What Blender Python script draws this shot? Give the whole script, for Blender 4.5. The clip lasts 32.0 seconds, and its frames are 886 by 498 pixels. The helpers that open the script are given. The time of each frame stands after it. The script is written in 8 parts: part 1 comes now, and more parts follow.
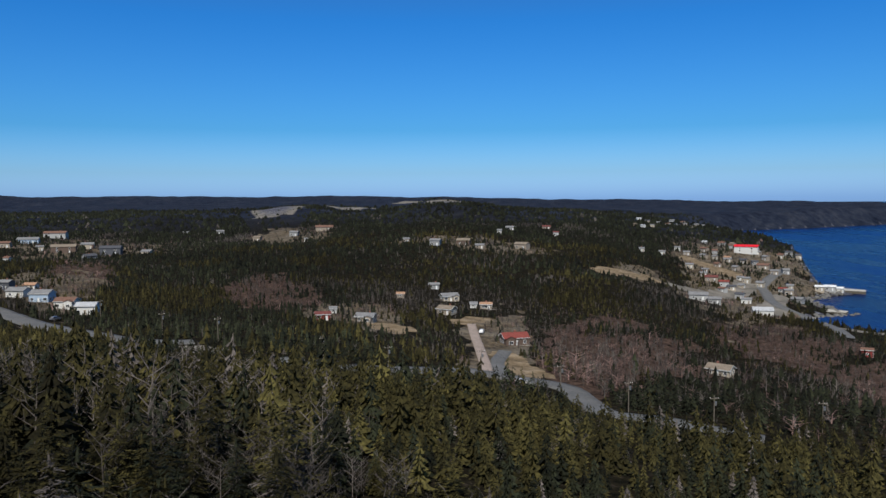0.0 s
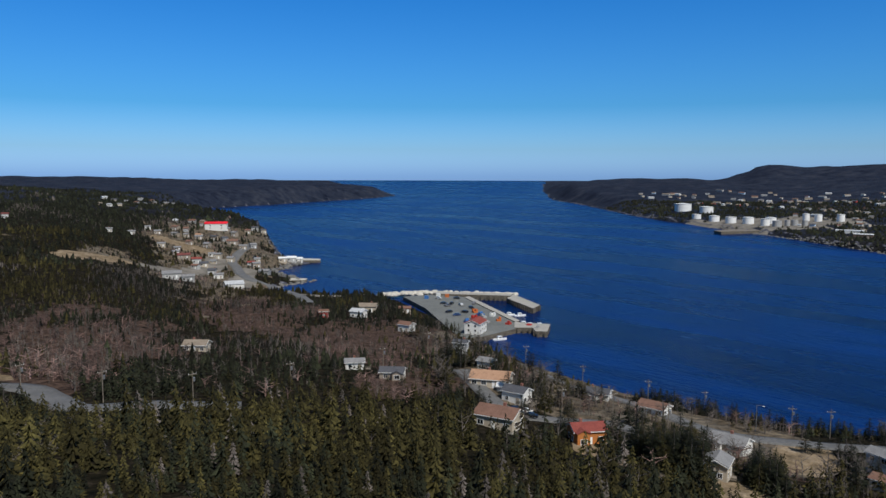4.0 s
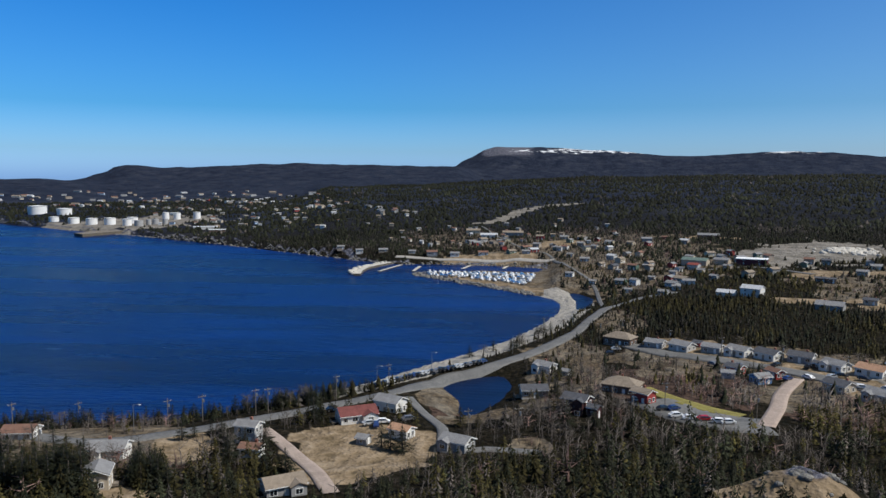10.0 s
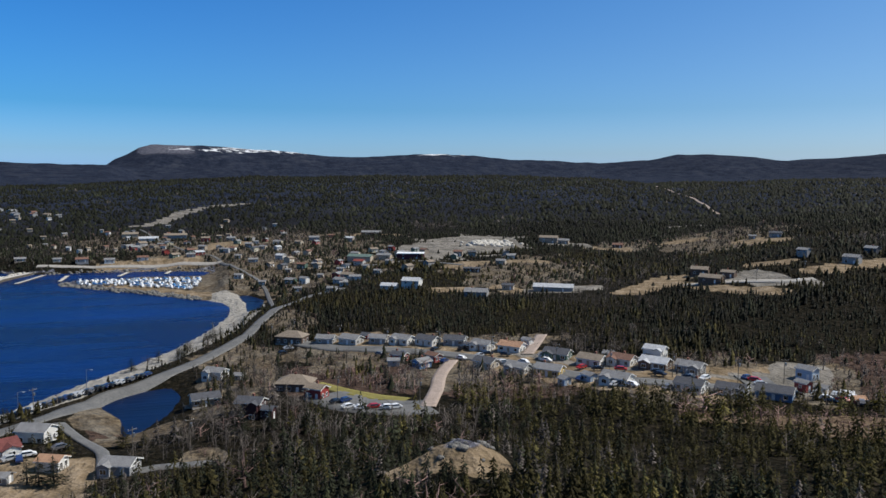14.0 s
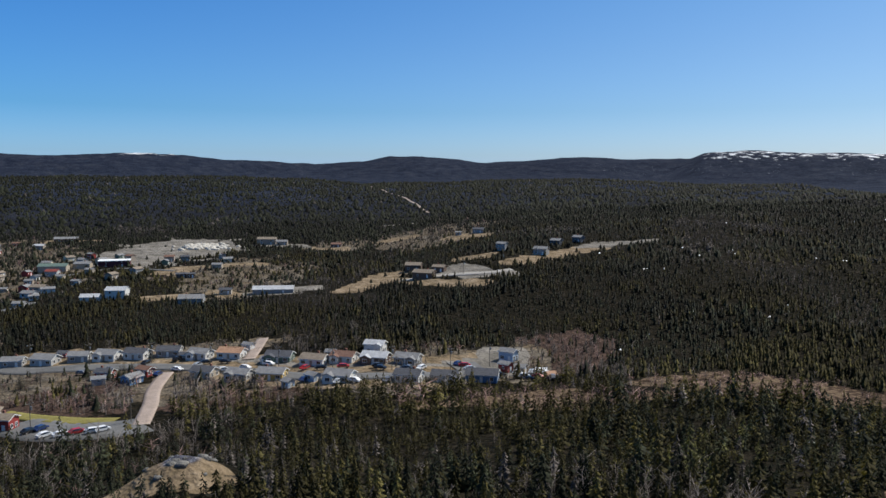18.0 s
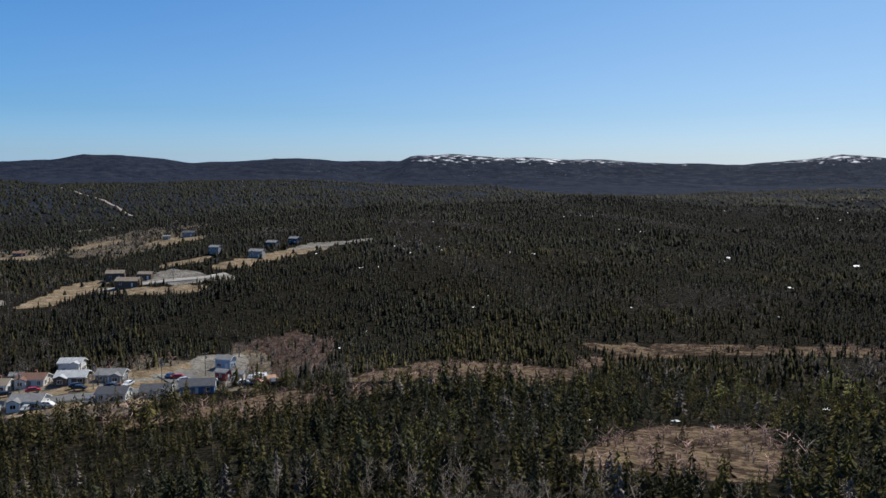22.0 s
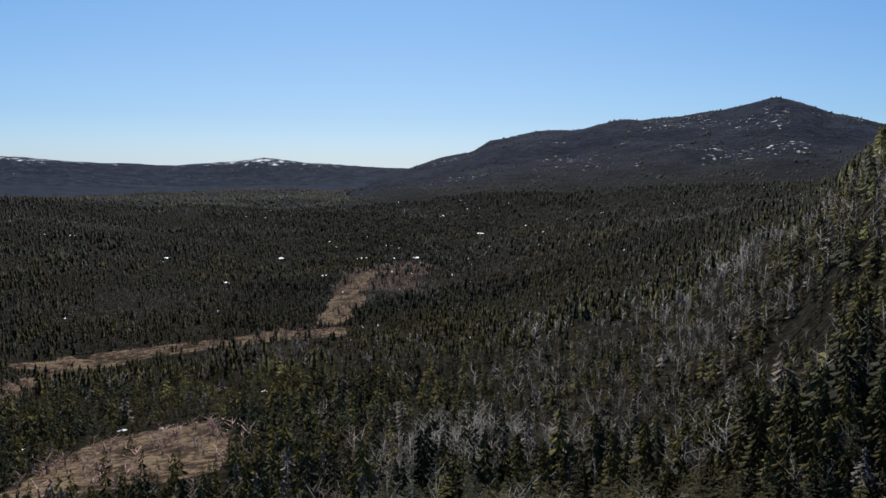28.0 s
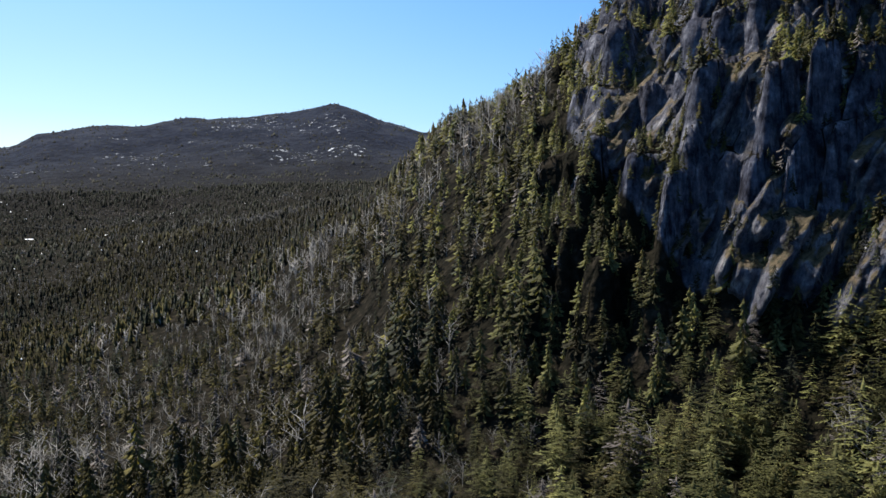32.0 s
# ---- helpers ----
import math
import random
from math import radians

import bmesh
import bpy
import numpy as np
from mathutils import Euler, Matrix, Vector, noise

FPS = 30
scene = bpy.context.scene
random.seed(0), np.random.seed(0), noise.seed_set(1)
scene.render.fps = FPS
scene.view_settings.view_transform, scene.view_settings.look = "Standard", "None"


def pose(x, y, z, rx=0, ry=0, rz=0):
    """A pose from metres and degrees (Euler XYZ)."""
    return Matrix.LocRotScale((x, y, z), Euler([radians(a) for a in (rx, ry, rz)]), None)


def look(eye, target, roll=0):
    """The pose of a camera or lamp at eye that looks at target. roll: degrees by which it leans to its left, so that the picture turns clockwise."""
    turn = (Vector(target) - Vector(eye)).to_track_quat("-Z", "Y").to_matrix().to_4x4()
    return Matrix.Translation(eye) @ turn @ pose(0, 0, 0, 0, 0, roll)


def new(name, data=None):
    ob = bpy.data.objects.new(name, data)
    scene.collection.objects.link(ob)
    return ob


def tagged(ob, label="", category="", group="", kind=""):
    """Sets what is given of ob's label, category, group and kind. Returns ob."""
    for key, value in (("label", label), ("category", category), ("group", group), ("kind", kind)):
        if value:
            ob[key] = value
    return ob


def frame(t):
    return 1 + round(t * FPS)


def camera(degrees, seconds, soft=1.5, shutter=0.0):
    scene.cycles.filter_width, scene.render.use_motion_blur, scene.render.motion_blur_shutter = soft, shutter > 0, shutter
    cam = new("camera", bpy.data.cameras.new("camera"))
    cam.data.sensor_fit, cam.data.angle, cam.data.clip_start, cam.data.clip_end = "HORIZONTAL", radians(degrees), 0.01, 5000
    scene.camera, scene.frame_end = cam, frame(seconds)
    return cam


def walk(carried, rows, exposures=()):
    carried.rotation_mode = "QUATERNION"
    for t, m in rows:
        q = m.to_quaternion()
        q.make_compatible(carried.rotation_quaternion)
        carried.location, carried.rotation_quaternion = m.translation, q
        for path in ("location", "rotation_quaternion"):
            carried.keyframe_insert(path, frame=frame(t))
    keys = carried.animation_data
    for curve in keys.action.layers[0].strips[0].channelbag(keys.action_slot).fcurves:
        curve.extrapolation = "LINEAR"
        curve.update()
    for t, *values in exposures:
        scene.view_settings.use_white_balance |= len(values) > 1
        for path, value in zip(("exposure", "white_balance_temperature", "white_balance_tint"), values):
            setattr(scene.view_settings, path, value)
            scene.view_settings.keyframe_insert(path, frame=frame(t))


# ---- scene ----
# The drone hovers on one spot above the hillside and turns to its right.
EYE = 82.0
cam = camera(60.6, 32.0, soft=1.5)
ROWS = [
    (0.0, 0.00, -3.72, 0.35),
    (0.5, -5.55, -5.25, 0.22),
    (1.0, -10.92, -5.31, 0.20),
    (1.5, -15.91, -5.36, 0.15),
    (2.0, -21.05, -5.40, 0.08),
    (2.5, -26.21, -5.42, 0.02),
    (3.0, -30.79, -5.46, -0.03),
    (3.5, -34.67, -5.45, -0.10),
    (5.5, -50.60, -5.51, -0.17),
    (6.0, -54.90, -5.49, -0.24),
    (6.5, -59.49, -5.43, -0.26),
    (7.0, -64.08, -5.44, -0.21),
    (7.5, -68.78, -5.41, -0.23),
    (8.0, -71.91, -5.38, -0.23),
    (8.5, -75.11, -5.35, -0.22),
    (9.0, -78.14, -5.34, -0.18),
    (9.5, -81.08, -5.32, -0.19),
    (10.0, -84.18, -5.30, -0.19),
    (10.5, -87.24, -5.24, -0.24),
    (11.0, -90.58, -5.25, -0.24),
    (11.5, -94.01, -5.24, -0.24),
    (12.0, -97.09, -5.27, -0.26),
    (12.5, -100.13, -5.26, -0.28),
    (13.0, -103.24, -5.24, -0.27),
    (13.5, -106.15, -5.24, -0.31),
    (14.0, -108.93, -5.20, -0.30),
    (14.5, -111.65, -5.19, -0.30),
    (15.0, -114.41, -5.18, -0.34),
    (15.5, -117.17, -5.22, -0.39),
    (17.5, -127.71, -5.09, -0.29),
    (18.0, -130.01, -5.05, -0.25),
    (18.5, -132.37, -5.02, -0.31),
    (19.0, -134.72, -5.04, -0.25),
    (19.5, -137.30, -5.00, -0.30),
    (20.0, -140.06, -4.97, -0.26),
    (20.5, -142.78, -4.93, -0.31),
    (21.0, -145.51, -4.89, -0.34),
    (21.5, -148.34, -4.87, -0.36),
    (22.0, -151.25, -4.85, -0.36),
    (22.5, -154.46, -4.87, -0.37),
    (23.0, -157.92, -4.85, -0.32),
    (23.5, -161.53, -4.84, -0.37),
    (24.0, -164.92, -4.81, -0.42),
    (24.5, -168.38, -4.82, -0.40),
    (25.0, -171.69, -4.76, -0.40),
    (25.5, -174.91, -4.73, -0.42),
    (27.5, -188.65, -4.60, -0.36),
    (28.0, -192.09, -4.57, -0.30),
    (28.5, -195.52, -4.54, -0.26),
    (29.0, -199.34, -4.52, -0.23),
    (29.5, -203.21, -4.47, -0.25),
    (30.0, -207.06, -4.44, -0.30),
    (30.5, -210.98, -4.41, -0.37),
    (31.0, -214.94, -4.41, -0.40),
    (31.5, -219.24, -4.34, -0.29),
    (32.0, -223.61, -4.42, -0.27),
]
walk(cam, [(t, pose(0.6, 0.4, EYE, 90 + pitch, roll, yaw)) for t, yaw, pitch, roll in ROWS],
     [(0, -0.2, 6500, 10), (6, -0.2, 6500, 10), (9, 0.0, 6500, 10), (14, 0.05, 6500, 10), (19, 0.12, 6500, 10), (23, 0.05, 6500, 10), (28, 0.1, 6500, 10), (30, 0.3, 6550, 10), (32, 0.7, 6600, 10)])

# ---- daylight: clear spring sky, high sun ----
SUN_AZ, SUN_EL = 188.0, 51.0
world = bpy.data.worlds.new("sky")
scene.world = world
world.use_nodes = True
wn, wl = world.node_tree.nodes, world.node_tree.links
sky = wn.new("ShaderNodeTexSky")
sky.sky_type, sky.sun_disc = "NISHITA", False
sky.sun_elevation, sky.sun_rotation = radians(SUN_EL), radians(SUN_AZ)
sky.altitude, sky.air_density, sky.dust_density, sky.ozone_density = 100, 1.0, 1.2, 1.5
tint = wn.new("ShaderNodeMix")
tint.data_type, tint.blend_type = "RGBA", "MULTIPLY"
tint.inputs[0].default_value = 1.0
way, axis, depth = wn.new("ShaderNodeTexCoord"), wn.new("ShaderNodeSeparateXYZ"), wn.new("ShaderNodeValToRGB")
wl.new(way.outputs["Generated"], axis.inputs[0])
wl.new(axis.outputs["Z"], depth.inputs[0])
band = ((0.0, (0.44, 0.78, 1.6)), (0.035, (0.31, 0.56, 0.97)), (0.09, (0.13, 0.41, 0.74)), (0.225, (0.065, 0.36, 0.74)), (0.42, (0.17, 0.27, 0.42)), (0.8, (0.27, 0.26, 0.26)))
while len(depth.color_ramp.elements) < len(band):
    depth.color_ramp.elements.new(0.5)
for k, (at, colour) in enumerate(band):
    depth.color_ramp.elements[k].position, depth.color_ramp.elements[k].color = at, (*colour, 1)
near, glare = wn.new("ShaderNodeVectorMath"), wn.new("ShaderNodeMapRange")
near.operation = "DOT_PRODUCT"
near.inputs[1].default_value = (
    math.sin(radians(SUN_AZ)) * math.cos(radians(SUN_EL)), math.cos(radians(SUN_AZ)) * math.cos(radians(SUN_EL)), math.sin(radians(SUN_EL)))
wl.new(way.outputs["Generated"], near.inputs[0])
wl.new(near.outputs["Value"], glare.inputs[0])
glare.inputs[1].default_value, glare.inputs[2].default_value, glare.inputs[4].default_value = -0.15, 0.87, 0.86
pale = wn.new("ShaderNodeMix")
pale.data_type, pale.blend_type = "RGBA", "MIX"
haze = wn.new("ShaderNodeValToRGB")
wl.new(axis.outputs["Z"], haze.inputs[0])
veil = ((0.0, (0.38, 0.385, 0.47)), (0.06, (0.365, 0.38, 0.44)), (0.16, (0.32, 0.365, 0.41)), (0.34, (0.22, 0.36, 0.43)))
while len(haze.color_ramp.elements) < len(veil):
    haze.color_ramp.elements.new(0.5)
for k, (at, colour) in enumerate(veil):
    haze.color_ramp.elements[k].position, haze.color_ramp.elements[k].color = at, (*colour, 1)
wl.new(haze.outputs[0], pale.inputs[7])
wl.new(glare.outputs[0], pale.inputs[0])
wl.new(depth.outputs[0], pale.inputs[6])
wl.new(pale.outputs[2], tint.inputs[7])
wl.new(sky.outputs[0], tint.inputs[6])
wl.new(tint.outputs[2], wn["Background"].inputs[0])
wn["Background"].inputs[1].default_value = 0.195
sun = new("sun", bpy.data.lights.new("sun", "SUN"))
sun.data.energy, sun.data.angle, sun.data.color = 4.9, radians(0.55), (1.0, 0.95, 0.87)
sx, sy = math.sin(radians(SUN_AZ)) * math.cos(radians(SUN_EL)), math.cos(radians(SUN_AZ)) * math.cos(radians(SUN_EL))
sun.matrix_world = look((1000 * sx, 1000 * sy, 1000 * math.sin(radians(SUN_EL))), (0, 0, 0))

# ---- lie of the land ----
def polar(az, r):
    return r * math.sin(radians(az)), r * math.cos(radians(az))


def lattice(ix, iy, seed):
    h = (ix * 374761393 + iy * 668265263 + seed * 974634777) & 0x7FFFFFFF
    h = ((h ^ (h >> 13)) * 1274126177) & 0x7FFFFFFF
    return ((h ^ (h >> 16)) & 0xFFFF) / 65535.0


def vnoise(x, y, seed=0):
    """Smooth value noise, 0 to 1, for arrays."""
    x, y = np.asarray(x, float), np.asarray(y, float)
    ix, iy = np.floor(x).astype(np.int64), np.floor(y).astype(np.int64)
    u, v = x - ix, y - iy
    u, v = u * u * (3 - 2 * u), v * v * (3 - 2 * v)
    a, b = lattice(ix, iy, seed), lattice(ix + 1, iy, seed)
    c, d = lattice(ix, iy + 1, seed), lattice(ix + 1, iy + 1, seed)
    return (a + (b - a) * u) * (1 - v) + (c + (d - c) * u) * v


def fbm(x, y, seed=0, octaves=4):
    total, amp, norm = 0.0, 1.0, 0.0
    for k in range(octaves):
        total = total + amp * vnoise(np.asarray(x) * 2 ** k, np.asarray(y) * 2 ** k, seed + k)
        norm += amp
        amp *= 0.5
    return total / norm


def smooth(a, b, x):
    t = np.clip((x - a) / (b - a), 0, 1)
    return t * t * (3 - 2 * t)


AZ = np.concatenate([np.arange(-36, 262, 0.4), np.arange(262, 324, 2.0)])
RING = np.concatenate([[0.05, 4.0, 12.0], np.geomspace(24, 94, 26), np.geomspace(95, 200, 84), np.geomspace(203, 4950, 175)])
LOGR = np.log(RING)
SECTIONS = []


def section(az, *rz):
    """Height of the ground along one bearing: distance, height, distance, height ..."""
    SECTIONS.append((az, np.interp(LOGR, np.log(rz[0::2]), rz[1::2])))


section(-36, 60, 46, 100, 50, 134, 52, 170, 46, 250, 36, 390, 33, 700, 38, 1000, 45, 1500, 56, 4900, 60)
section(-15, 60, 44, 100, 48, 140, 48, 180, 40, 240, 32, 390, 31, 650, 40, 1000, 54, 1500, 60, 4900, 60)
section(0, 60, 42, 100, 44, 145, 42, 180, 34, 220, 27, 313, 24, 450, 28, 617, 45, 900, 54, 1400, 60, 4900, 60)
section(12, 60, 40, 100, 38, 140, 36, 180, 28, 230, 22, 313, 20, 450, 22, 650, 34, 800, 40, 1000, 45, 4900, 50)
section(22, 60, 38, 100, 34, 135, 32, 175, 24, 210, 20, 317, 15, 500, 12, 615, 4, 700, 10, 850, 27, 950, 24, 1300, 30, 4900, 40)
section(30, 60, 38, 120, 30, 180, 20, 300, 14, 480, 6, 540, 2, 740, 2, 1500, 20, 4900, 40)
section(40, 60, 36, 130, 26, 200, 18, 300, 12, 370, 6, 400, 3, 1200, 8, 4900, 40)
section(50, 60, 34, 120, 25, 160, 17, 209, 12, 240, 8, 262, 5, 290, 3, 1400, 5, 1700, 10, 2500, 26, 4900, 50)
section(64, 60, 34, 110, 25, 150, 15, 190, 9, 235, 6, 260, 4, 1000, 5, 1300, 8, 2000, 20, 3000, 45, 4900, 60)
section(77, 60, 34, 100, 26, 150, 13, 200, 7, 249, 5, 290, 3.5, 720, 4, 1000, 10, 1500, 22, 2300, 50, 4900, 80)
section(95, 60, 34, 100, 28, 150, 16, 200, 9, 253, 8, 313, 4, 500, 4, 700, 6, 1000, 13, 1500, 33, 2300, 70, 4900, 90)
section(110, 60, 36, 100, 29, 150, 25, 175, 16, 200, 11, 280, 9, 400, 11, 514, 12, 700, 15, 1000, 22, 1500, 42, 2300, 80, 4900, 100)
section(125, 60, 40, 100, 32, 150, 23, 200, 16, 300, 14, 400, 15, 600, 18, 900, 26, 1500, 48, 2300, 80, 4900, 100)
section(135, 60, 40, 100, 33, 150, 25, 200, 18, 272, 12, 330, 13, 480, 28, 607, 36, 800, 40, 1200, 43, 2000, 70, 4900, 100)
section(150, 60, 42, 100, 34, 150, 28, 200, 21, 290, 14, 340, 15, 480, 32, 700, 50, 900, 58, 1100, 56, 1500, 50, 4900, 80)
section(165, 60, 42, 100, 34, 150, 28, 200, 20, 250, 17, 310, 14, 400, 20, 600, 42, 900, 62, 1100, 58, 1500, 50, 4900, 80)
section(180, 60, 44, 100, 36, 150, 28, 250, 20, 390, 20, 500, 22, 600, 27, 800, 42, 1100, 66, 1500, 70, 4900, 80)
section(196, 60, 46, 100, 40, 150, 32, 210, 25, 300, 24, 450, 30, 700, 46, 1000, 70, 1600, 90, 4900, 90)
section(209, 60, 50, 100, 38, 150, 32, 250, 38, 350, 54, 450, 58, 700, 62, 1000, 80, 4900, 100)
section(216, 60, 42, 100, 41, 165, 45, 260, 66, 320, 74, 420, 70, 1000, 80, 4900, 100)
section(225, 60, 40, 95, 46, 130, 60, 165, 75, 220, 100, 300, 110, 500, 100, 4900, 100)
section(236, 60, 38, 95, 50, 110, 64, 122, 84, 170, 119, 300, 140, 800, 120, 4900, 100)
section(246, 60, 40, 90, 54, 104, 69, 116, 98, 150, 130, 200, 150, 300, 165, 4900, 100)
section(275, 60, 50, 100, 90, 150, 130, 300, 170, 4900, 100)
section(310, 60, 50, 100, 60, 200, 80, 400, 80, 4900, 60)
S_AZ = np.array([s[0] for s in SECTIONS] + [324])
S_Z = np.array([s[1] for s in SECTIONS] + [SECTIONS[0][1]])


def across(az):
    """The sections, blended along the bearing."""
    k = np.clip(np.searchsorted(S_AZ, az, side="right") - 1, 0, len(S_AZ) - 2)
    u = (az - S_AZ[k]) / (S_AZ[k + 1] - S_AZ[k])
    u = (0.5 * u + 0.5 * u * u * (3 - 2 * u))[:, None]
    return S_Z[k] * (1 - u) + S_Z[k + 1] * u


HEIGHT = across(AZ)
GX = np.sin(np.radians(AZ))[:, None] * RING[None]
GY = np.cos(np.radians(AZ))[:, None] * RING[None]


def ridge(r, front, back, *crest):
    """A crest line at distance r: bearing, degrees above eye level, bearing, degrees ..."""
    az, el = np.array(crest[0::2]), np.array(crest[1::2])
    top = EYE + r * np.tan(np.radians(np.interp(AZ, az, el)))
    fade = smooth(az[0] - 2.5, az[0], AZ) * (1 - smooth(az[-1], az[-1] + 2.5, AZ))
    d = RING - r
    g = np.where(d < 0, np.exp(-(d / front) ** 2), np.exp(-(d / back) ** 2))
    base = HEIGHT
    lift = base + (top[:, None] - base) * g[None] * fade[:, None]
    np.copyto(HEIGHT, np.maximum(base, lift))


# far plain, headlands, table mountain, snow hills
ridge(4600, 700, 300, -36, 0.4, -26, 0.36, -16, 0.3, -6, 0.22, 4, 0.05, 14, -0.12, 21, -0.25, 26, -0.3)
ridge(1500, 500, 500, -17, -1.1, -12, -0.6, -7, -0.6, -3.6, -0.9, -1, -0.35, 2, -0.3, 5, -0.65, 10, -0.9)
ridge(2600, 500, 260, 10, -0.5, 15, -0.62, 20, -0.72, 24, -0.72, 28, -0.65, 32, -0.75, 33.2, -0.6, 33.8, -0.45, 34.5, -0.6)
ridge(3300, 800, 500, 46.2, -1.3, 47, -0.8, 48.5, -0.4, 50, -0.22, 53, -0.13, 56.3, -0.15, 58.5, -0.3)
ridge(3700, 600, 500, 60.2, 0.2, 60.9, 0.62, 61.6, 0.78, 62.4, 0.8, 64, 0.6, 69, 0.9, 74, 1.05, 79, 1.0, 85, 0.9)
ridge(4500, 520, 350, 86.2, 1.51, 87.2, 2.1, 88.2, 2.4, 92.5, 2.33, 96.8, 1.98, 102.6, 1.68, 106, 1.8, 108, 1.99, 110.2, 1.9, 112.3, 1.7, 116.4, 1.45,
      120.4, 1.26, 124, 1.45, 126, 1.76, 128.3, 1.9, 131, 1.7, 133.3, 1.43, 139.6, 1.94, 143.8, 1.65, 147, 1.69)
ridge(4400, 560, 400, 149.1, 2.2, 151.5, 2.32, 157, 2.08, 163, 1.85, 171, 1.5, 175, 1.68, 178.8, 2.2, 181.6, 1.8, 186, 1.63, 190, 1.4)
ridge(2300, 900, 500, 76, -0.45, 85, -0.25, 95, 0.25, 104, 0.38, 112, 0.32, 120, 0.15, 124, -0.2, 131, -0.1, 141, 0.3, 148, 0.05, 156, -0.35, 161, -0.7)
ridge(1650, 420, 400, 188, 0.9, 189.5, 1.4, 192.8, 2.4, 194.2, 2.6, 195, 3.1, 195.7, 3.6, 199, 4.1, 202.4, 4.2, 205.2, 4.8, 209, 5.2, 213.2, 5.65,
      215.5, 6.1, 217.2, 5.7, 219, 4.85, 222, 4.0, 226, 4.0)

rough = smooth(150, 500, RING)[None]
HEIGHT += (fbm(GX / 260, GY / 260, 3) - 0.5) * 16 * smooth(500, 1400, RING)[None]
HEIGHT += (fbm(GX / 60, GY / 60, 11) - 0.5) * (2.0 + 3.0 * rough)
HEIGHT += (fbm(GX / 180, GY / 180, 17) - 0.5) * 24 * smooth(3000, 3700, RING)[None]

relief = smooth(480, 800, RING)[None] * (1 - smooth(1700, 2300, RING)[None]) * np.maximum(smooth(139, 146, AZ), 1 - smooth(8, 14, AZ))[:, None]
HEIGHT += (fbm(GX / 150, GY / 150, 37, 3) - 0.5) * 26 * relief
# crags of the near cliff
az2, rr2 = AZ[:, None], RING[None]
crag = smooth(227, 234, az2) * (1 - smooth(262, 268, az2)) * smooth(100, 112, rr2) * (1 - smooth(260, 330, rr2))
fins = np.abs(fbm((az2 - 0.10 * HEIGHT) / 2.4, rr2 / 55 + 0 * az2, 21, 4) - 0.5) * 46 - 7
HEIGHT += crag * (fins + (fbm(GX / 7, GY / 7, 25, 3) - 0.5) * 9 + (fbm(GX / 2.4, GY / 2.4, 27, 2) - 0.5) * 5)
HEIGHT += crag * 2.6 * np.sin(HEIGHT * 0.5 + 6 * fbm(GX / 18, GY / 18, 29, 2))
# the bare knob below the drone
kx, ky = polar(110.3, 150)
HEIGHT += 4.5 * np.exp(-((GX - kx) ** 2 + (GY - ky) ** 2) / 9.0 ** 2) * (0.7 + 0.6 * fbm(GX / 5, GY / 5, 33, 3))

# ---- the bay ----
COAST = [polar(a, r) for a, r in (
    (46.0, 4940), (46.0, 3700), (46.7, 2750), (48.6, 2330), (53, 1620), (58.3, 1300), (62.2, 1170), (64.5, 1074), (67, 1000), (70.3, 910), (76.3, 790), (80.1, 730),
    (84, 722), (88, 712), (91.7, 700), (91.4, 668), (87.2, 674), (82.3, 662), (82.2, 640), (87.4, 576), (90.9, 537), (92.3, 525), (93.2, 495), (92.8, 458), (91.2, 415), (89.2, 383), (86.6, 356),
    (83.2, 331), (80.2, 311), (78.5, 301), (75.4, 288), (70, 274), (64, 268), (57, 276), (50, 300), (45, 330), (41.8, 362), (41.0, 392), (38.5, 425), (35, 500), (33, 528),
    (30.2, 524), (27.2, 548), (26.2, 575), (28.0, 602), (25.9, 655), (26.6, 690), (29.2, 732), (26.6, 763), (25.8, 840), (25.2, 1040), (22.7, 1217), (18, 1500),
    (16.5, 1800), (22, 2065), (26, 2260), (30, 2590), (33, 2850), (35, 3150), (34, 3700), (30, 4940))]


def bank(x, y, ring):
    """Distance to the closed line ring; negative inside it."""
    x, y = np.asarray(x, float), np.asarray(y, float)
    best, inside = np.full(x.shape, 1e9), np.zeros(x.shape, bool)
    for (ax, ay), (bx, by) in zip(ring, ring[1:] + ring[:1]):
        ux, uy = bx - ax, by - ay
        t = np.clip(((x - ax) * ux + (y - ay) * uy) / (ux * ux + uy * uy), 0, 1)
        best = np.minimum(best, np.hypot(x - ax - t * ux, y - ay - t * uy))
        cross = ((ay > y) != (by > y)) & (x < ux * (y - ay) / (uy if uy else 1e-9) + ax)
        inside ^= cross
    return np.where(inside, -best, best)


def sea_level(r):
    return 54 * np.clip((r - 2600) / 2300, 0, None) ** 2


SHORE = bank(GX, GY, COAST) + (fbm(GX / 30, GY / 30, 5, 3) - 0.5) * 14 * smooth(350, 900, RING)[None]
POND = [polar(a, r) for a, r in ((83.9, 291), (86, 303), (88.8, 309), (89.6, 292), (88.6, 272), (86.8, 256), (85.2, 252), (85.4, 270))]
POND2 = [polar(a, r) for a, r in ((94.2, 545), (95.6, 520), (95.3, 480), (94.3, 470), (94.2, 505), (93.6, 540))]
POND3 = [polar(a, r) for a, r in ((24.6, 560), (27, 556), (26.4, 532), (24.6, 536))]
LAKES = [(POND, bank(GX, GY, POND)), (POND2, bank(GX, GY, POND2)), (POND3, bank(GX, GY, POND3))]
level = sea_level(RING)[None]
bluff = np.where(RING[None] > 780, 1.5 + 26 * smooth(1400, 2200, RING[None]), 8.0)
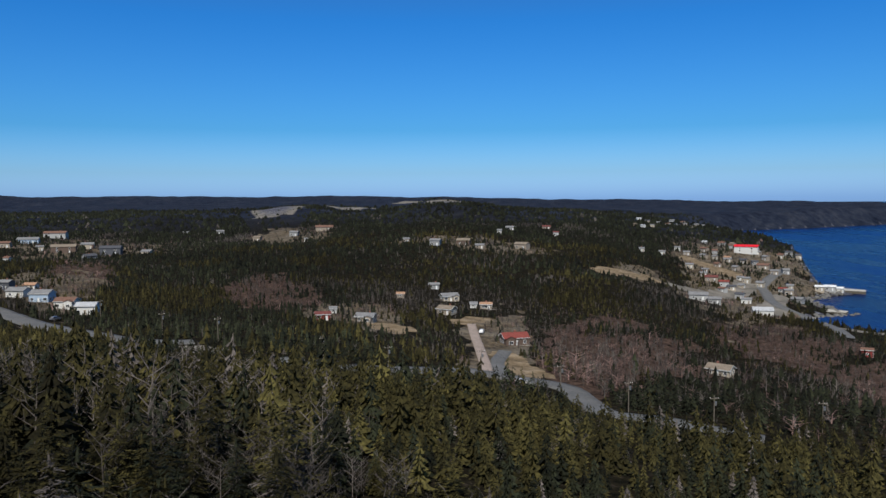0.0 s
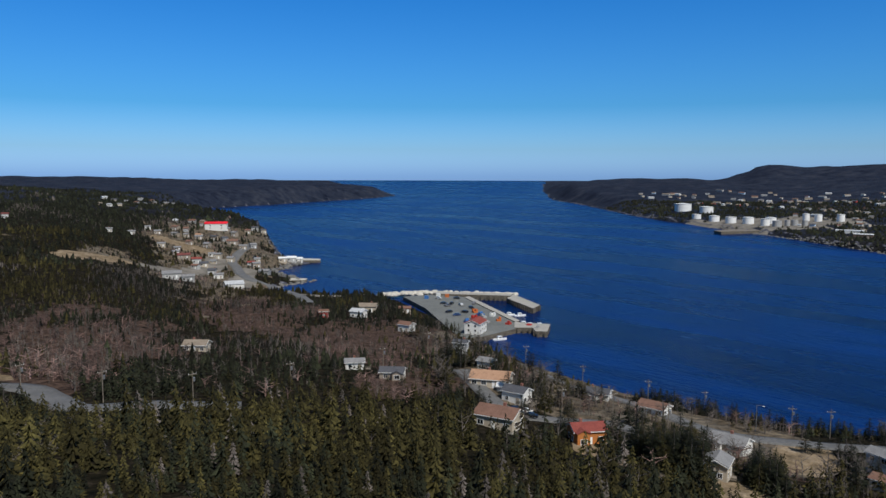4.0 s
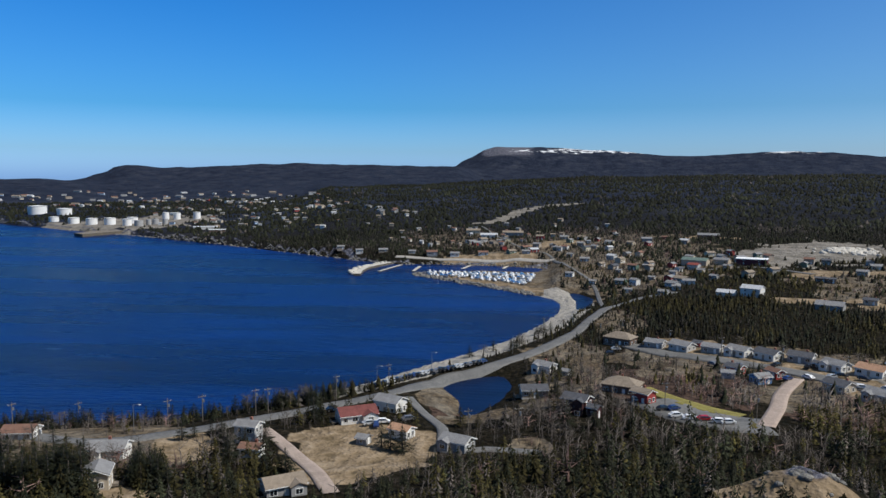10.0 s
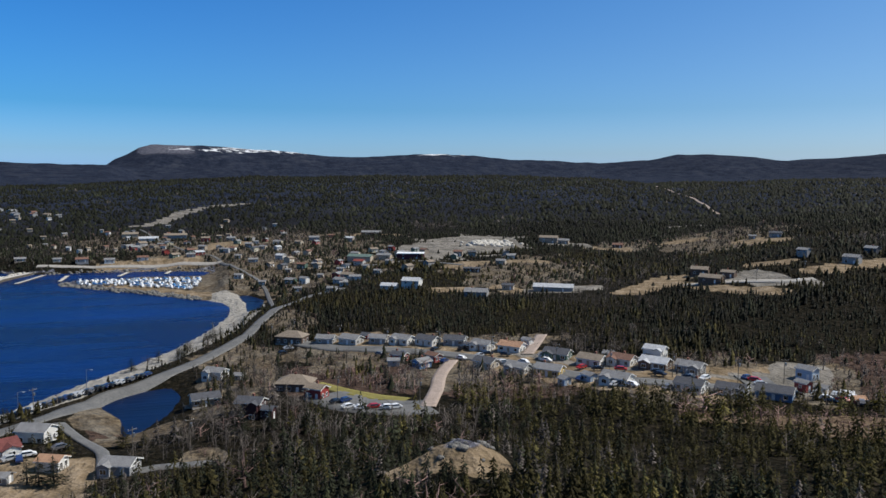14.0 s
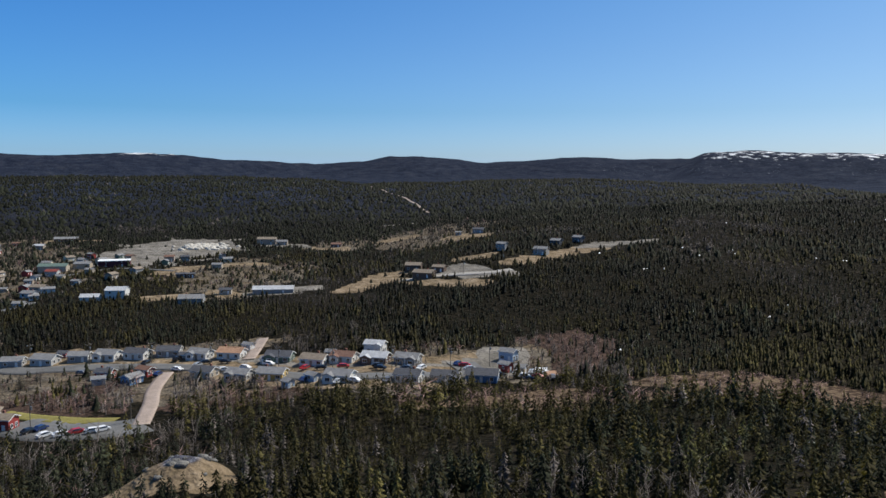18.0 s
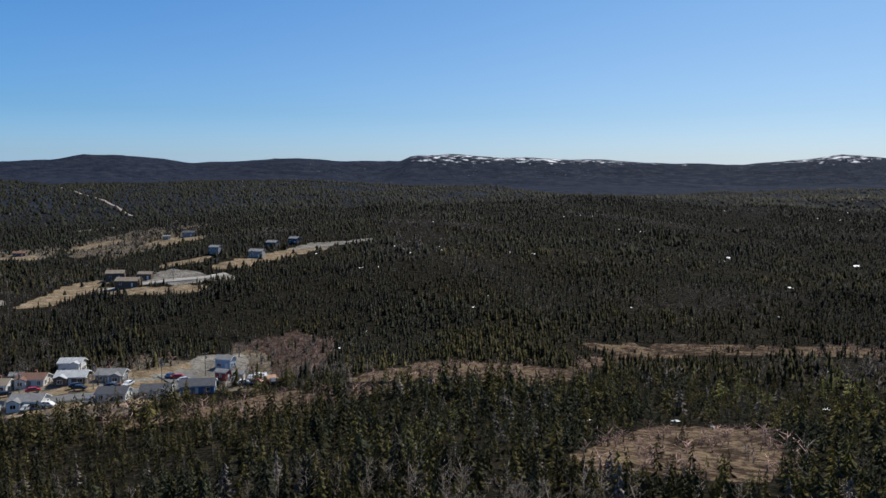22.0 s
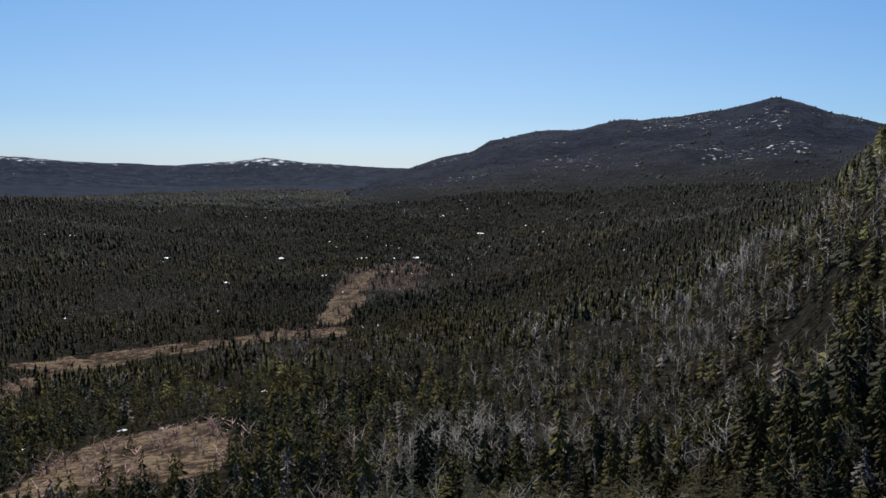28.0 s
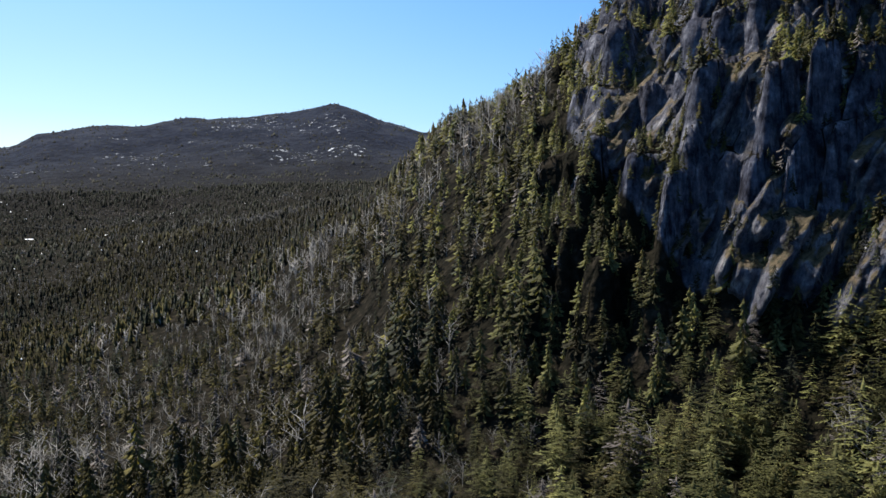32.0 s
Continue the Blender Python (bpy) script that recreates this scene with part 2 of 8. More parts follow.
HEIGHT = np.where(SHORE > 0, level + 0.4 + (np.maximum(HEIGHT - level, 1.0) - 0.4) * smooth(0, bluff * 3, SHORE), level - np.minimum(5, -SHORE * 0.25))
yard = smooth(80.5, 81.5, az2) * (1 - smooth(91.8, 93.2, az2)) * smooth(520, 545, rr2) * (1 - smooth(672, 690, rr2))
HEIGHT = HEIGHT * (1 - yard) + np.minimum(HEIGHT, 1.7) * yard
for ring, d in LAKES:
    HEIGHT = np.where(d < 34, np.minimum(HEIGHT, np.where(d > 0, 1.3 + np.minimum(d, 8) * 0.3 + np.maximum(d - 8, 0) * 0.16, 1.0 + d * 0.3)), HEIGHT)


def ground_z(x, y):
    """Height of the ground, for arrays or numbers."""
    x, y = np.asarray(x, float), np.asarray(y, float)
    r = np.clip(np.hypot(x, y), RING[0], RING[-1] * 0.9999)
    az = np.degrees(np.arctan2(x, y))
    az = np.where(az < -36, az + 360, az)
    i = np.clip(np.searchsorted(AZ, az, side="right") - 1, 0, len(AZ) - 1)
    i2 = (i + 1) % len(AZ)
    span = np.where(i2 == 0, 324 - AZ[i], AZ[i2] - AZ[i])
    u = np.clip((az - AZ[i]) / span, 0, 1)
    j = np.clip(np.searchsorted(RING, r, side="right") - 1, 0, len(RING) - 2)
    v = (r - RING[j]) / (RING[j + 1] - RING[j])
    return ((HEIGHT[i, j] * (1 - u) + HEIGHT[i2, j] * u) * (1 - v) + (HEIGHT[i, j + 1] * (1 - u) + HEIGHT[i2, j + 1] * u) * v)


# ---- land cover: open ground, bog, gravel, alder thicket; all else is spruce wood ----
PATCHES = []


def patch(kind, az, r, half_az, half_r):
    PATCHES.append((kind, az, r, half_az, half_r))


patch("grass", 76.9, 203, 5.5, 31)
patch("grass", 49.4, 193, 1.4, 11)
patch("grass", 60.6, 177, 2.8, 12)
patch("grass", 64.9, 220, 1.9, 15)
patch("open", 90.8, 204, 2.0, 10)
patch("open", 106.5, 325, 10.3, 31)
patch("open", 113.6, 278, 8.8, 21)
patch("open", 128.3, 272, 5.8, 39)
patch("alder", 102.1, 289, 6.3, 40)
patch("alder", 114.6, 260, 6.3, 21)
patch("open", 85.5, 880, 4.5, 110)
patch("open", 95.3, 733, 10.0, 214)
patch("open", 97.3, 406, 1.9, 44)
patch("gravel", 110.1, 729, 4.8, 95)
patch("open", 93.7, 300, 3.4, 57)
patch("grass", 131.2, 446, 1.6, 10)
patch("gravel", 131.4, 486, 1.3, 22)
patch("gravel", 142.8, 572, 1.9, 9)
patch("open", 122.4, 708, 2.0, 37)
patch("open", 115.0, 555, 5.3, 89)
patch("open", 129.1, 730, 4.7, 105)
patch("bog", 149.0, 259, 4.1, 14)
patch("bog", 154.8, 242, 6.5, 6)
patch("bog", 136.3, 224, 6.1, 16)
patch("open", 135.3, 281, 2.8, 40)
patch("bog", 153.6, 263, 7.7, 20)
patch("bog", 151.4, 246, 3.0, 12)
patch("bog", 172.5, 319, 11.2, 9)
patch("bog", 184.9, 400, 1.2, 35)
patch("alder", 187.5, 470, 3.5, 60)
patch("bog", 168.3, 166, 3.6, 20)
patch("alder", 174.5, 168, 2.5, 18)
patch("open", -27.3, 461, 3.2, 90)
patch("alder", -25.7, 543, 2.1, 104)
patch("alder", -12.8, 425, 3.3, 56)
patch("open", 4.5, 309, 3.0, 83)
patch("alder", 12.7, 311, 6.5, 75)
patch("open", 14.9, 598, 2.0, 46)
patch("open", 22.0, 730, 4.8, 291)
patch("open", -6.2, 353, 3.4, 33)
patch("open", -25.1, 765, 5.2, 95)
patch("open", -11.1, 825, 3.3, 121)
patch("open", 2.8, 637, 6.4, 52)
patch("open", 46.0, 266, 6.3, 63)
patch("open", 58.1, 225, 7.7, 52)
patch("open", 92.6, 290, 3.0, 40)
patch("gravel", 61.3, 1330, 7.2, 130)
patch("alder", 138.9, 299, 4.3, 37)


patch("open", 66.0, 1750, 4.0, 90)
patch("alder", 84.2, 262, 1.7, 24)
patch("alder", 33.0, 330, 6, 60)
patch("alder", 24.0, 400, 5, 60)
patch("open", 40.0, 330, 2.5, 40)
patch("alder", 36.0, 240, 5, 22)
patch("alder", 62.0, 205, 5, 10)


# long streaks of bog along the stream, tracks and worn ground: kind, half width, bearings and distances
STREET_LINE = ((100.5, 339), (105.3, 325), (109.6, 311), (113.0, 297), (116.0, 283), (118.9, 269), (122.8, 259), (126.6, 256), (129.5, 259), (132.3, 268))
STREAKS = (("grass", 5, *((a, r + 11) for a, r in STREET_LINE)), ("grass", 4, *((a, r + 27) for a, r in STREET_LINE)), ("grass", 4, *((a, r - 11) for a, r in STREET_LINE[3:])),
           ("gravel", 3, *((a, r + 19) for a, r in STREET_LINE)),
           ("bog", 6, (128, 222), (131, 222), (136, 216), (140, 213), (143, 222), (147, 236)),
           ("bog", 8, (145.5, 252), (148, 264), (151, 268), (155, 272)),
           ("bog", 5, (147, 236), (151.8, 236), (157, 252), (160.9, 267), (163, 294), (165.6, 306), (168.9, 315), (172.2, 315), (175.4, 319), (178.9, 330), (183.5, 326)),
           ("bog", 7, (183.6, 342), (184.2, 372), (184.6, 410), (185.6, 455), (186.4, 492)),
           ("bog", 8, (163.5, 146), (166.5, 170), (168.5, 190), (172.5, 188)), ("bog", 8, (166, 150), (169.5, 148), (173, 150), (173.2, 170)),
           ("grass", 12, (122.8, 458), (124.7, 485), (126.0, 508)), ("grass", 9, (126.8, 484), (129, 462), (130.7, 446), (132.9, 434)), ("gravel", 13, (129.9, 492), (131.6, 490), (132.6, 462)),
           ("gravel", 6, (132.6, 456), (135.2, 460)), ("grass", 9, (131.4, 532), (133.3, 535)), ("grass", 13, (135.4, 496), (136.9, 512), (139.2, 535), (141, 552)),
           ("gravel", 8, (140.5, 560), (143.3, 568), (145.4, 573)), ("gravel", 24, (108.2, 715), (110.5, 770), (113.5, 735)), ("gravel", 20, (110.1, 800), (112.2, 720), (114.6, 702)), ("gravel", 12, (116.8, 745), (119.3, 712)),
           ("grass", 12, (120.3, 695), (122.2, 690)), ("grass", 14, (110.1, 580), (111.6, 608), (116, 606)), ("grass", 9, (113.0, 482), (115.5, 467)), ("gravel", 11, (116.2, 470), (119.8, 476)),
           ("grass", 9, (108.6, 478), (110.6, 480)), ("grass", 14, (125.6, 735), (127.3, 740)), ("gravel", 7, (125.2, 905), (127.3, 900)), ("grass", 16, (131, 676), (132.6, 652)),
           ("gravel", 16, (90.0, 1165), (90.9, 1225), (92.2, 1262), (94.4, 1270)), ("gravel", 12, (86.8, 1040), (88.3, 1058), (90.2, 1170)), ("grass", 14, (102.6, 850), (105, 846)),
           ("grass", 9, (84, 632), (88, 586), (91.2, 548)), ("grass", 15, (85.2, 728), (87.5, 730), (90.2, 726)), ("grass", 20, (91.8, 800), (93.7, 832)), ("gravel", 10, (134.2, 272), (134.4, 306)),
           ("grass", 7, (1.5, 356), (2.8, 364)), ("grass", 7, (4.7, 284), (5.9, 262), (6.9, 255)), ("grass", 13, (12.2, 568), (15, 576)), ("gravel", 7, (-18.4, 268), (-17.4, 266)),
           ("gravel", 6, (-11.8, 239), (-10.6, 234)), ("grass", 9, (-4.8, 334), (-3.5, 328)), ("gravel", 12, (17.8, 585), (20.1, 609), (22.2, 680)), ("grass", 14, (18.2, 752), (20.5, 716)),
           ("gravel", 10, (23.4, 550), (24.2, 640)), ("gravel", 8, (25.6, 508), (30, 492)), ("gravel", 26, (-13.2, 1240), (-11.8, 1400)), ("gravel", 22, (-10.2, 2130), (-8.8, 2280)), ("gravel", 70, (-2.7, 3780), (-0.5, 3850)), ("open", 10, (84, 262), (84.5, 286)), ("open", 9, (85.5, 240), (87.6, 247)), ("grass", 7, (106.5, 148), (108.6, 145), (111.2, 143)))


def cover(x, y):
    """Weights 0 to 1 of each kind of cover at points x, y."""
    x, y = np.asarray(x, float), np.asarray(y, float)
    r = np.hypot(x, y)
    az = np.degrees(np.arctan2(x, y))
    az = np.where(az < -36, az + 360, az)
    wob = (fbm(x / 22, y / 22, 41, 3) - 0.5) * 1.1 + (fbm(x / 6, y / 6, 47, 2) - 0.5) * 0.5
    out = {k: np.zeros(x.shape) for k in ("grass", "bog", "gravel", "open", "alder")}
    for kind, a, d, ha, hr in PATCHES:
        q = np.hypot((az - a) / ha, (r - d) / hr) + wob
        out[kind] = np.maximum(out[kind], 1 - smooth(0.85, 1.1, q))
    for kind, half, *line in STREAKS:
        pts = [polar(a, d) for a, d in line]
        for (ax, ay), (bx, by) in zip(pts[:-1], pts[1:]):
            ux, uy = bx - ax, by - ay
            t = np.clip(((x - ax) * ux + (y - ay) * uy) / (ux * ux + uy * uy), 0, 1)
            q = np.hypot(x - ax - t * ux, y - ay - t * uy) / half + wob * (0.9 if kind == "bog" else 0.5)
            out[kind] = np.maximum(out[kind], 1 - smooth(0.85, 1.1, q))
    return out


# ---- materials ----
def nodes_of(name):
    m = bpy.data.materials.new(name)
    m.use_nodes = True
    return m, m.node_tree.nodes, m.node_tree.links, m.node_tree.nodes["Principled BSDF"]


def noise_node(n, l, scale, detail=3.0, coord=None, rough=0.6):
    t = n.new("ShaderNodeTexNoise")
    t.inputs["Scale"].default_value, t.inputs["Detail"].default_value, t.inputs["Roughness"].default_value = scale, detail, rough
    if coord is not None:
        l.new(coord, t.inputs["Vector"])
    return t.outputs["Fac"]


def ramp_node(n, l, fac, *stops):
    r = n.new("ShaderNodeValToRGB")
    e = r.color_ramp.elements
    while len(e) < len(stops):
        e.new(0.5)
    for k, (p, c) in enumerate(stops):
        e[k].position, e[k].color = p, (*c, 1)
    l.new(fac, r.inputs[0])
    return r.outputs[0]


def mix_node(n, l, fac, a, b, blend="MIX"):
    m = n.new("ShaderNodeMix")
    m.data_type, m.blend_type = "RGBA", blend
    for sock, v in ((m.inputs[0], fac), (m.inputs[6], a), (m.inputs[7], b)):
        if isinstance(v, bpy.types.NodeSocket):
            l.new(v, sock)
        elif isinstance(v, tuple):
            sock.default_value = (*v, 1)
        else:
            sock.default_value = v
    return m.outputs[2]


def material(name, c1, c2, scale=1.0, rough=0.8, bump=0.0, metal=0.0, fine=8.0, spec=0.3):
    """Two-scale mottled surface between the colours c1 and c2; scale in spots per metre."""
    m, n, l, p = nodes_of(name)
    co = n.new("ShaderNodeNewGeometry").outputs["Position"]
    big = noise_node(n, l, scale, 3, co)
    small = noise_node(n, l, scale * fine, 2, co)
    f = n.new("ShaderNodeMath")
    f.operation = "MULTIPLY_ADD"
    l.new(small, f.inputs[0])
    f.inputs[1].default_value = 0.5
    half = n.new("ShaderNodeMath")
    half.operation = "MULTIPLY"
    half.inputs[1].default_value = 0.5
    l.new(big, half.inputs[0])
    l.new(half.outputs[0], f.inputs[2])
    col = ramp_node(n, l, f.outputs[0], (0.36, c1), (0.64, c2))
    l.new(col, p.inputs["Base Color"])
    p.inputs["Roughness"].default_value, p.inputs["Metallic"].default_value = rough, metal
    p.inputs["Specular IOR Level"].default_value = spec
    if bump:
        b = n.new("ShaderNodeBump")
        b.inputs["Strength"].default_value, b.inputs["Distance"].default_value = bump, 0.3 / scale
        l.new(small, b.inputs["Height"])
        l.new(b.outputs[0], p.inputs["Normal"])
    return m


def toned(m):
    """Each tree keeps its own depth of colour, with painted light and shade."""
    n, l = m.node_tree.nodes, m.node_tree.links
    p = n["Principled BSDF"]
    a = n.new("ShaderNodeAttribute")
    a.attribute_name = "tone"
    l.new(mix_node(n, l, 1.0, p.inputs["Base Color"].links[0].from_socket, a.outputs["Color"], "MULTIPLY"), p.inputs["Base Color"])


def leafy(m, share, colour):
    """Lets light through thin needles and sprays."""
    n, l = m.node_tree.nodes, m.node_tree.links
    p = n["Principled BSDF"]
    t, mix = n.new("ShaderNodeBsdfTranslucent"), n.new("ShaderNodeMixShader")
    tint = mix_node(n, l, 1.0, p.inputs["Base Color"].links[0].from_socket, colour, "MULTIPLY")
    l.new(tint, t.inputs[0])
    mix.inputs[0].default_value = share
    l.new(p.outputs[0], mix.inputs[1])
    l.new(t.outputs[0], mix.inputs[2])
    l.new(mix.outputs[0], n["Material Output"].inputs[0])
    return m


SPRUCE = material("spruce_needles", (0.006, 0.007, 0.0046), (0.027, 0.031, 0.0155), 0.35, 0.8, fine=6, spec=0.17)
OLIVE = material("fir_needles", (0.012, 0.012, 0.005), (0.066, 0.056, 0.018), 0.35, 0.8, fine=6, spec=0.17)
# balsam needles lighter than fir_needles: sunlight put into the colour of backlit trees
LIT_BALSAM = material("lit_balsam_needles", (0.032, 0.034, 0.014), (0.15, 0.145, 0.055), 0.4, 0.8, fine=6, spec=0.17)
for m in (SPRUCE, OLIVE, LIT_BALSAM):
    toned(m)
leafy(SPRUCE, 0.2, (1.0, 1.0, 0.6))
leafy(OLIVE, 0.3, (1.0, 1.0, 0.5))
leafy(LIT_BALSAM, 0.42, (1.0, 1.0, 0.65))
# pale birch colour, which also puts brightness into the dark backlit slope
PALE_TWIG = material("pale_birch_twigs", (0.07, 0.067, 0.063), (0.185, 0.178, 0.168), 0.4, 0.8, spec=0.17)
TWIG = material("bare_twigs", (0.045, 0.038, 0.034), (0.135, 0.117, 0.106), 0.4, 0.8, spec=0.17)
ALDER = material("alder_twigs", (0.07, 0.045, 0.04), (0.19, 0.125, 0.11), 0.3, 0.85, spec=0.17)
toned(TWIG)
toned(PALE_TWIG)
toned(ALDER)
BARK = material("bark", (0.06, 0.05, 0.042), (0.13, 0.11, 0.095), 2.0, 0.9)
ASPHALT = material("asphalt", (0.09, 0.09, 0.09), (0.145, 0.143, 0.14), 0.15, 0.85, 0.1)
DIRT = material("dirt_track", (0.24, 0.19, 0.16), (0.36, 0.29, 0.25), 0.25, 0.95, 0.2)
SNOW = material("snow", (0.75, 0.77, 0.8), (0.85, 0.86, 0.87), 0.5, 0.6, 0.1)
ROCK = material("grey_rock", (0.07, 0.07, 0.072), (0.22, 0.21, 0.19), 0.25, 0.9, 0.5)
CONCRETE = material("concrete", (0.36, 0.34, 0.30), (0.52, 0.49, 0.44), 0.3, 0.9, 0.1)


def ground_material():
    m, n, l, p = nodes_of("ground_cover")
    co = n.new("ShaderNodeNewGeometry").outputs["Position"]

    def weight(name):
        a = n.new("ShaderNodeAttribute")
        a.attribute_name = name
        return a.outputs["Fac"]

    def grained(name, scale, spread=0.35):
        """The weight, with its edge broken up by noise."""
        g = n.new("ShaderNodeMath")
        g.operation = "MULTIPLY_ADD"
        l.new(noise_node(n, l, scale, 4, co), g.inputs[0])
        g.inputs[1].default_value = spread * 2
        l.new(weight(name), g.inputs[2])
        r = n.new("ShaderNodeMapRange")
        l.new(g.outputs[0], r.inputs[0])
        r.inputs[1].default_value, r.inputs[2].default_value = 0.45 + spread, 0.6 + spread
        return r.outputs[0]

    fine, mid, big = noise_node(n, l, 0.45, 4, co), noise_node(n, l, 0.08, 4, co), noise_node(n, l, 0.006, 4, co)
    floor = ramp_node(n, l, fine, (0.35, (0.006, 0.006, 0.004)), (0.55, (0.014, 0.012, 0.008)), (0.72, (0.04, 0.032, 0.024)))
    # far woods: the blue of distance haze is put into the base colour
    hazed_wood = mix_node(n, l, big, ramp_node(n, l, mid, (0.4, (0.008, 0.011, 0.021)), (0.62, (0.024, 0.030, 0.047))),
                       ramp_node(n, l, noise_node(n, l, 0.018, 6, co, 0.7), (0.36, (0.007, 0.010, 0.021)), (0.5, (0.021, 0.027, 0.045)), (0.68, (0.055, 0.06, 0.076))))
    c = mix_node(n, l, weight("far"), floor, hazed_wood)
    straw = ramp_node(n, l, noise_node(n, l, 0.16, 5, co, 0.7), (0.35, (0.12, 0.09, 0.055)), (0.5, (0.20, 0.15, 0.098)), (0.65, (0.28, 0.22, 0.155)))
    mixed = mix_node(n, l, noise_node(n, l, 0.05, 3, co), ramp_node(n, l, fine, (0.36, (0.046, 0.035, 0.024)), (0.52, (0.145, 0.108, 0.070)), (0.68, (0.26, 0.20, 0.125))),
                     ramp_node(n, l, mid, (0.4, (0.040, 0.035, 0.029)), (0.62, (0.145, 0.135, 0.118))))
    both = n.new("ShaderNodeMath")
    both.operation = "MULTIPLY_ADD"
    l.new(fine, both.inputs[0])
    both.inputs[1].default_value = 0.6
    half = n.new("ShaderNodeMath")
    half.operation = "MULTIPLY"
    l.new(mid, half.inputs[0])
    half.inputs[1].default_value = 0.4
    l.new(half.outputs[0], both.inputs[2])
    bog = ramp_node(n, l, both.outputs[0], (0.33, (0.024, 0.017, 0.012)), (0.47, (0.05, 0.034, 0.024)), (0.54, (0.135, 0.095, 0.066)), (0.59, (0.16, 0.12, 0.075)), (0.66, (0.05, 0.044, 0.02)))
    thicket = ramp_node(n, l, fine, (0.35, (0.028, 0.019, 0.016)), (0.65, (0.095, 0.064, 0.05)))
    gravel = ramp_node(n, l, mid, (0.35, (0.125, 0.115, 0.10)), (0.65, (0.23, 0.21, 0.185)))
    rock = ramp_node(n, l, noise_node(n, l, 0.3, 6, co, 0.7), (0.35, (0.02, 0.021, 0.028)), (0.55, (0.09, 0.093, 0.112)), (0.72, (0.25, 0.25, 0.26)))
    stretch = n.new("ShaderNodeMapping")
    stretch.inputs["Scale"].default_value = (1.0, 1.0, 0.22)
    l.new(co, stretch.inputs["Vector"])
    seam = noise_node(n, l, 0.55, 7, stretch.outputs[0], 0.72)
    rock = mix_node(n, l, 1.0, rock, ramp_node(n, l, seam, (0.36, (0.25, 0.25, 0.29)), (0.47, (1.1, 1.1, 1.18)), (0.62, (2.1, 2.05, 2.0))), "MULTIPLY")
    c = mix_node(n, l, grained("alder", 0.15), c, thicket)
    c = mix_node(n, l, grained("open", 0.15), c, mixed)
    c = mix_node(n, l, grained("bog", 0.1), c, bog)
    c = mix_node(n, l, grained("grass", 0.12), c, straw)
    c = mix_node(n, l, grained("gravel", 0.1), c, gravel)
    c = mix_node(n, l, grained("rock", 0.2, 0.25), c, rock)
    beach = ramp_node(n, l, fine, (0.35, (0.24, 0.225, 0.20)), (0.65, (0.33, 0.31, 0.28)))
    c = mix_node(n, l, grained("beach", 0.2, 0.15), c, beach)
    c = mix_node(n, l, grained("snow", 0.021, 0.6), c, (0.8, 0.82, 0.85))
    c = mix_node(n, l, grained("fleck", 0.1, 0.6), c, (0.7, 0.72, 0.75))
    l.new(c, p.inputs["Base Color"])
    p.inputs["Roughness"].default_value, p.inputs["Specular IOR Level"].default_value = 1.0, 0.03
    b = n.new("ShaderNodeBump")
    b.inputs["Strength"].default_value, b.inputs["Distance"].default_value = 0.7, 1.2
    l.new(fine, b.inputs["Height"])
    b2 = n.new("ShaderNodeBump")
    b2.inputs["Strength"].default_value, b2.inputs["Distance"].default_value = 0.8, 6.0
    l.new(mid, b2.inputs["Height"])
    l.new(b.outputs[0], b2.inputs["Normal"])
    b3 = n.new("ShaderNodeBump")
    b3.inputs["Distance"].default_value = 2.5
    l.new(weight("rock"), b3.inputs["Strength"])
    l.new(seam, b3.inputs["Height"])
    l.new(b2.outputs[0], b3.inputs["Normal"])
    l.new(b3.outputs[0], p.inputs["Normal"])
    return m


def water_material(name, deep, chop=1.0):
    """Wind-rippled water: long slicks and cat's-paws, with short steep ripples."""
    m, n, l, p = nodes_of(name)
    co = n.new("ShaderNodeNewGeometry").outputs["Position"]
    mp = n.new("ShaderNodeMapping")
    mp.inputs["Rotation"].default_value, mp.inputs["Scale"].default_value = (0, 0, radians(-28)), (1, 0.17, 1)
    l.new(co, mp.inputs["Vector"])
    long, short = noise_node(n, l, 0.011, 5, mp.outputs[0], 0.65), noise_node(n, l, 0.07, 3, mp.outputs[0])
    blend = n.new("ShaderNodeMath")
    blend.operation = "MULTIPLY_ADD"
    l.new(short, blend.inputs[0])
    blend.inputs[1].default_value = 0.35
    l.new(long, blend.inputs[2])
    col = ramp_node(n, l, blend.outputs[0], (0.46, tuple(v * 0.55 for v in deep)), (0.66, deep), (0.76, tuple(v * 1.5 for v in deep)), (0.86, tuple(v * 1.9 + 0.001 for v in deep)))
    l.new(col, p.inputs["Base Color"])
    p.inputs["IOR"].default_value, p.inputs["Specular IOR Level"].default_value = 1.155, 0.3
    rr = n.new("ShaderNodeMapRange")
    l.new(blend.outputs[0], rr.inputs[0])
    rr.inputs[1].default_value, rr.inputs[2].default_value, rr.inputs[3].default_value, rr.inputs[4].default_value = 0.5, 0.85, 0.2, 0.36
    l.new(rr.outputs[0], p.inputs["Roughness"])
    b = n.new("ShaderNodeBump")
    b.inputs["Strength"].default_value, b.inputs["Distance"].default_value = chop, 2.0 * chop
    l.new(noise_node(n, l, 0.5, 4, mp.outputs[0]), b.inputs["Height"])
    l.new(b.outputs[0], p.inputs["Normal"])
    return m


SEA = water_material("sea_water", (0.0013, 0.0158, 0.082))
LAKE = water_material("pond_water", (0.002, 0.008, 0.032), 0.25)


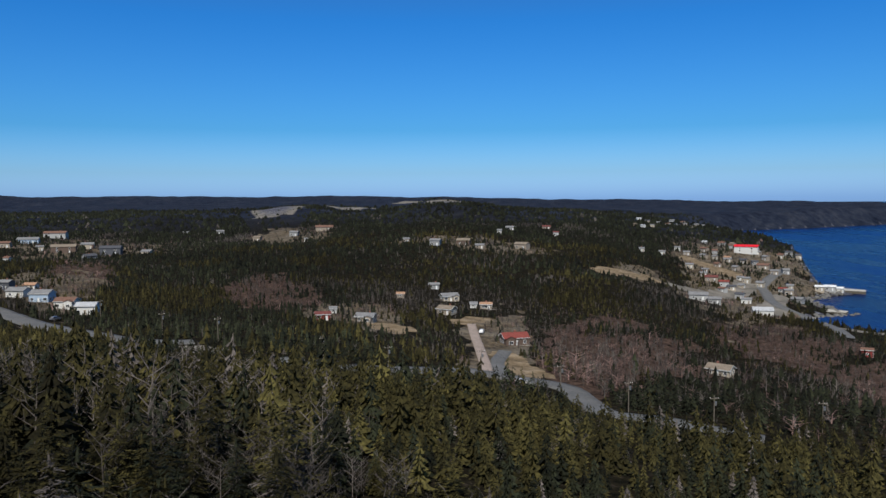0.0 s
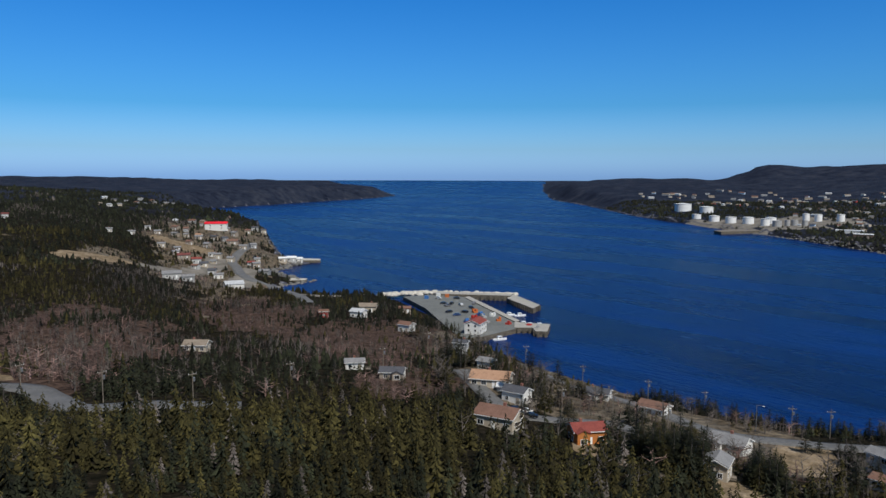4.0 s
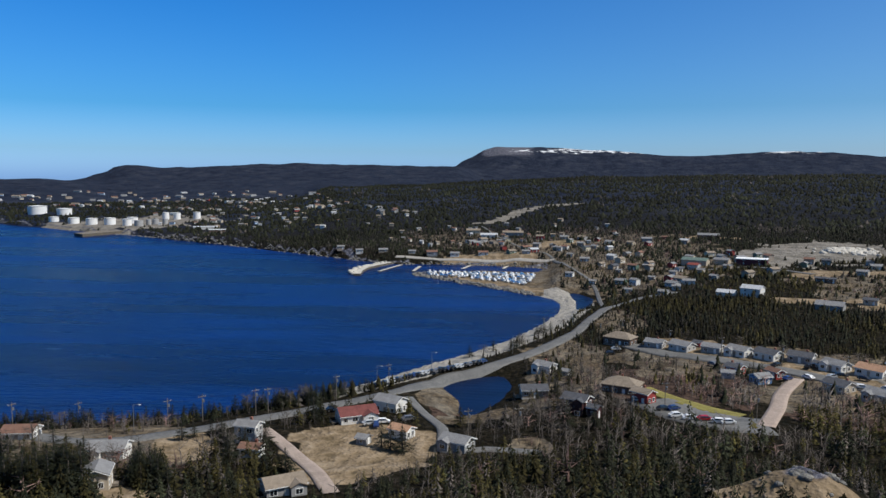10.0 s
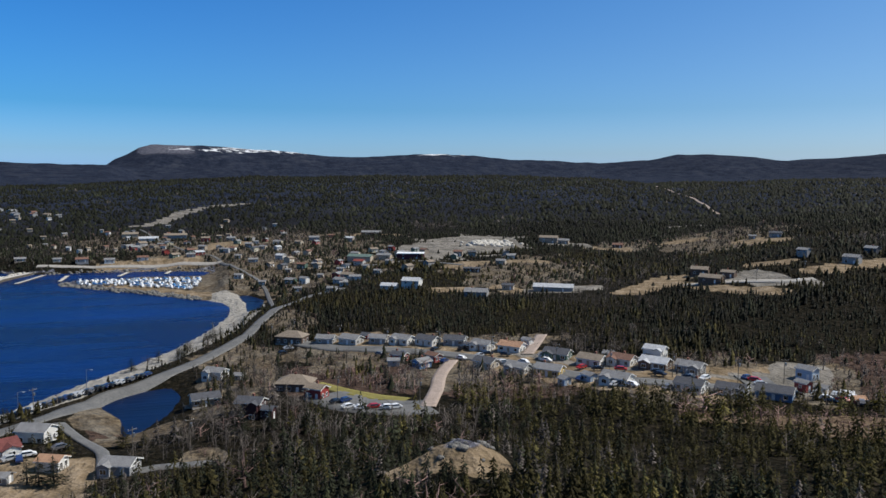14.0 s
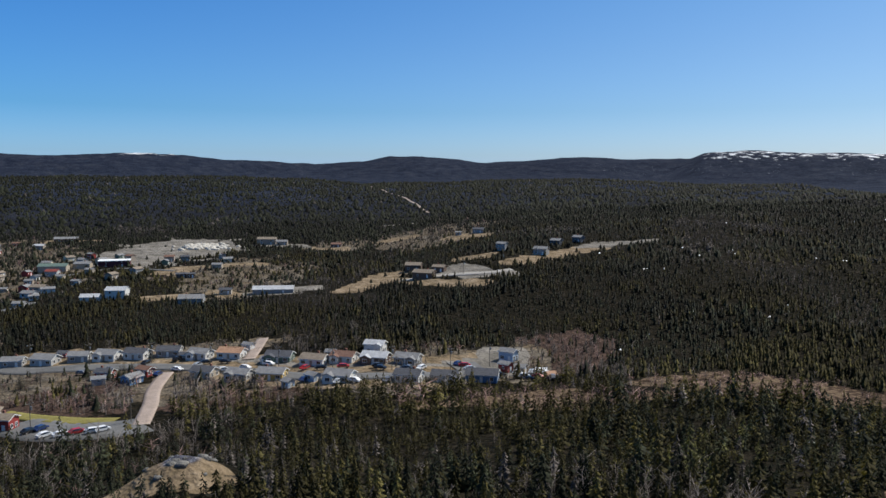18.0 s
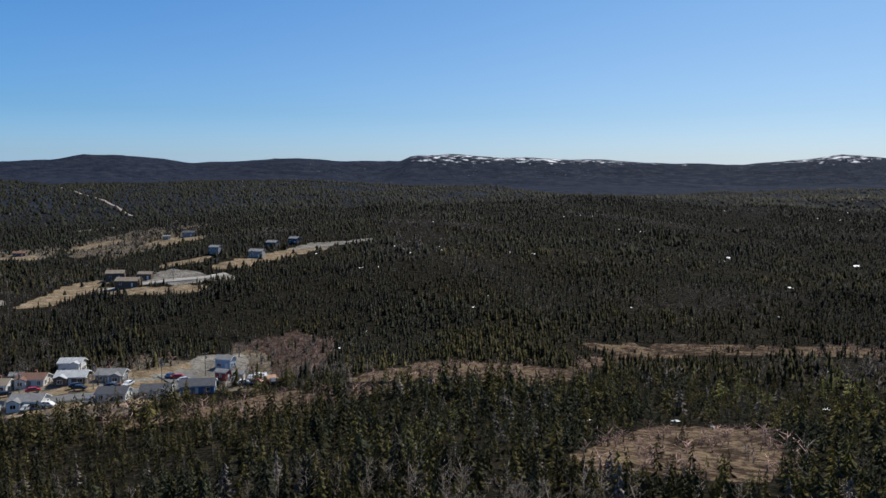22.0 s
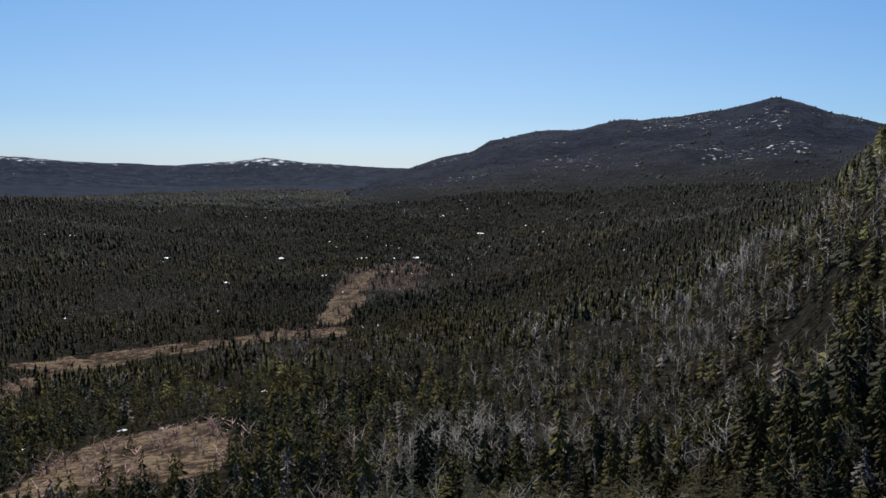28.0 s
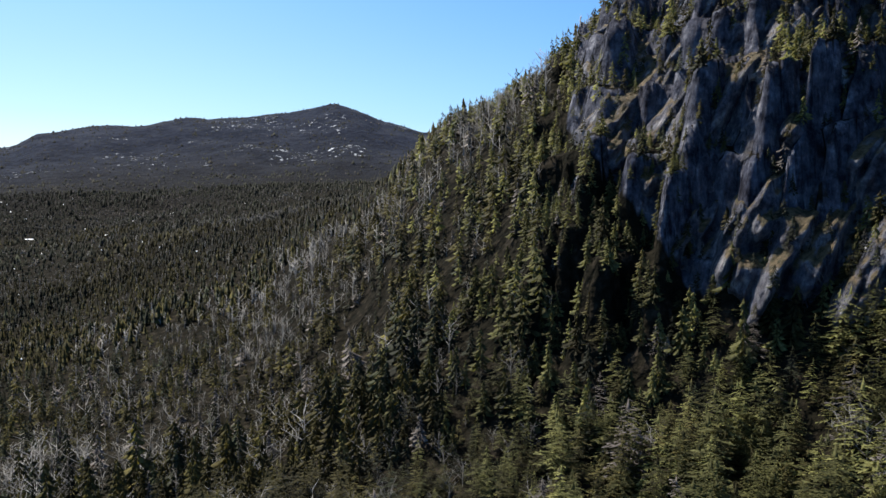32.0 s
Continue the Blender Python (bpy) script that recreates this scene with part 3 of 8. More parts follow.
# ---- mesh helpers ----
def tri_mesh(name, v, f, mats, smooth_faces=False):
    """A mesh from arrays of vertices and of triangles or quads."""
    v, f = np.asarray(v, np.float32), np.asarray(f, np.int32)
    me = bpy.data.meshes.new(name)
    k = f.shape[1]
    me.vertices.add(len(v))
    me.vertices.foreach_set("co", v.ravel())
    me.loops.add(f.size)
    me.loops.foreach_set("vertex_index", f.ravel())
    me.polygons.add(len(f))
    me.polygons.foreach_set("loop_start", np.arange(0, f.size, k, dtype=np.int32))
    me.update(calc_edges=True)
    if smooth_faces:
        me.polygons.foreach_set("use_smooth", np.ones(len(f), bool))
    for m in mats if isinstance(mats, (list, tuple)) else [mats]:
        me.materials.append(m)
    return me


def grid_faces(na, nr, wrap):
    a = np.arange(na if wrap else na - 1)[:, None]
    j = np.arange(nr - 1)[None]
    b = (a + 1) % na
    return np.stack([a * nr + j, b * nr + j, b * nr + j + 1, a * nr + j + 1], -1).reshape(-1, 4)[:, ::-1]


LEDGES = []
rng_face = np.random.default_rng(19)


def rock_face():
    """Broken, slanting slabs of rock standing out of the steep slope: radius over bearing and height."""
    az, up = np.arange(229.5, 260, 0.15), np.arange(52, 168, 0.52)
    r, crest = np.empty((len(az), len(up))), np.empty(len(az))
    for k, a in enumerate(az):
        i = int(np.clip(np.searchsorted(AZ, a), 0, len(AZ) - 1))
        sel = (RING > 88) & (RING < 300)
        rise = np.maximum.accumulate(HEIGHT[max(i - 3, 0):i + 4, sel].mean(0)) + np.arange(sel.sum()) * 1e-4
        r[k] = np.interp(up, rise, RING[sel])
        crest[k] = rise[-1]
    for _ in range(3):
        r[1:-1] = (r[:-2] + 2 * r[1:-1] + r[2:]) / 4
        r[:, 1:-1] = (r[:, :-2] + 2 * r[:, 1:-1] + r[:, 2:]) / 4
    u, z = np.meshgrid(np.radians(az) * 118, up, indexing="ij")
    lean = radians(62)
    a, b = u * math.sin(lean) - z * math.cos(lean), u * math.cos(lean) + z * math.sin(lean)
    slabs = fbm(a / 7, b / 30, 121, 3) * 5
    step = np.floor(slabs) + smooth(0.55, 1.0, slabs - np.floor(slabs))
    cracks = np.abs(fbm(a / 3.2, b / 16, 131, 3) - 0.5)
    out = 3.0 * (step - 2.4) + 1.6 * (1 - smooth(0, 0.09, cracks)) + (fbm(a / 3, b / 5, 137, 4) - 0.5) * 5.5 + (fbm(a / 1.0, b / 2.6, 141, 3) - 0.5) * 2.6
    ledge = fbm(a / 8, b / 15, 149, 3)
    r = r + out - 0.2 + 5 * smooth(0.54, 0.66, ledge) + 12 * (1 - smooth(0, 2.5, az[:, None] - 231 - 0.36 * np.clip(94 - z, 0, 30))) + 9 * (1 - smooth(60, 74, up))[None]
    sunk = z > crest[:, None] - 3 - 10 * (1 - smooth(232, 236, az))[:, None]
    z = np.minimum(z, crest[:, None] - 6)
    r = np.where(sunk, r + 14, r)
    x, y = r * np.sin(np.radians(az))[:, None], r * np.cos(np.radians(az))[:, None]
    flat = np.gradient(r, axis=1) / 0.52
    pick = np.argwhere((flat > 0.55) & ~sunk & (np.arange(len(up)) > 20)[None])
    pick = pick[rng_face.permutation(len(pick))[:900]]
    LEDGES.extend((x[i, j], y[i, j], z[i, j]) for i, j in pick)
    me = tri_mesh("rock_face", np.stack([x, y, z], -1).reshape(-1, 3), grid_faces(len(az), len(up), False)[:, ::-1], cliff_material())
    tagged(new("rock_face", me), "steep bare cliff of broken blue-grey slabs", "cliff", kind="structure")


def cliff_material():
    """Blue-grey rock with seams, pale lichen and dry grass on what lies flat."""
    m, n, l, p = nodes_of("cliff_rock")
    g = n.new("ShaderNodeNewGeometry")
    co = g.outputs["Position"]
    base = ramp_node(n, l, noise_node(n, l, 0.35, 7, co, 0.72), (0.36, (0.022, 0.023, 0.034)), (0.48, (0.10, 0.10, 0.128)), (0.58, (0.22, 0.215, 0.235)), (0.68, (0.42, 0.41, 0.40)))
    mp = n.new("ShaderNodeMapping")
    mp.inputs["Rotation"].default_value, mp.inputs["Scale"].default_value = (radians(28), 0, radians(30)), (1.0, 1.0, 0.2)
    l.new(co, mp.inputs["Vector"])
    seam = noise_node(n, l, 0.9, 6, mp.outputs[0], 0.7)
    c = mix_node(n, l, 1.0, base, ramp_node(n, l, seam, (0.38, (0.3, 0.3, 0.33)), (0.48, (1, 1, 1)), (0.65, (1.35, 1.33, 1.3))), "MULTIPLY")
    axis = n.new("ShaderNodeSeparateXYZ")
    l.new(g.outputs["Normal"], axis.inputs[0])
    flat = n.new("ShaderNodeMath")
    flat.operation = "MULTIPLY_ADD"
    l.new(noise_node(n, l, 0.5, 4, co), flat.inputs[0])
    flat.inputs[1].default_value = 0.9
    l.new(axis.outputs["Z"], flat.inputs[2])
    rr = n.new("ShaderNodeMapRange")
    l.new(flat.outputs[0], rr.inputs[0])
    rr.inputs[1].default_value, rr.inputs[2].default_value = 0.95, 1.15
    turf = ramp_node(n, l, noise_node(n, l, 1.2, 4, co), (0.35, (0.05, 0.045, 0.02)), (0.55, (0.16, 0.115, 0.06)), (0.7, (0.28, 0.2, 0.12)))
    l.new(mix_node(n, l, rr.outputs[0], c, turf), p.inputs["Base Color"])
    p.inputs["Roughness"].default_value, p.inputs["Specular IOR Level"].default_value = 0.85, 0.3
    b = n.new("ShaderNodeBump")
    b.inputs["Strength"].default_value, b.inputs["Distance"].default_value = 0.9, 1.2
    l.new(seam, b.inputs["Height"])
    b2 = n.new("ShaderNodeBump")
    b2.inputs["Strength"].default_value, b2.inputs["Distance"].default_value = 1.0, 0.7
    l.new(noise_node(n, l, 1.6, 6, co, 0.75), b2.inputs["Height"])
    l.new(b.outputs[0], b2.inputs["Normal"])
    l.new(b2.outputs[0], p.inputs["Normal"])
    return m


# ---- ground and water ----
rock_face()

COVER = cover(GX, GY)
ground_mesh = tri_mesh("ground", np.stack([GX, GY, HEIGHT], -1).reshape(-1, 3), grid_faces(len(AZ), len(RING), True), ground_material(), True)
slope = np.abs(np.gradient(HEIGHT, axis=1) / np.gradient(RING)[None])
knob = np.exp(-((GX - kx) ** 2 + (GY - ky) ** 2) / 9.0 ** 2)
hills = np.exp(-((az2 + 12.5) / 2.2) ** 2 - ((rr2 - 1450) / 260) ** 2) + np.exp(-((az2 + 7) / 2.5) ** 2 - ((rr2 - 1520) / 150) ** 2) + np.exp(-((az2 - 0.5) / 2.6) ** 2 - ((rr2 - 1500) / 150) ** 2)
shoreline = (SHORE > 0) * (SHORE < np.where(rr2 > 1500, 12, 8)) * (rr2 > 560)
prow = smooth(86.4, 87.3, az2) * (1 - smooth(90.3, 92.3, az2)) * smooth(3850, 4050, rr2) * smooth(180, 210, HEIGHT)
ROCKY = np.clip(np.maximum.reduce([0.62 * prow, crag * smooth(0, 3, az2 - 231 - 0.36 * np.clip(94 - HEIGHT, 0, 30)) * (0.35 + 0.65 * smooth(0.5, 1.0, slope)), 0.6 * smooth(0.5, 0.95, knob), 0.7 * hills, 0.62 * shoreline,
                                   0.75 * smooth(1150, 1300, rr2) * (1 - smooth(1650, 1900, rr2)) * (az2 > 190) * smooth(0.38, 0.6, slope)]), 0, 1)
beach = smooth(74, 76, az2) * (1 - smooth(95.5, 97, az2)) * (rr2 < 570) * (1 - smooth(17, 24, SHORE)) * (SHORE > -4) * (1 - (rr2 > 535) * (az2 < 91.6))
beach = np.maximum(beach, (az2 > 25.5) * (az2 < 33) * (rr2 > 505) * (rr2 < 575) * (1 - smooth(8, 12, SHORE)))
snowy = smooth(87.6, 89.5, az2) * (1 - smooth(99, 104, az2)) * smooth(3900, 4100, rr2) * smooth(205, 232, HEIGHT) * (1 - smooth(244, 262, HEIGHT) * (1 - smooth(91.5, 93.5, az2))) * 0.5
snowy = np.maximum(snowy, smooth(106, 107.5, az2) * (1 - smooth(110.5, 112, az2)) * smooth(4000, 4200, rr2) * smooth(205, 225, HEIGHT) * 0.52)
snowy = np.maximum(snowy, smooth(147, 150, az2) * (1 - smooth(190, 192, az2)) * smooth(3500, 3900, rr2) * smooth(140, 225, HEIGHT) * 0.44)
snowy = np.maximum(snowy, smooth(196, 200, az2) * (1 - smooth(216, 219, az2)) * smooth(1350, 1600, rr2) * (rr2 < 2000) * 0.25)
fleck = smooth(0.38, 0.6, fbm(GX / 90, GY / 90, 153, 3)) * np.maximum(0.33 * smooth(187, 191, az2) * (1 - smooth(222, 226, az2)) * smooth(900, 1200, rr2) * (rr2 < 2000), 0.27 * smooth(138, 142, az2) * (1 - smooth(190, 193, az2)) * smooth(3200, 3700, rr2) * (HEIGHT > 110))
for key, arr in (("fleck", fleck), ("grass", COVER["grass"]), ("bog", COVER["bog"]), ("gravel", np.maximum(COVER["gravel"], smooth(0.3, 0.75, hills))), ("open", COVER["open"] * (1 - 0.55 * smooth(650, 1000, rr2))), ("alder", COVER["alder"]),
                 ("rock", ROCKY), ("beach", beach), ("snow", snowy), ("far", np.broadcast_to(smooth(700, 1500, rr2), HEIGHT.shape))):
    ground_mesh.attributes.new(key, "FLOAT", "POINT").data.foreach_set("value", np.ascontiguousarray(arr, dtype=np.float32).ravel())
ground = tagged(new("ground", ground_mesh), "rolling wooded coastal land with bogs, lawns and rock", "ground", kind="structure")

wa, wr = np.arange(8, 100, 0.5), np.geomspace(240, 4950, 90)
WX, WY = np.sin(np.radians(wa))[:, None] * wr[None], np.cos(np.radians(wa))[:, None] * wr[None]
water = tagged(new("water", tri_mesh("water", np.stack([WX, WY, np.broadcast_to(sea_level(wr)[None], WX.shape)], -1).reshape(-1, 3), grid_faces(len(wa), len(wr), False), SEA, True)),
               "deep blue wind-streaked water of a sheltered bay", "water", kind="structure")
for ring, _ in LAKES:
    bm = bmesh.new()
    cx, cy = np.mean([q[0] for q in ring]), np.mean([q[1] for q in ring])
    bm.faces.new([bm.verts.new((cx + (x - cx) * 1.06, cy + (y - cy) * 1.06, 1.05)) for x, y in ring])
    me = bpy.data.meshes.new("pond")
    bm.to_mesh(me)
    me.materials.append(LAKE)
    tagged(new("pond", me), "small dark pond behind the beach road", "pond", kind="structure")

# ---- trees ----
rng = np.random.default_rng(7)


def conifer(whorls, arms, tilt, seed, thin=1.0, bare=0.12, fine=False):
    """Spruce crown, 1 high: whorls of drooping, tapering sprays round the stem. Vertices and triangles."""
    g = np.random.default_rng(seed)
    v, f = [], []
    for k in range(whorls):
        h = bare + (1 - bare) * (k / whorls) ** 0.92
        reach = 0.23 * thin * (1 - h) ** 0.8 * g.uniform(0.75, 1.2) + 0.018
        for a in range(arms):
            t = 2 * math.pi * (a + g.uniform(-0.4, 0.4)) / arms + k * 1.7
            w = reach * g.uniform(0.5, 1.25)
            c, s = math.cos(t), math.sin(t)
            z0 = h + g.uniform(-0.03, 0.06)
            n = len(v)
            if fine:
                # a drooping bough: a thin spine with pairs of pointed side sprays
                dip = tilt * w * g.uniform(0.1, 1.0)
                spine = [(c * w * u, s * w * u, z0 + 0.02 * (1 - u) - dip * u ** 1.4 + 0.10 * w * u ** 4) for u in (0.0, 0.3, 0.6, 1.0)]
                v += spine
                f += [(n, n + 1, n + 2)]
                for q, (u, side) in enumerate(((0.22, 1), (0.3, -1), (0.5, 1), (0.56, -1), (0.78, 1), (0.8, -1))):
                    m = len(v)
                    reach2 = w * (0.46 - 0.28 * u) * g.uniform(0.7, 1.25)
                    bx, by, bz = c * w * u, s * w * u, z0 + 0.02 * (1 - u) - dip * u ** 1.4 + 0.10 * w * u ** 4
                    fx, fy = c * 0.8 - side * s * 0.75, s * 0.8 + side * c * 0.75
                    v += [(bx - c * 0.09 * w, by - s * 0.09 * w, bz), (bx + c * 0.13 * w, by + s * 0.13 * w, bz), (bx + fx * reach2, by + fy * reach2, bz - reach2 * g.uniform(0.0, 0.55))]
                    f += [(m, m + 1, m + 2)]
                f += [(n, n + 2, n + 3)]
            else:
                half = (0.15 if arms < 6 else 0.1) * w + 0.005
                z0 -= tilt * w * g.uniform(-0.3, 0.5)
                v += [(0, 0, z0 + 0.07), (c * w * 0.65 - s * half, s * w * 0.65 + c * half, z0 - tilt * w * 0.5), (c * w, s * w, z0 - tilt * w * 0.4 + 0.01),
                      (c * w * 0.55 + s * half, s * w * 0.55 - c * half, z0 - tilt * w * 0.65)]
                f += [(n, n + 1, n + 2), (n, n + 2, n + 3)]
    n = len(v)
    v += [(0.016, 0, 0.9), (-0.008, 0.014, 0.9), (-0.008, -0.014, 0.9), (0, 0, 1.03)]
    f += [(n, n + 1, n + 3), (n + 1, n + 2, n + 3), (n + 2, n, n + 3)]
    return np.array(v), np.array(f)


def cone_tree(tiers, sides, seed):
    """Distant spruce: ragged stacked skirts."""
    g = np.random.default_rng(seed)
    v, f = [], []
    for k in range(tiers):
        h0, h1 = 0.08 + 0.8 * k / tiers, min(1.0, 0.08 + 0.8 * (k + 1.7) / tiers) if k < tiers - 1 else 1.0
        n = len(v)
        v.append((0, 0, h1))
        for a in range(sides):
            t = 2 * math.pi * a / sides + k
            w = 0.24 * (1 - h0) ** 0.8 * g.uniform(0.6, 1.25)
            v.append((math.cos(t) * w, math.sin(t) * w, h0 + g.uniform(-0.05, 0.06)))
        f += [(n, n + 1 + a, n + 1 + (a + 1) % sides) for a in range(sides)]
    return np.array(v), np.array(f)


def bare_tree(limbs, twigs, seed, spread=0.32, thick=1.0):
    """Leafless birch or alder: stem, rising limbs, twigs, as slim three-sided blades."""
    g = np.random.default_rng(seed)
    v, f = [], []

    def blade(a, b, w):
        n = len(v)
        w = w * thick
        d = (b - a) / (np.linalg.norm(b - a) + 1e-9)
        s = np.cross(d, (0.3, 0.5, 0.8))
        s /= np.linalg.norm(s) + 1e-9
        u = np.cross(d, s)
        v.extend([tuple(a + s * w), tuple(a - s * w * 0.5 + u * w * 0.8), tuple(a - s * w * 0.5 - u * w * 0.8), tuple(b)])
        f.extend([(n, n + 1, n + 3), (n + 1, n + 2, n + 3), (n + 2, n, n + 3)])

    blade(np.zeros(3), np.array((g.uniform(-0.05, 0.05), g.uniform(-0.05, 0.05), 0.95)), 0.018)
    for k in range(limbs):
        h = 0.2 + 0.6 * k / limbs
        t = k * 2.4 + g.uniform(-0.4, 0.4)
        a = np.array((0, 0, h))
        b = a + np.array((math.cos(t) * spread * g.uniform(0.5, 1), math.sin(t) * spread * g.uniform(0.5, 1), g.uniform(0.2, 0.36)))
        blade(a, b, 0.011)
        for q in range(twigs):
            u = g.uniform(0.3, 0.9)
            c = a + (b - a) * u
            blade(c, c + np.array((g.uniform(-0.14, 0.14), g.uniform(-0.14, 0.14), g.uniform(0.04, 0.17))), 0.007)
    return np.array(v), np.array(f)


def set_tone(me, values):
    me.attributes.new("tone", "FLOAT", "POINT").data.foreach_set("value", np.ascontiguousarray(values, np.float32))
    return me


def scatter(name, protos, x, y, z, h, width, mat, label):
    """One mesh of many trees: each point takes one of the prototypes, turned and scaled."""
    pick = rng.integers(0, len(protos), len(x))
    # missing light put into the tone: backlit bearings raised above front-lit ones
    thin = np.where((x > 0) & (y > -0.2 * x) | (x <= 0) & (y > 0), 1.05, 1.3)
    # far crowns darkened in tone to stand for the shade within them
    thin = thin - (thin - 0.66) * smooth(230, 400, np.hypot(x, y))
    vs, fs, tones, base = [], [], [], 0
    for k, (pv, pf) in enumerate(protos):
        s = pick == k
        m = int(s.sum())
        if not m:
            continue
        t = rng.uniform(0, 2 * math.pi, m)
        lx, ly = rng.normal(0, 0.035, m)[:, None], rng.normal(0, 0.035, m)[:, None]
        c, sn = np.cos(t)[:, None], np.sin(t)[:, None]
        hh, ww = h[s][:, None], (h[s] * width[s])[:, None]
        vx = (pv[:, 0] * c - pv[:, 1] * sn) * ww + x[s][:, None] + lx * pv[:, 2] * hh
        vy = (pv[:, 0] * sn + pv[:, 1] * c) * ww + y[s][:, None] + ly * pv[:, 2] * hh
        vz = pv[:, 2][None] * hh + z[s][:, None] - 0.2
        vs.append(np.stack([vx, vy, vz], -1).reshape(-1, 3))
        fs.append((pf[None] + (np.arange(m) * len(pv))[:, None, None]).reshape(-1, 3) + base)
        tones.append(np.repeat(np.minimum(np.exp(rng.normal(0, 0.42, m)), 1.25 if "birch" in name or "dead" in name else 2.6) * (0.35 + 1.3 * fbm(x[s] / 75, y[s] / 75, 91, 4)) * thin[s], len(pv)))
        base += m * len(pv)
    if not vs:
        return None
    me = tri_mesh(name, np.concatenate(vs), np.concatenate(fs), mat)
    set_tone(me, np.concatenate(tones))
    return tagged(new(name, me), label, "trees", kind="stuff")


ROADS = []          # filled below, before the woods are sown: list of (points, width)
FOOTPRINTS = []     # (x, y, radius) kept clear of wild trees


def clear_of(x, y):
    ok = np.ones(len(x), bool)
    for pts, width in ROADS:
        for (ax, ay), (bx, by) in zip(pts[:-1], pts[1:]):
            ux, uy = bx - ax, by - ay
            t = np.clip(((x - ax) * ux + (y - ay) * uy) / (ux * ux + uy * uy + 1e-9), 0, 1)
            ok &= np.hypot(x - ax - t * ux, y - ay - t * uy) > width / 2 + (3.5 if ax * ax + ay * ay < 350 ** 2 else 1.2)
    for cx, cy, rad in FOOTPRINTS:
        ok &= np.hypot(x - cx, y - cy) > rad
    return ok


def sow(r0, r1, spacing, az0=-34, az1=258):
    """Points spread evenly by area over a ring sector, on land."""
    area = math.pi * (r1 * r1 - r0 * r0) * (az1 - az0) / 360
    m = int(area / spacing ** 2)
    r = np.sqrt(rng.uniform(r0 * r0, r1 * r1, m))
    a = rng.uniform(az0, az1, m)
    x, y = r * np.sin(np.radians(a)), r * np.cos(np.radians(a))
    z = ground_z(x, y)
    ok = (z > sea_level(r) + 1.3) & clear_of(x, y)
    x, y, z, r, a = x[ok], y[ok], z[ok], r[ok], a[ok]
    c = cover(x, y)
    bare = np.maximum.reduce([c["grass"], c["bog"], c["gravel"]])
    keep = np.where(bare > 0.5, np.where(c["bog"] > 0.5, 0.2 + 0.75 * (fbm(x / 9, y / 9, 107, 2) > 0.48), 0.012), np.where(c["open"] > 0.5, 0.85, np.where(c["alder"] > 0.5, 0.92, 0.93)))
    cliff = (a > 231 + 0.36 * np.clip(94 - z, 0, 30)) & (r > 107) & (r < 170)
    keep = np.where(cliff, np.where(fbm(x / 7, y / 7, 83, 3) > 0.5, 0.7, 0.22), keep)
    keep = np.where(np.hypot(x - kx, y - ky) < 9, 0.0, keep)
    keep = np.where((a > 73) & (a < 98) & (r > 250) & (r < 580) & (z < 3.7), 0.0, keep)
    keep = np.where((a > 80.5) & (a < 93) & (r > 535) & (r < 690), 0.0, keep)
    keep = np.where((a > 186) & (r > 1050), 0.4, keep)
    for ha, hr, wa, wr in ((-12.5, 1230, 2.0, 400), (-7, 1520, 2.2, 130), (0.5, 1500, 2.3, 130)):
        keep = np.where(np.hypot((a - ha) / wa, (r - hr) / wr) < 1.2, 0.08, keep)
    ok = (rng.uniform(0, 1, len(x)) < keep) & (EYE - z - 8 < 0.445 * r)
    return x[ok], y[ok], z[ok], r[ok], a[ok], {k: v[ok] for k, v in c.items()}


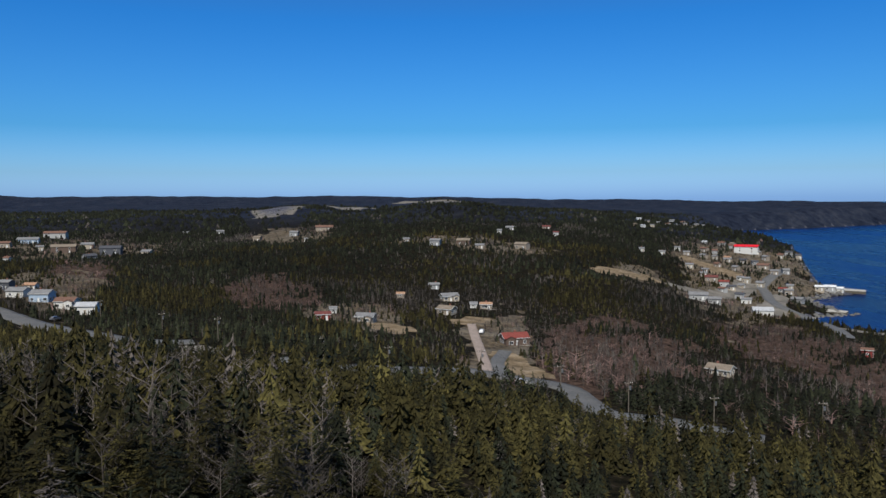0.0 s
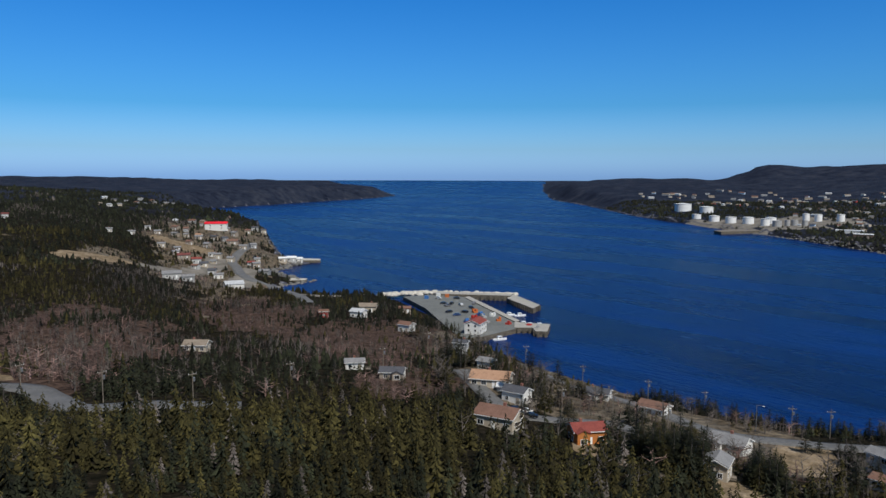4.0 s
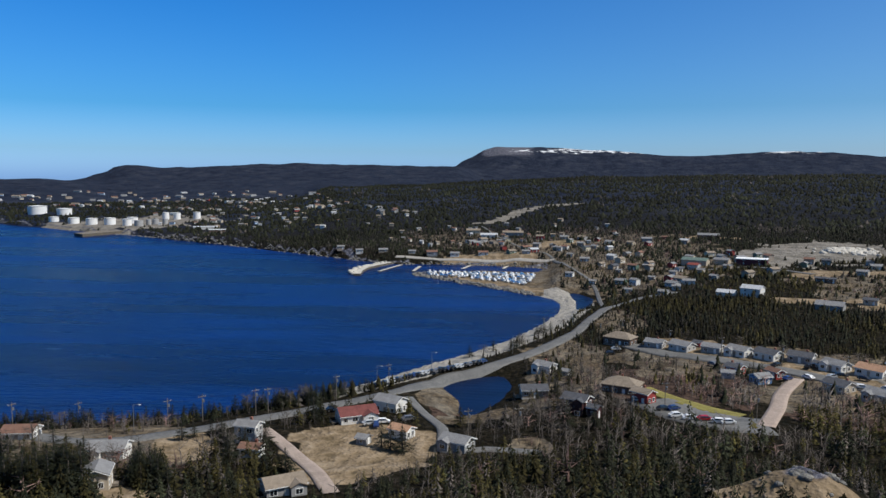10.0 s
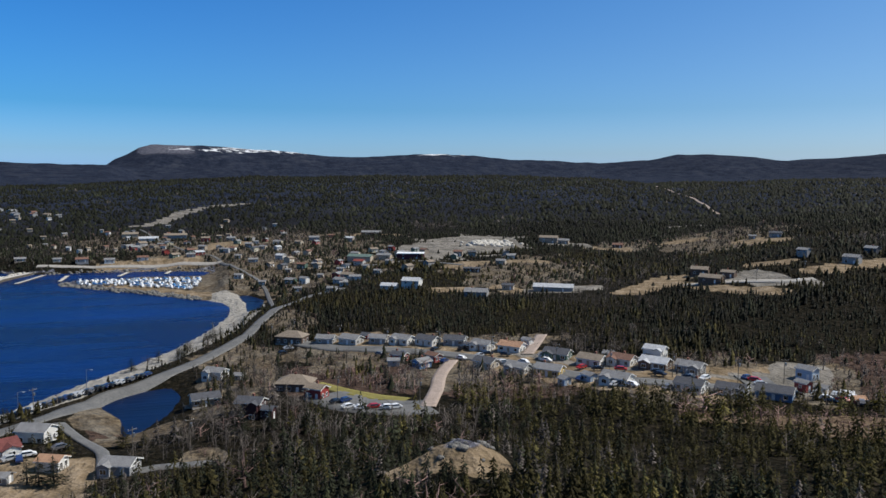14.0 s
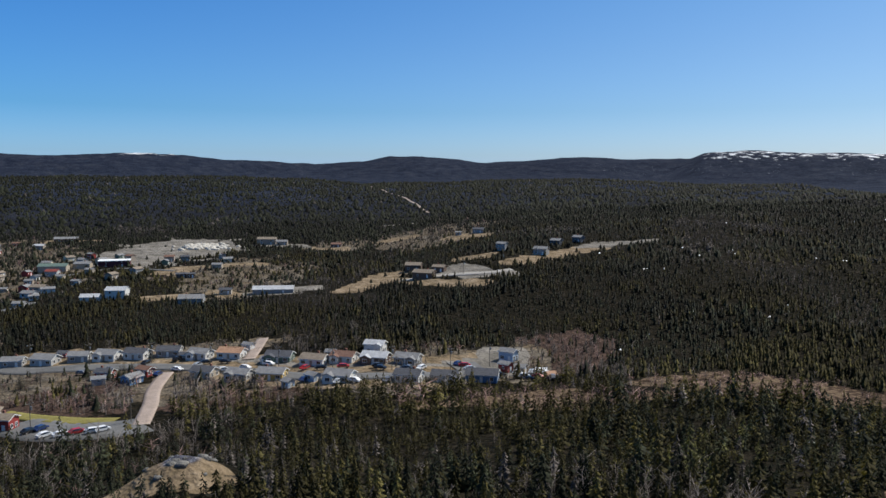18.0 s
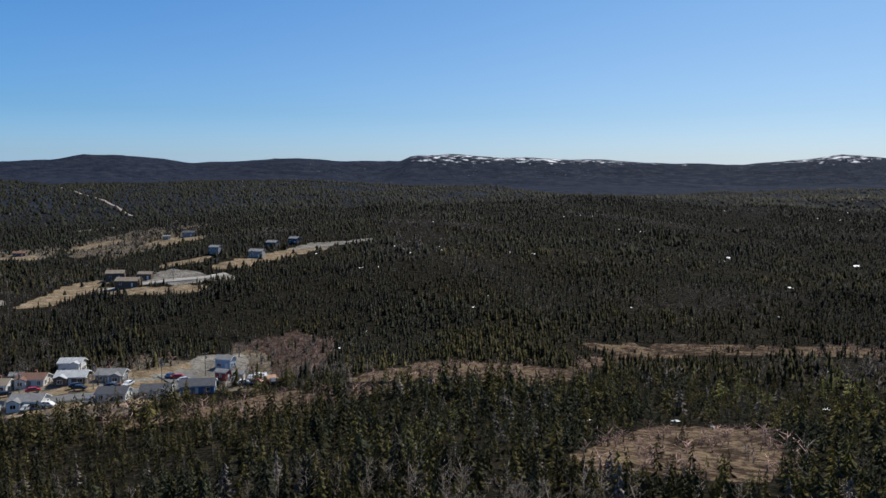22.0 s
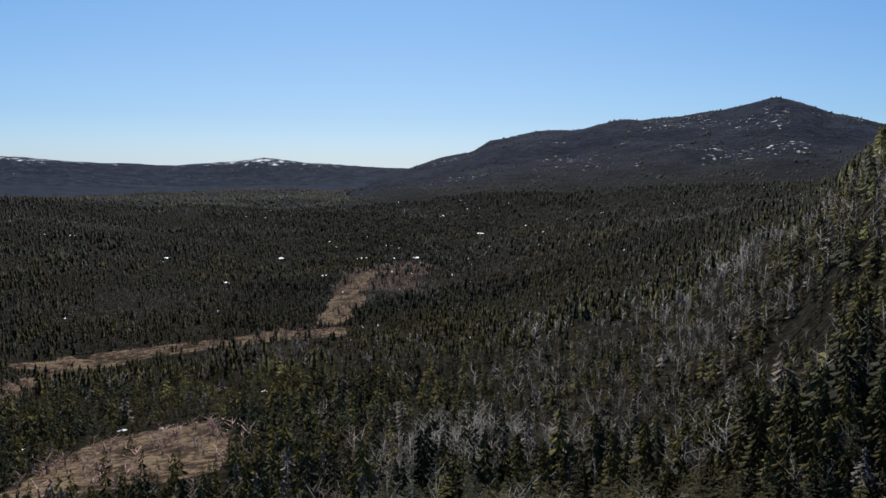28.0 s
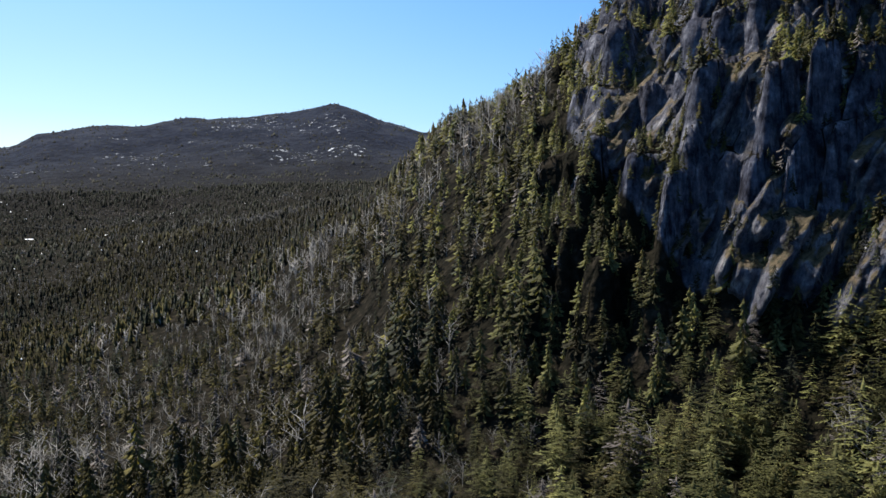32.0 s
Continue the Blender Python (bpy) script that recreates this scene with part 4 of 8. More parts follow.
def kinds(x, y, a, c):
    """0 spruce, 1 fir, 2 bare birch, 3 alder."""
    q = fbm(x / 45, y / 45, 61, 3) + rng.normal(0, 0.09, len(x))
    grey = fbm(x / 70, y / 70, 67, 3) + rng.normal(0, 0.10, len(x))
    k = np.where(q > 0.51 + 0.09 * smooth(400, 700, np.hypot(x, y)), 1, 0)
    k = np.where(grey > 0.63 + 0.04 * (1 - smooth(180, 195, a)) * (1 - 0.7 * smooth(260, 330, np.hypot(x, y))) + 0.05 * smooth(400, 700, np.hypot(x, y)), 2, k)
    k = np.where((np.hypot(x, y) < 260) & (rng.uniform(0, 1, len(x)) < 0.035), 5, k)
    k = np.where((a > 186) & (a < 232) & (rng.uniform(0, 1, len(x)) < 0.22 * smooth(186, 200, a) - 0.06 * smooth(208, 216, a) - 0.15 * smooth(700, 1000, np.hypot(x, y))), 2, k)
    k = np.where((c["bog"] > 0.5) & (rng.uniform(0, 1, len(x)) < 0.82), 3, k)
    thick = c["alder"] > 0.5
    k = np.where(thick & (rng.uniform(0, 1, len(x)) < 0.35 + 0.5 * (fbm(x / 24, y / 24, 109, 2) > 0.47)), np.where(rng.uniform(0, 1, len(x)) < 0.5, 3, 2), k)
    k = np.where((a > 84) & (a < 112) & (np.hypot(x, y) < 235) & (rng.uniform(0, 1, len(x)) < 0.06), np.where(rng.uniform(0, 1, len(x)) < 0.6, 2, 3), k)
    k = np.where((a > 5) & (a < 40) & (np.hypot(x, y) > 215) & (np.hypot(x, y) < 430) & (rng.uniform(0, 1, len(x)) < 0.14), np.where(rng.uniform(0, 1, len(x)) < 0.5, 2, 3), k)
    k = np.where((c["open"] > 0.5) & (rng.uniform(0, 1, len(x)) < 0.62 - 0.3 * (fbm(x / 26, y / 26, 103, 2) > 0.52)), np.where(rng.uniform(0, 1, len(x)) < 0.22, 3, 2), k)
    # the balsam colour with painted sunlight replaces conifers on the backlit slope
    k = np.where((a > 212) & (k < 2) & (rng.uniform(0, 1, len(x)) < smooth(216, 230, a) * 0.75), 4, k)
    # birches on the backlit bearings take the paler twigs, lightened in colour
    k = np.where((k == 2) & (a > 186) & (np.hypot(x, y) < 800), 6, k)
    k = np.where((np.hypot(x, y) > 700) & (k == 1), 0, k)
    k = np.where((np.hypot(x, y) > 950) & (k > 0) & (rng.uniform(0, 1, len(x)) < 0.85), 0, k)
    k = np.where((np.hypot(x, y) > 260) & (np.hypot(x, y) < 950) & (k == 0) & (rng.uniform(0, 1, len(x)) < 0.08), 2, k)
    k = np.where((a < 62) & (np.hypot(x, y) < 200) & (k == 0) & (rng.uniform(0, 1, len(x)) < 0.45), 1, k)
    k = np.where((a > 115) & (a <= 200) & (np.hypot(x, y) < 300) & (k == 0) & (rng.uniform(0, 1, len(x)) < 0.4), 1, k)
    k = np.where((a > 200) & (np.hypot(x, y) < 400) & (k == 0) & (rng.uniform(0, 1, len(x)) < 0.5), 1, k)
    # clumps that should look sunlit take the same lightened balsam colour
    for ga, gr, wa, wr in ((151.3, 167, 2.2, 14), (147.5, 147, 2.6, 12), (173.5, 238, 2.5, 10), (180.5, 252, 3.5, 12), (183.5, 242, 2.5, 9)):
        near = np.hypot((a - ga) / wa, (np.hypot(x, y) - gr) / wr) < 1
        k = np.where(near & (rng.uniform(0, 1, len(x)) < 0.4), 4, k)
    return k


TIERS = (
    (38, 76, 2.2, [conifer(15, 6, 0.7, s, fine=True) for s in (1, 2, 3, 4, 11)], [bare_tree(12, 5, s, 0.32, 0.55) for s in (1, 2, 3)]),
    (76, 96, 2.15, [conifer(13, 5, 0.6, s, fine=True) for s in (1, 2, 3, 4, 11)], [bare_tree(10, 4, s, 0.32, 0.6) for s in (1, 2, 3)]),
    (96, 135, 2.3, [conifer(10, 6, 0.7, s) for s in (12, 13, 14, 15)], [bare_tree(8, 3, s, 0.32, 0.75) for s in (1, 2, 3)]),
    (135, 260, 2.5, [conifer(7, 4, 0.8, s) for s in (5, 6, 7)], [bare_tree(5, 1, s, 0.32, 1.15) for s in (4, 5)]),
    (260, 480, 2.35, [cone_tree(3, 3, s) for s in (1, 2, 3, 21)], [bare_tree(4, 0, s, 0.34, 2.6) for s in (6, 7, 8)]),
    (480, 950, 3.35, [cone_tree(2, 3, s) for s in (4, 5, 14)], [bare_tree(3, 0, s, 0.36, 4.2) for s in (8, 9)]),
    (76, 107, 3.2, [conifer(13, 5, 0.6, s, fine=True) for s in (41, 42, 43)], [bare_tree(10, 4, s, 0.32, 0.6) for s in (1, 2, 3)], 212, 258),
    (107, 170, 2.0, [conifer(8, 5, 0.5, s) for s in (44, 45, 46)], [bare_tree(8, 3, s) for s in (1, 2, 3)], 229, 258),
    (950, 2000, 7.6, [cone_tree(1, 4, s) for s in (6, 7, 10)], [cone_tree(1, 3, s) for s in (8, 9)]),
)


SHRUBS = [bare_tree(6, 1, s, 0.45, 1.9) for s in (21, 22, 23)]


def plant_woods():
    for r0, r1, gap, firs, bares, *sector in TIERS:
        x, y, z, r, a, c = sow(r0, r1, gap, *sector)
        k = kinds(x, y, a, c)
        big = 1.0 - 0.46 * smooth(180, 330, r) + 0.16 * smooth(700, 1100, r)
        h = (2.6 + 6.4 * rng.beta(1.5, 2.4, len(x))) * np.where(c["bog"] > 0.5, 0.72, 1.0) * (0.45 + 1.1 * fbm(x / 34, y / 34, 71, 3)) * rng.choice((0.7, 1.0, 1.0, 1.3), len(x)) * big
        h = h * np.where((r < 175) & ((a < 34) | ((a > 205) & (a < 228))), np.where(a < -8, rng.uniform(1.0, 1.55, len(x)), np.where(a < 34, rng.uniform(0.7, 1.15, len(x)), 0.95)), 1.0)
        h = h * np.where((r < 210) & (a > 96) & (a < 206), 0.82, 1.0)
        h = h * np.where((r > 950) & (a > 185), 0.6, 1.0) * np.where((a > 231) & (r > 107) & (r < 170), 0.65, 1.0)
        w = rng.uniform(0.85, 1.35, len(x)) * np.where(r > 480, 1.3, 1.0) * np.where(r > 950, 1.5, 1.0)
        for kind, name, mat, label in ((0, "spruce_wood", SPRUCE, "dense dark green spruce wood"), (1, "fir_wood", OLIVE, "olive green sunlit fir trees"),
                                       (2, "bare_birch_wood", TWIG, "leafless grey birch trees"), (3, "alder_thicket", ALDER, "leafless reddish brown alder thicket"), (4, "lit_balsam_fir_wood", LIT_BALSAM, "bright yellow-green balsam firs on the slope"), (6, "pale_birch_wood", PALE_TWIG, "leafless pale grey birches on the slope"), (5, "dead_spruce_wood", TWIG, "grey dead standing spruces")):
            s = k == kind
            hh = h[s] * (0.8 if kind == 3 else 0.85 if kind in (2, 6) else 1.0)
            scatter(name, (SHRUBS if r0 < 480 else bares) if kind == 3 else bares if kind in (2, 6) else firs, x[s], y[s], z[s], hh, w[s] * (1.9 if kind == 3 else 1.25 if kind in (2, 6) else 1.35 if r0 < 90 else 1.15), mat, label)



# ---- building helpers ----
def part(name, bm, mat, parent=None, label=""):
    me = bpy.data.meshes.new(name)
    bm.to_mesh(me)
    bm.free()
    for m in mat if isinstance(mat, (list, tuple)) else [mat]:
        me.materials.append(m)
    ob = new(name, me)
    ob.parent = parent
    return tagged(ob, label)


def shared(name, me, parent, m=None):
    ob = new(name, me)
    ob.parent = parent
    if m is not None:
        ob.matrix_basis = m
    return ob


def thing(name, x, y, z, yaw, label, category, group=""):
    ob = new(name)
    ob.matrix_basis = pose(x, y, z, 0, 0, yaw)
    return tagged(ob, label, category, group)


def add_box(bm, x0, x1, y0, y1, z0, z1, m=None, slot=0):
    vs = [bm.verts.new((x, y, z)) for z in (z0, z1) for x, y in ((x0, y0), (x1, y0), (x1, y1), (x0, y1))]
    if m is not None:
        for v in vs:
            v.co = m @ v.co
    for q in ((3, 2, 1, 0), (4, 5, 6, 7), (0, 1, 5, 4), (1, 2, 6, 5), (2, 3, 7, 6), (3, 0, 4, 7)):
        bm.faces.new([vs[k] for k in q]).material_index = slot


def box(x0, x1, y0, y1, z0, z1):
    bm = bmesh.new()
    add_box(bm, x0, x1, y0, y1, z0, z1)
    return bm


def prism(outline, y0, y1):
    """Outline of (x, z) points, pulled along y."""
    bm = bmesh.new()
    a = [bm.verts.new((x, y0, z)) for x, z in outline]
    b = [bm.verts.new((x, y1, z)) for x, z in outline]
    bm.faces.new(a)
    bm.faces.new(b[::-1])
    for k in range(len(a)):
        q = (k + 1) % len(a)
        bm.faces.new((a[q], a[k], b[k], b[q]))
    return bm


def drum(radius, z0, z1, sides=12, top=None):
    bm = bmesh.new()
    top = radius if top is None else top
    a = [bm.verts.new((radius * math.cos(2 * math.pi * k / sides), radius * math.sin(2 * math.pi * k / sides), z0)) for k in range(sides)]
    b = [bm.verts.new((top * math.cos(2 * math.pi * k / sides), top * math.sin(2 * math.pi * k / sides), z1)) for k in range(sides)]
    bm.faces.new(a[::-1])
    bm.faces.new(b)
    for k in range(sides):
        q = (k + 1) % sides
        bm.faces.new((a[k], a[q], b[q], b[k]))
    return bm


# ---- roads ----
GRAVEL = material("gravel", (0.24, 0.22, 0.20), (0.36, 0.34, 0.31), 0.3, 0.95, 0.2)
PAINT = material("road_paint", (0.5, 0.5, 0.48), (0.65, 0.65, 0.62), 0.5, 0.8)


def curve_points(pts, step=4.0):
    """Points along a smooth line through pts."""
    p = [Vector((*polar(a, r), 0)) for a, r in pts]
    p = [2 * p[0] - p[1]] + p + [2 * p[-1] - p[-2]]
    out = []
    for k in range(1, len(p) - 2):
        a, b, c, d = p[k - 1:k + 3]
        m = max(2, int((c - b).length / step))
        for q in range(m):
            t = q / m
            out.append(0.5 * ((2 * b) + (c - a) * t + (2 * a - 5 * b + 4 * c - d) * t * t + (3 * b - a - 3 * c + d) * t ** 3))
    return out + [p[-2]]


def ribbon(line, width, lift, cuts=5):
    """A strip that lies on the ground along line."""
    n = len(line)
    v = []
    for k, q in enumerate(line):
        d = (line[min(k + 1, n - 1)] - line[max(k - 1, 0)]).normalized()
        s = Vector((-d.y, d.x, 0))
        for j in range(cuts):
            w = q + s * width * (j / (cuts - 1) - 0.5)
            v.append((w.x, w.y, float(ground_z(w.x, w.y)) + lift))
        for side in (1, -1):
            w = q + s * width * 0.5 * -side * 1.06
            v.append((w.x, w.y, float(ground_z(w.x, w.y)) - 0.8))
    c = cuts + 2
    f = []
    for k in range(n - 1):
        order = [cuts] + list(range(0, cuts)) + [cuts + 1]
        for a, b in zip(order[:-1], order[1:]):
            f.append((k * c + b, k * c + a, (k + 1) * c + a, (k + 1) * c + b))
    return np.array(v), np.array(f)


def road(name, width, mat, *pts, label=""):
    line = curve_points(pts)
    ROADS.append(([(q.x, q.y) for q in line[::2]] + [(line[-1].x, line[-1].y)], width))
    v, f = ribbon(line, width, 0.35)
    return tagged(new(name, tri_mesh(name, v, f, mat, True)), label or ("pale reddish unpaved dirt road" if mat is DIRT else "grey gravel road" if mat is GRAVEL else "worn grey asphalt road"), "road", kind="structure")


road("coast_road", 6.5, ASPHALT, (40.2, 362), (43.2, 322), (47.5, 288), (50.9, 270), (53.5, 256), (57.0, 235), (60.0, 230), (64.4, 234), (69.4, 241), (74.6, 252), (78, 260), (81.5, 274), (84.5, 298), (87.5, 312), (91.6, 345), (94.2, 383))
road("coast_road", 5.5, ASPHALT, (94.2, 383), (95.5, 425), (96.8, 459), (98.9, 490), (101.3, 512))
road("lane", 6, ASPHALT, (40, 262), (43.4, 214), (45.8, 212), (48.7, 217), (51.2, 221), (54.0, 211), (56.7, 214), (60.0, 226))
road("dirt_road", 4, DIRT, (70.5, 231), (72.3, 210), (74.1, 191), (75.5, 169))
road("pond_road", 3.4, ASPHALT, (81.5, 262), (83.0, 241), (84.1, 222), (84.4, 202), (87.6, 203), (91.8, 200))
road("street", 8, ASPHALT, (97.1, 362), (100.5, 339), (105.3, 325), (109.6, 311), (113.0, 297), (116.0, 283), (118.9, 269), (122.8, 259), (126.6, 256), (129.5, 259), (132.3, 268))
road("street_end", 14, ASPHALT, (130.7, 274), (132.9, 278))
road("dirt_road", 5, DIRT, (107.7, 236), (108.4, 259), (108.7, 280), (109.6, 302))
road("dirt_track", 5, DIRT, (115.3, 306), (115.9, 323), (116.4, 339))
road("car_park", 16, ASPHALT, (99.7, 257), (102.3, 242), (106.2, 235), (107.9, 236))
road("west_road", 9, ASPHALT, (-32.4, 421), (-30.5, 395), (-28.3, 341), (-25.5, 313), (-23.0, 290), (-20.4, 283), (-18.3, 283))
road("west_road", 9, ASPHALT, (-12.4, 248), (-9.7, 239), (-3.7, 244), (1.9, 249), (5.8, 243), (9.6, 237), (12.1, 207), (14.6, 206), (17.8, 211), (23.4, 210))
road("driveway", 4, DIRT, (3.5, 252), (2.8, 296), (2.2, 350))
road("driveway", 5, ASPHALT, (4.6, 247), (4.2, 270), (4.8, 292))
road("village_road", 8, ASPHALT, (28.5, 450), (25.9, 560), (24.0, 583), (23.2, 649), (23.0, 689), (24.4, 780))
road("hill_road", 7, GRAVEL, (126.7, 484), (129.7, 476), (133.1, 465), (135.2, 470))
road("town_road", 4, ASPHALT, (103.1, 613), (106.5, 628), (110.4, 587))
road("town_road", 2.6, ASPHALT, (96.2, 470), (95.4, 560), (93.4, 653), (92.2, 724), (90.0, 789), (86.9, 1000))
road("shore_road", 4, GRAVEL, (92.6, 712), (88.4, 722), (84.2, 733), (80.6, 745))
road("power_line_cut", 4, DIRT, (123.6, 1950), (125.3, 1600), (127.0, 1300), (128.9, 1060))


LAWN = material("spring_lawn", (0.13, 0.115, 0.03), (0.24, 0.21, 0.06), 0.3, 0.95, 0.2)
road("lawn_strip", 6, LAWN, (99.2, 277), (101.0, 263), (103.1, 252), (106.1, 244), label="yellow-green mown lawn verge beside the car park")

# ---- house paint and roofing ----
def siding(name, c):
    """Clapboard: fine level lines, slight weathering."""
    m, n, l, p = nodes_of(name)
    co = n.new("ShaderNodeTexCoord").outputs["Object"]
    w = n.new("ShaderNodeTexWave")
    w.bands_direction = "Z"
    w.inputs["Scale"].default_value = 2.2
    l.new(co, w.inputs["Vector"])
    dirt = noise_node(n, l, 0.5, 4, co)
    base = mix_node(n, l, dirt, tuple(v * 0.88 for v in c), tuple(min(1, v * 1.06) for v in c))
    l.new(base, p.inputs["Base Color"])
    p.inputs["Roughness"].default_value = 0.7
    b = n.new("ShaderNodeBump")
    b.inputs["Strength"].default_value, b.inputs["Distance"].default_value = 0.3, 0.03
    l.new(w.outputs["Fac"], b.inputs["Height"])
    l.new(b.outputs[0], p.inputs["Normal"])
    return m


WALLS = {k: siding("siding_" + k, c) for k, c in dict(
    white=(0.64, 0.63, 0.60), cream=(0.58, 0.52, 0.38), beige=(0.42, 0.36, 0.28), pale_grey=(0.40, 0.395, 0.385), grey=(0.27, 0.27, 0.27), taupe=(0.30, 0.25, 0.20),
    brown=(0.12, 0.08, 0.06), maroon=(0.045, 0.013, 0.015), red=(0.28, 0.035, 0.03), dark_red=(0.09, 0.012, 0.022), orange=(0.42, 0.15, 0.035), yellow=(0.48, 0.33, 0.10),
    green=(0.08, 0.13, 0.10), blue=(0.10, 0.20, 0.36), pale_blue=(0.36, 0.46, 0.58), navy=(0.025, 0.035, 0.09), slate=(0.08, 0.085, 0.10)).items()}
ROOFS = {k: material("shingles_" + k, tuple(v * 0.75 for v in c), tuple(v * 1.2 for v in c), 0.6, 0.9, 0.3) for k, c in dict(
    grey=(0.20, 0.20, 0.205), slate=(0.075, 0.078, 0.09), pale_grey=(0.42, 0.43, 0.45), white=(0.70, 0.71, 0.72), brown=(0.17, 0.095, 0.07), taupe=(0.22, 0.18, 0.14), tan=(0.37, 0.22, 0.14),
    red=(0.21, 0.052, 0.042), red_brown=(0.15, 0.05, 0.045), bright_red=(0.62, 0.015, 0.03), green=(0.12, 0.17, 0.15)).items()}
TRIM = material("white_trim", (0.7, 0.7, 0.68), (0.8, 0.8, 0.79), 1.0, 0.5)
BRICK = material("chimney_brick", (0.16, 0.07, 0.05), (0.28, 0.13, 0.1), 2.0, 0.9)
TIMBER = material("grey_timber", (0.12, 0.10, 0.08), (0.22, 0.19, 0.155), 1.0, 0.85)
STEEL = material("galvanised_steel", (0.35, 0.36, 0.37), (0.5, 0.5, 0.5), 1.0, 0.4, metal=0.8)
GLASS, _gn, _gl, _gp = nodes_of("window_glass")
_gp.inputs["Base Color"].default_value, _gp.inputs["Roughness"].default_value, _gp.inputs["Specular IOR Level"].default_value = (0.012, 0.016, 0.022, 1), 0.08, 0.8
RUBBER = material("tyre_rubber", (0.012, 0.012, 0.012), (0.025, 0.025, 0.025), 3.0, 0.8)

MESHES = {}


def stock(key, make, mats):
    """Mesh data that alike parts share."""
    if key not in MESHES:
        bm = make()
        me = bpy.data.meshes.new(key.split("|")[0])
        bm.to_mesh(me)
        bm.free()
        for m in mats:
            me.materials.append(m)
        MESHES[key] = me
    return MESHES[key]


def window_frame(w, h):
    bm = bmesh.new()
    t = 0.12
    add_box(bm, -w / 2 - t, w / 2 + t, -0.05, 0.05, -h / 2 - t, -h / 2)
    add_box(bm, -w / 2 - t, w / 2 + t, -0.05, 0.05, h / 2, h / 2 + t)
    add_box(bm, -w / 2 - t, -w / 2, -0.05, 0.05, -h / 2, h / 2)
    add_box(bm, w / 2, w / 2 + t, -0.05, 0.05, -h / 2, h / 2)
    add_box(bm, -0.03, 0.03, -0.04, 0.04, -h / 2, h / 2)
    return bm


def add_window(house_ob, x, y, z, turn, w, h):
    fr = shared("window", stock("window|%.1f|%.1f" % (w, h), lambda: window_frame(w, h), [TRIM]), house_ob, pose(x, y, z, 0, 0, turn))
    shared("pane", stock("pane|%.1f|%.1f" % (w, h), lambda: box(-w / 2, w / 2, -0.02, 0.02, -h / 2, h / 2), [GLASS]), fr)


COLOUR_WORDS = {"pale_grey": "pale grey", "pale_blue": "pale blue", "dark_red": "dark red", "red_brown": "red-brown", "bright_red": "bright red"}
house_count = 0
DISTANT = []


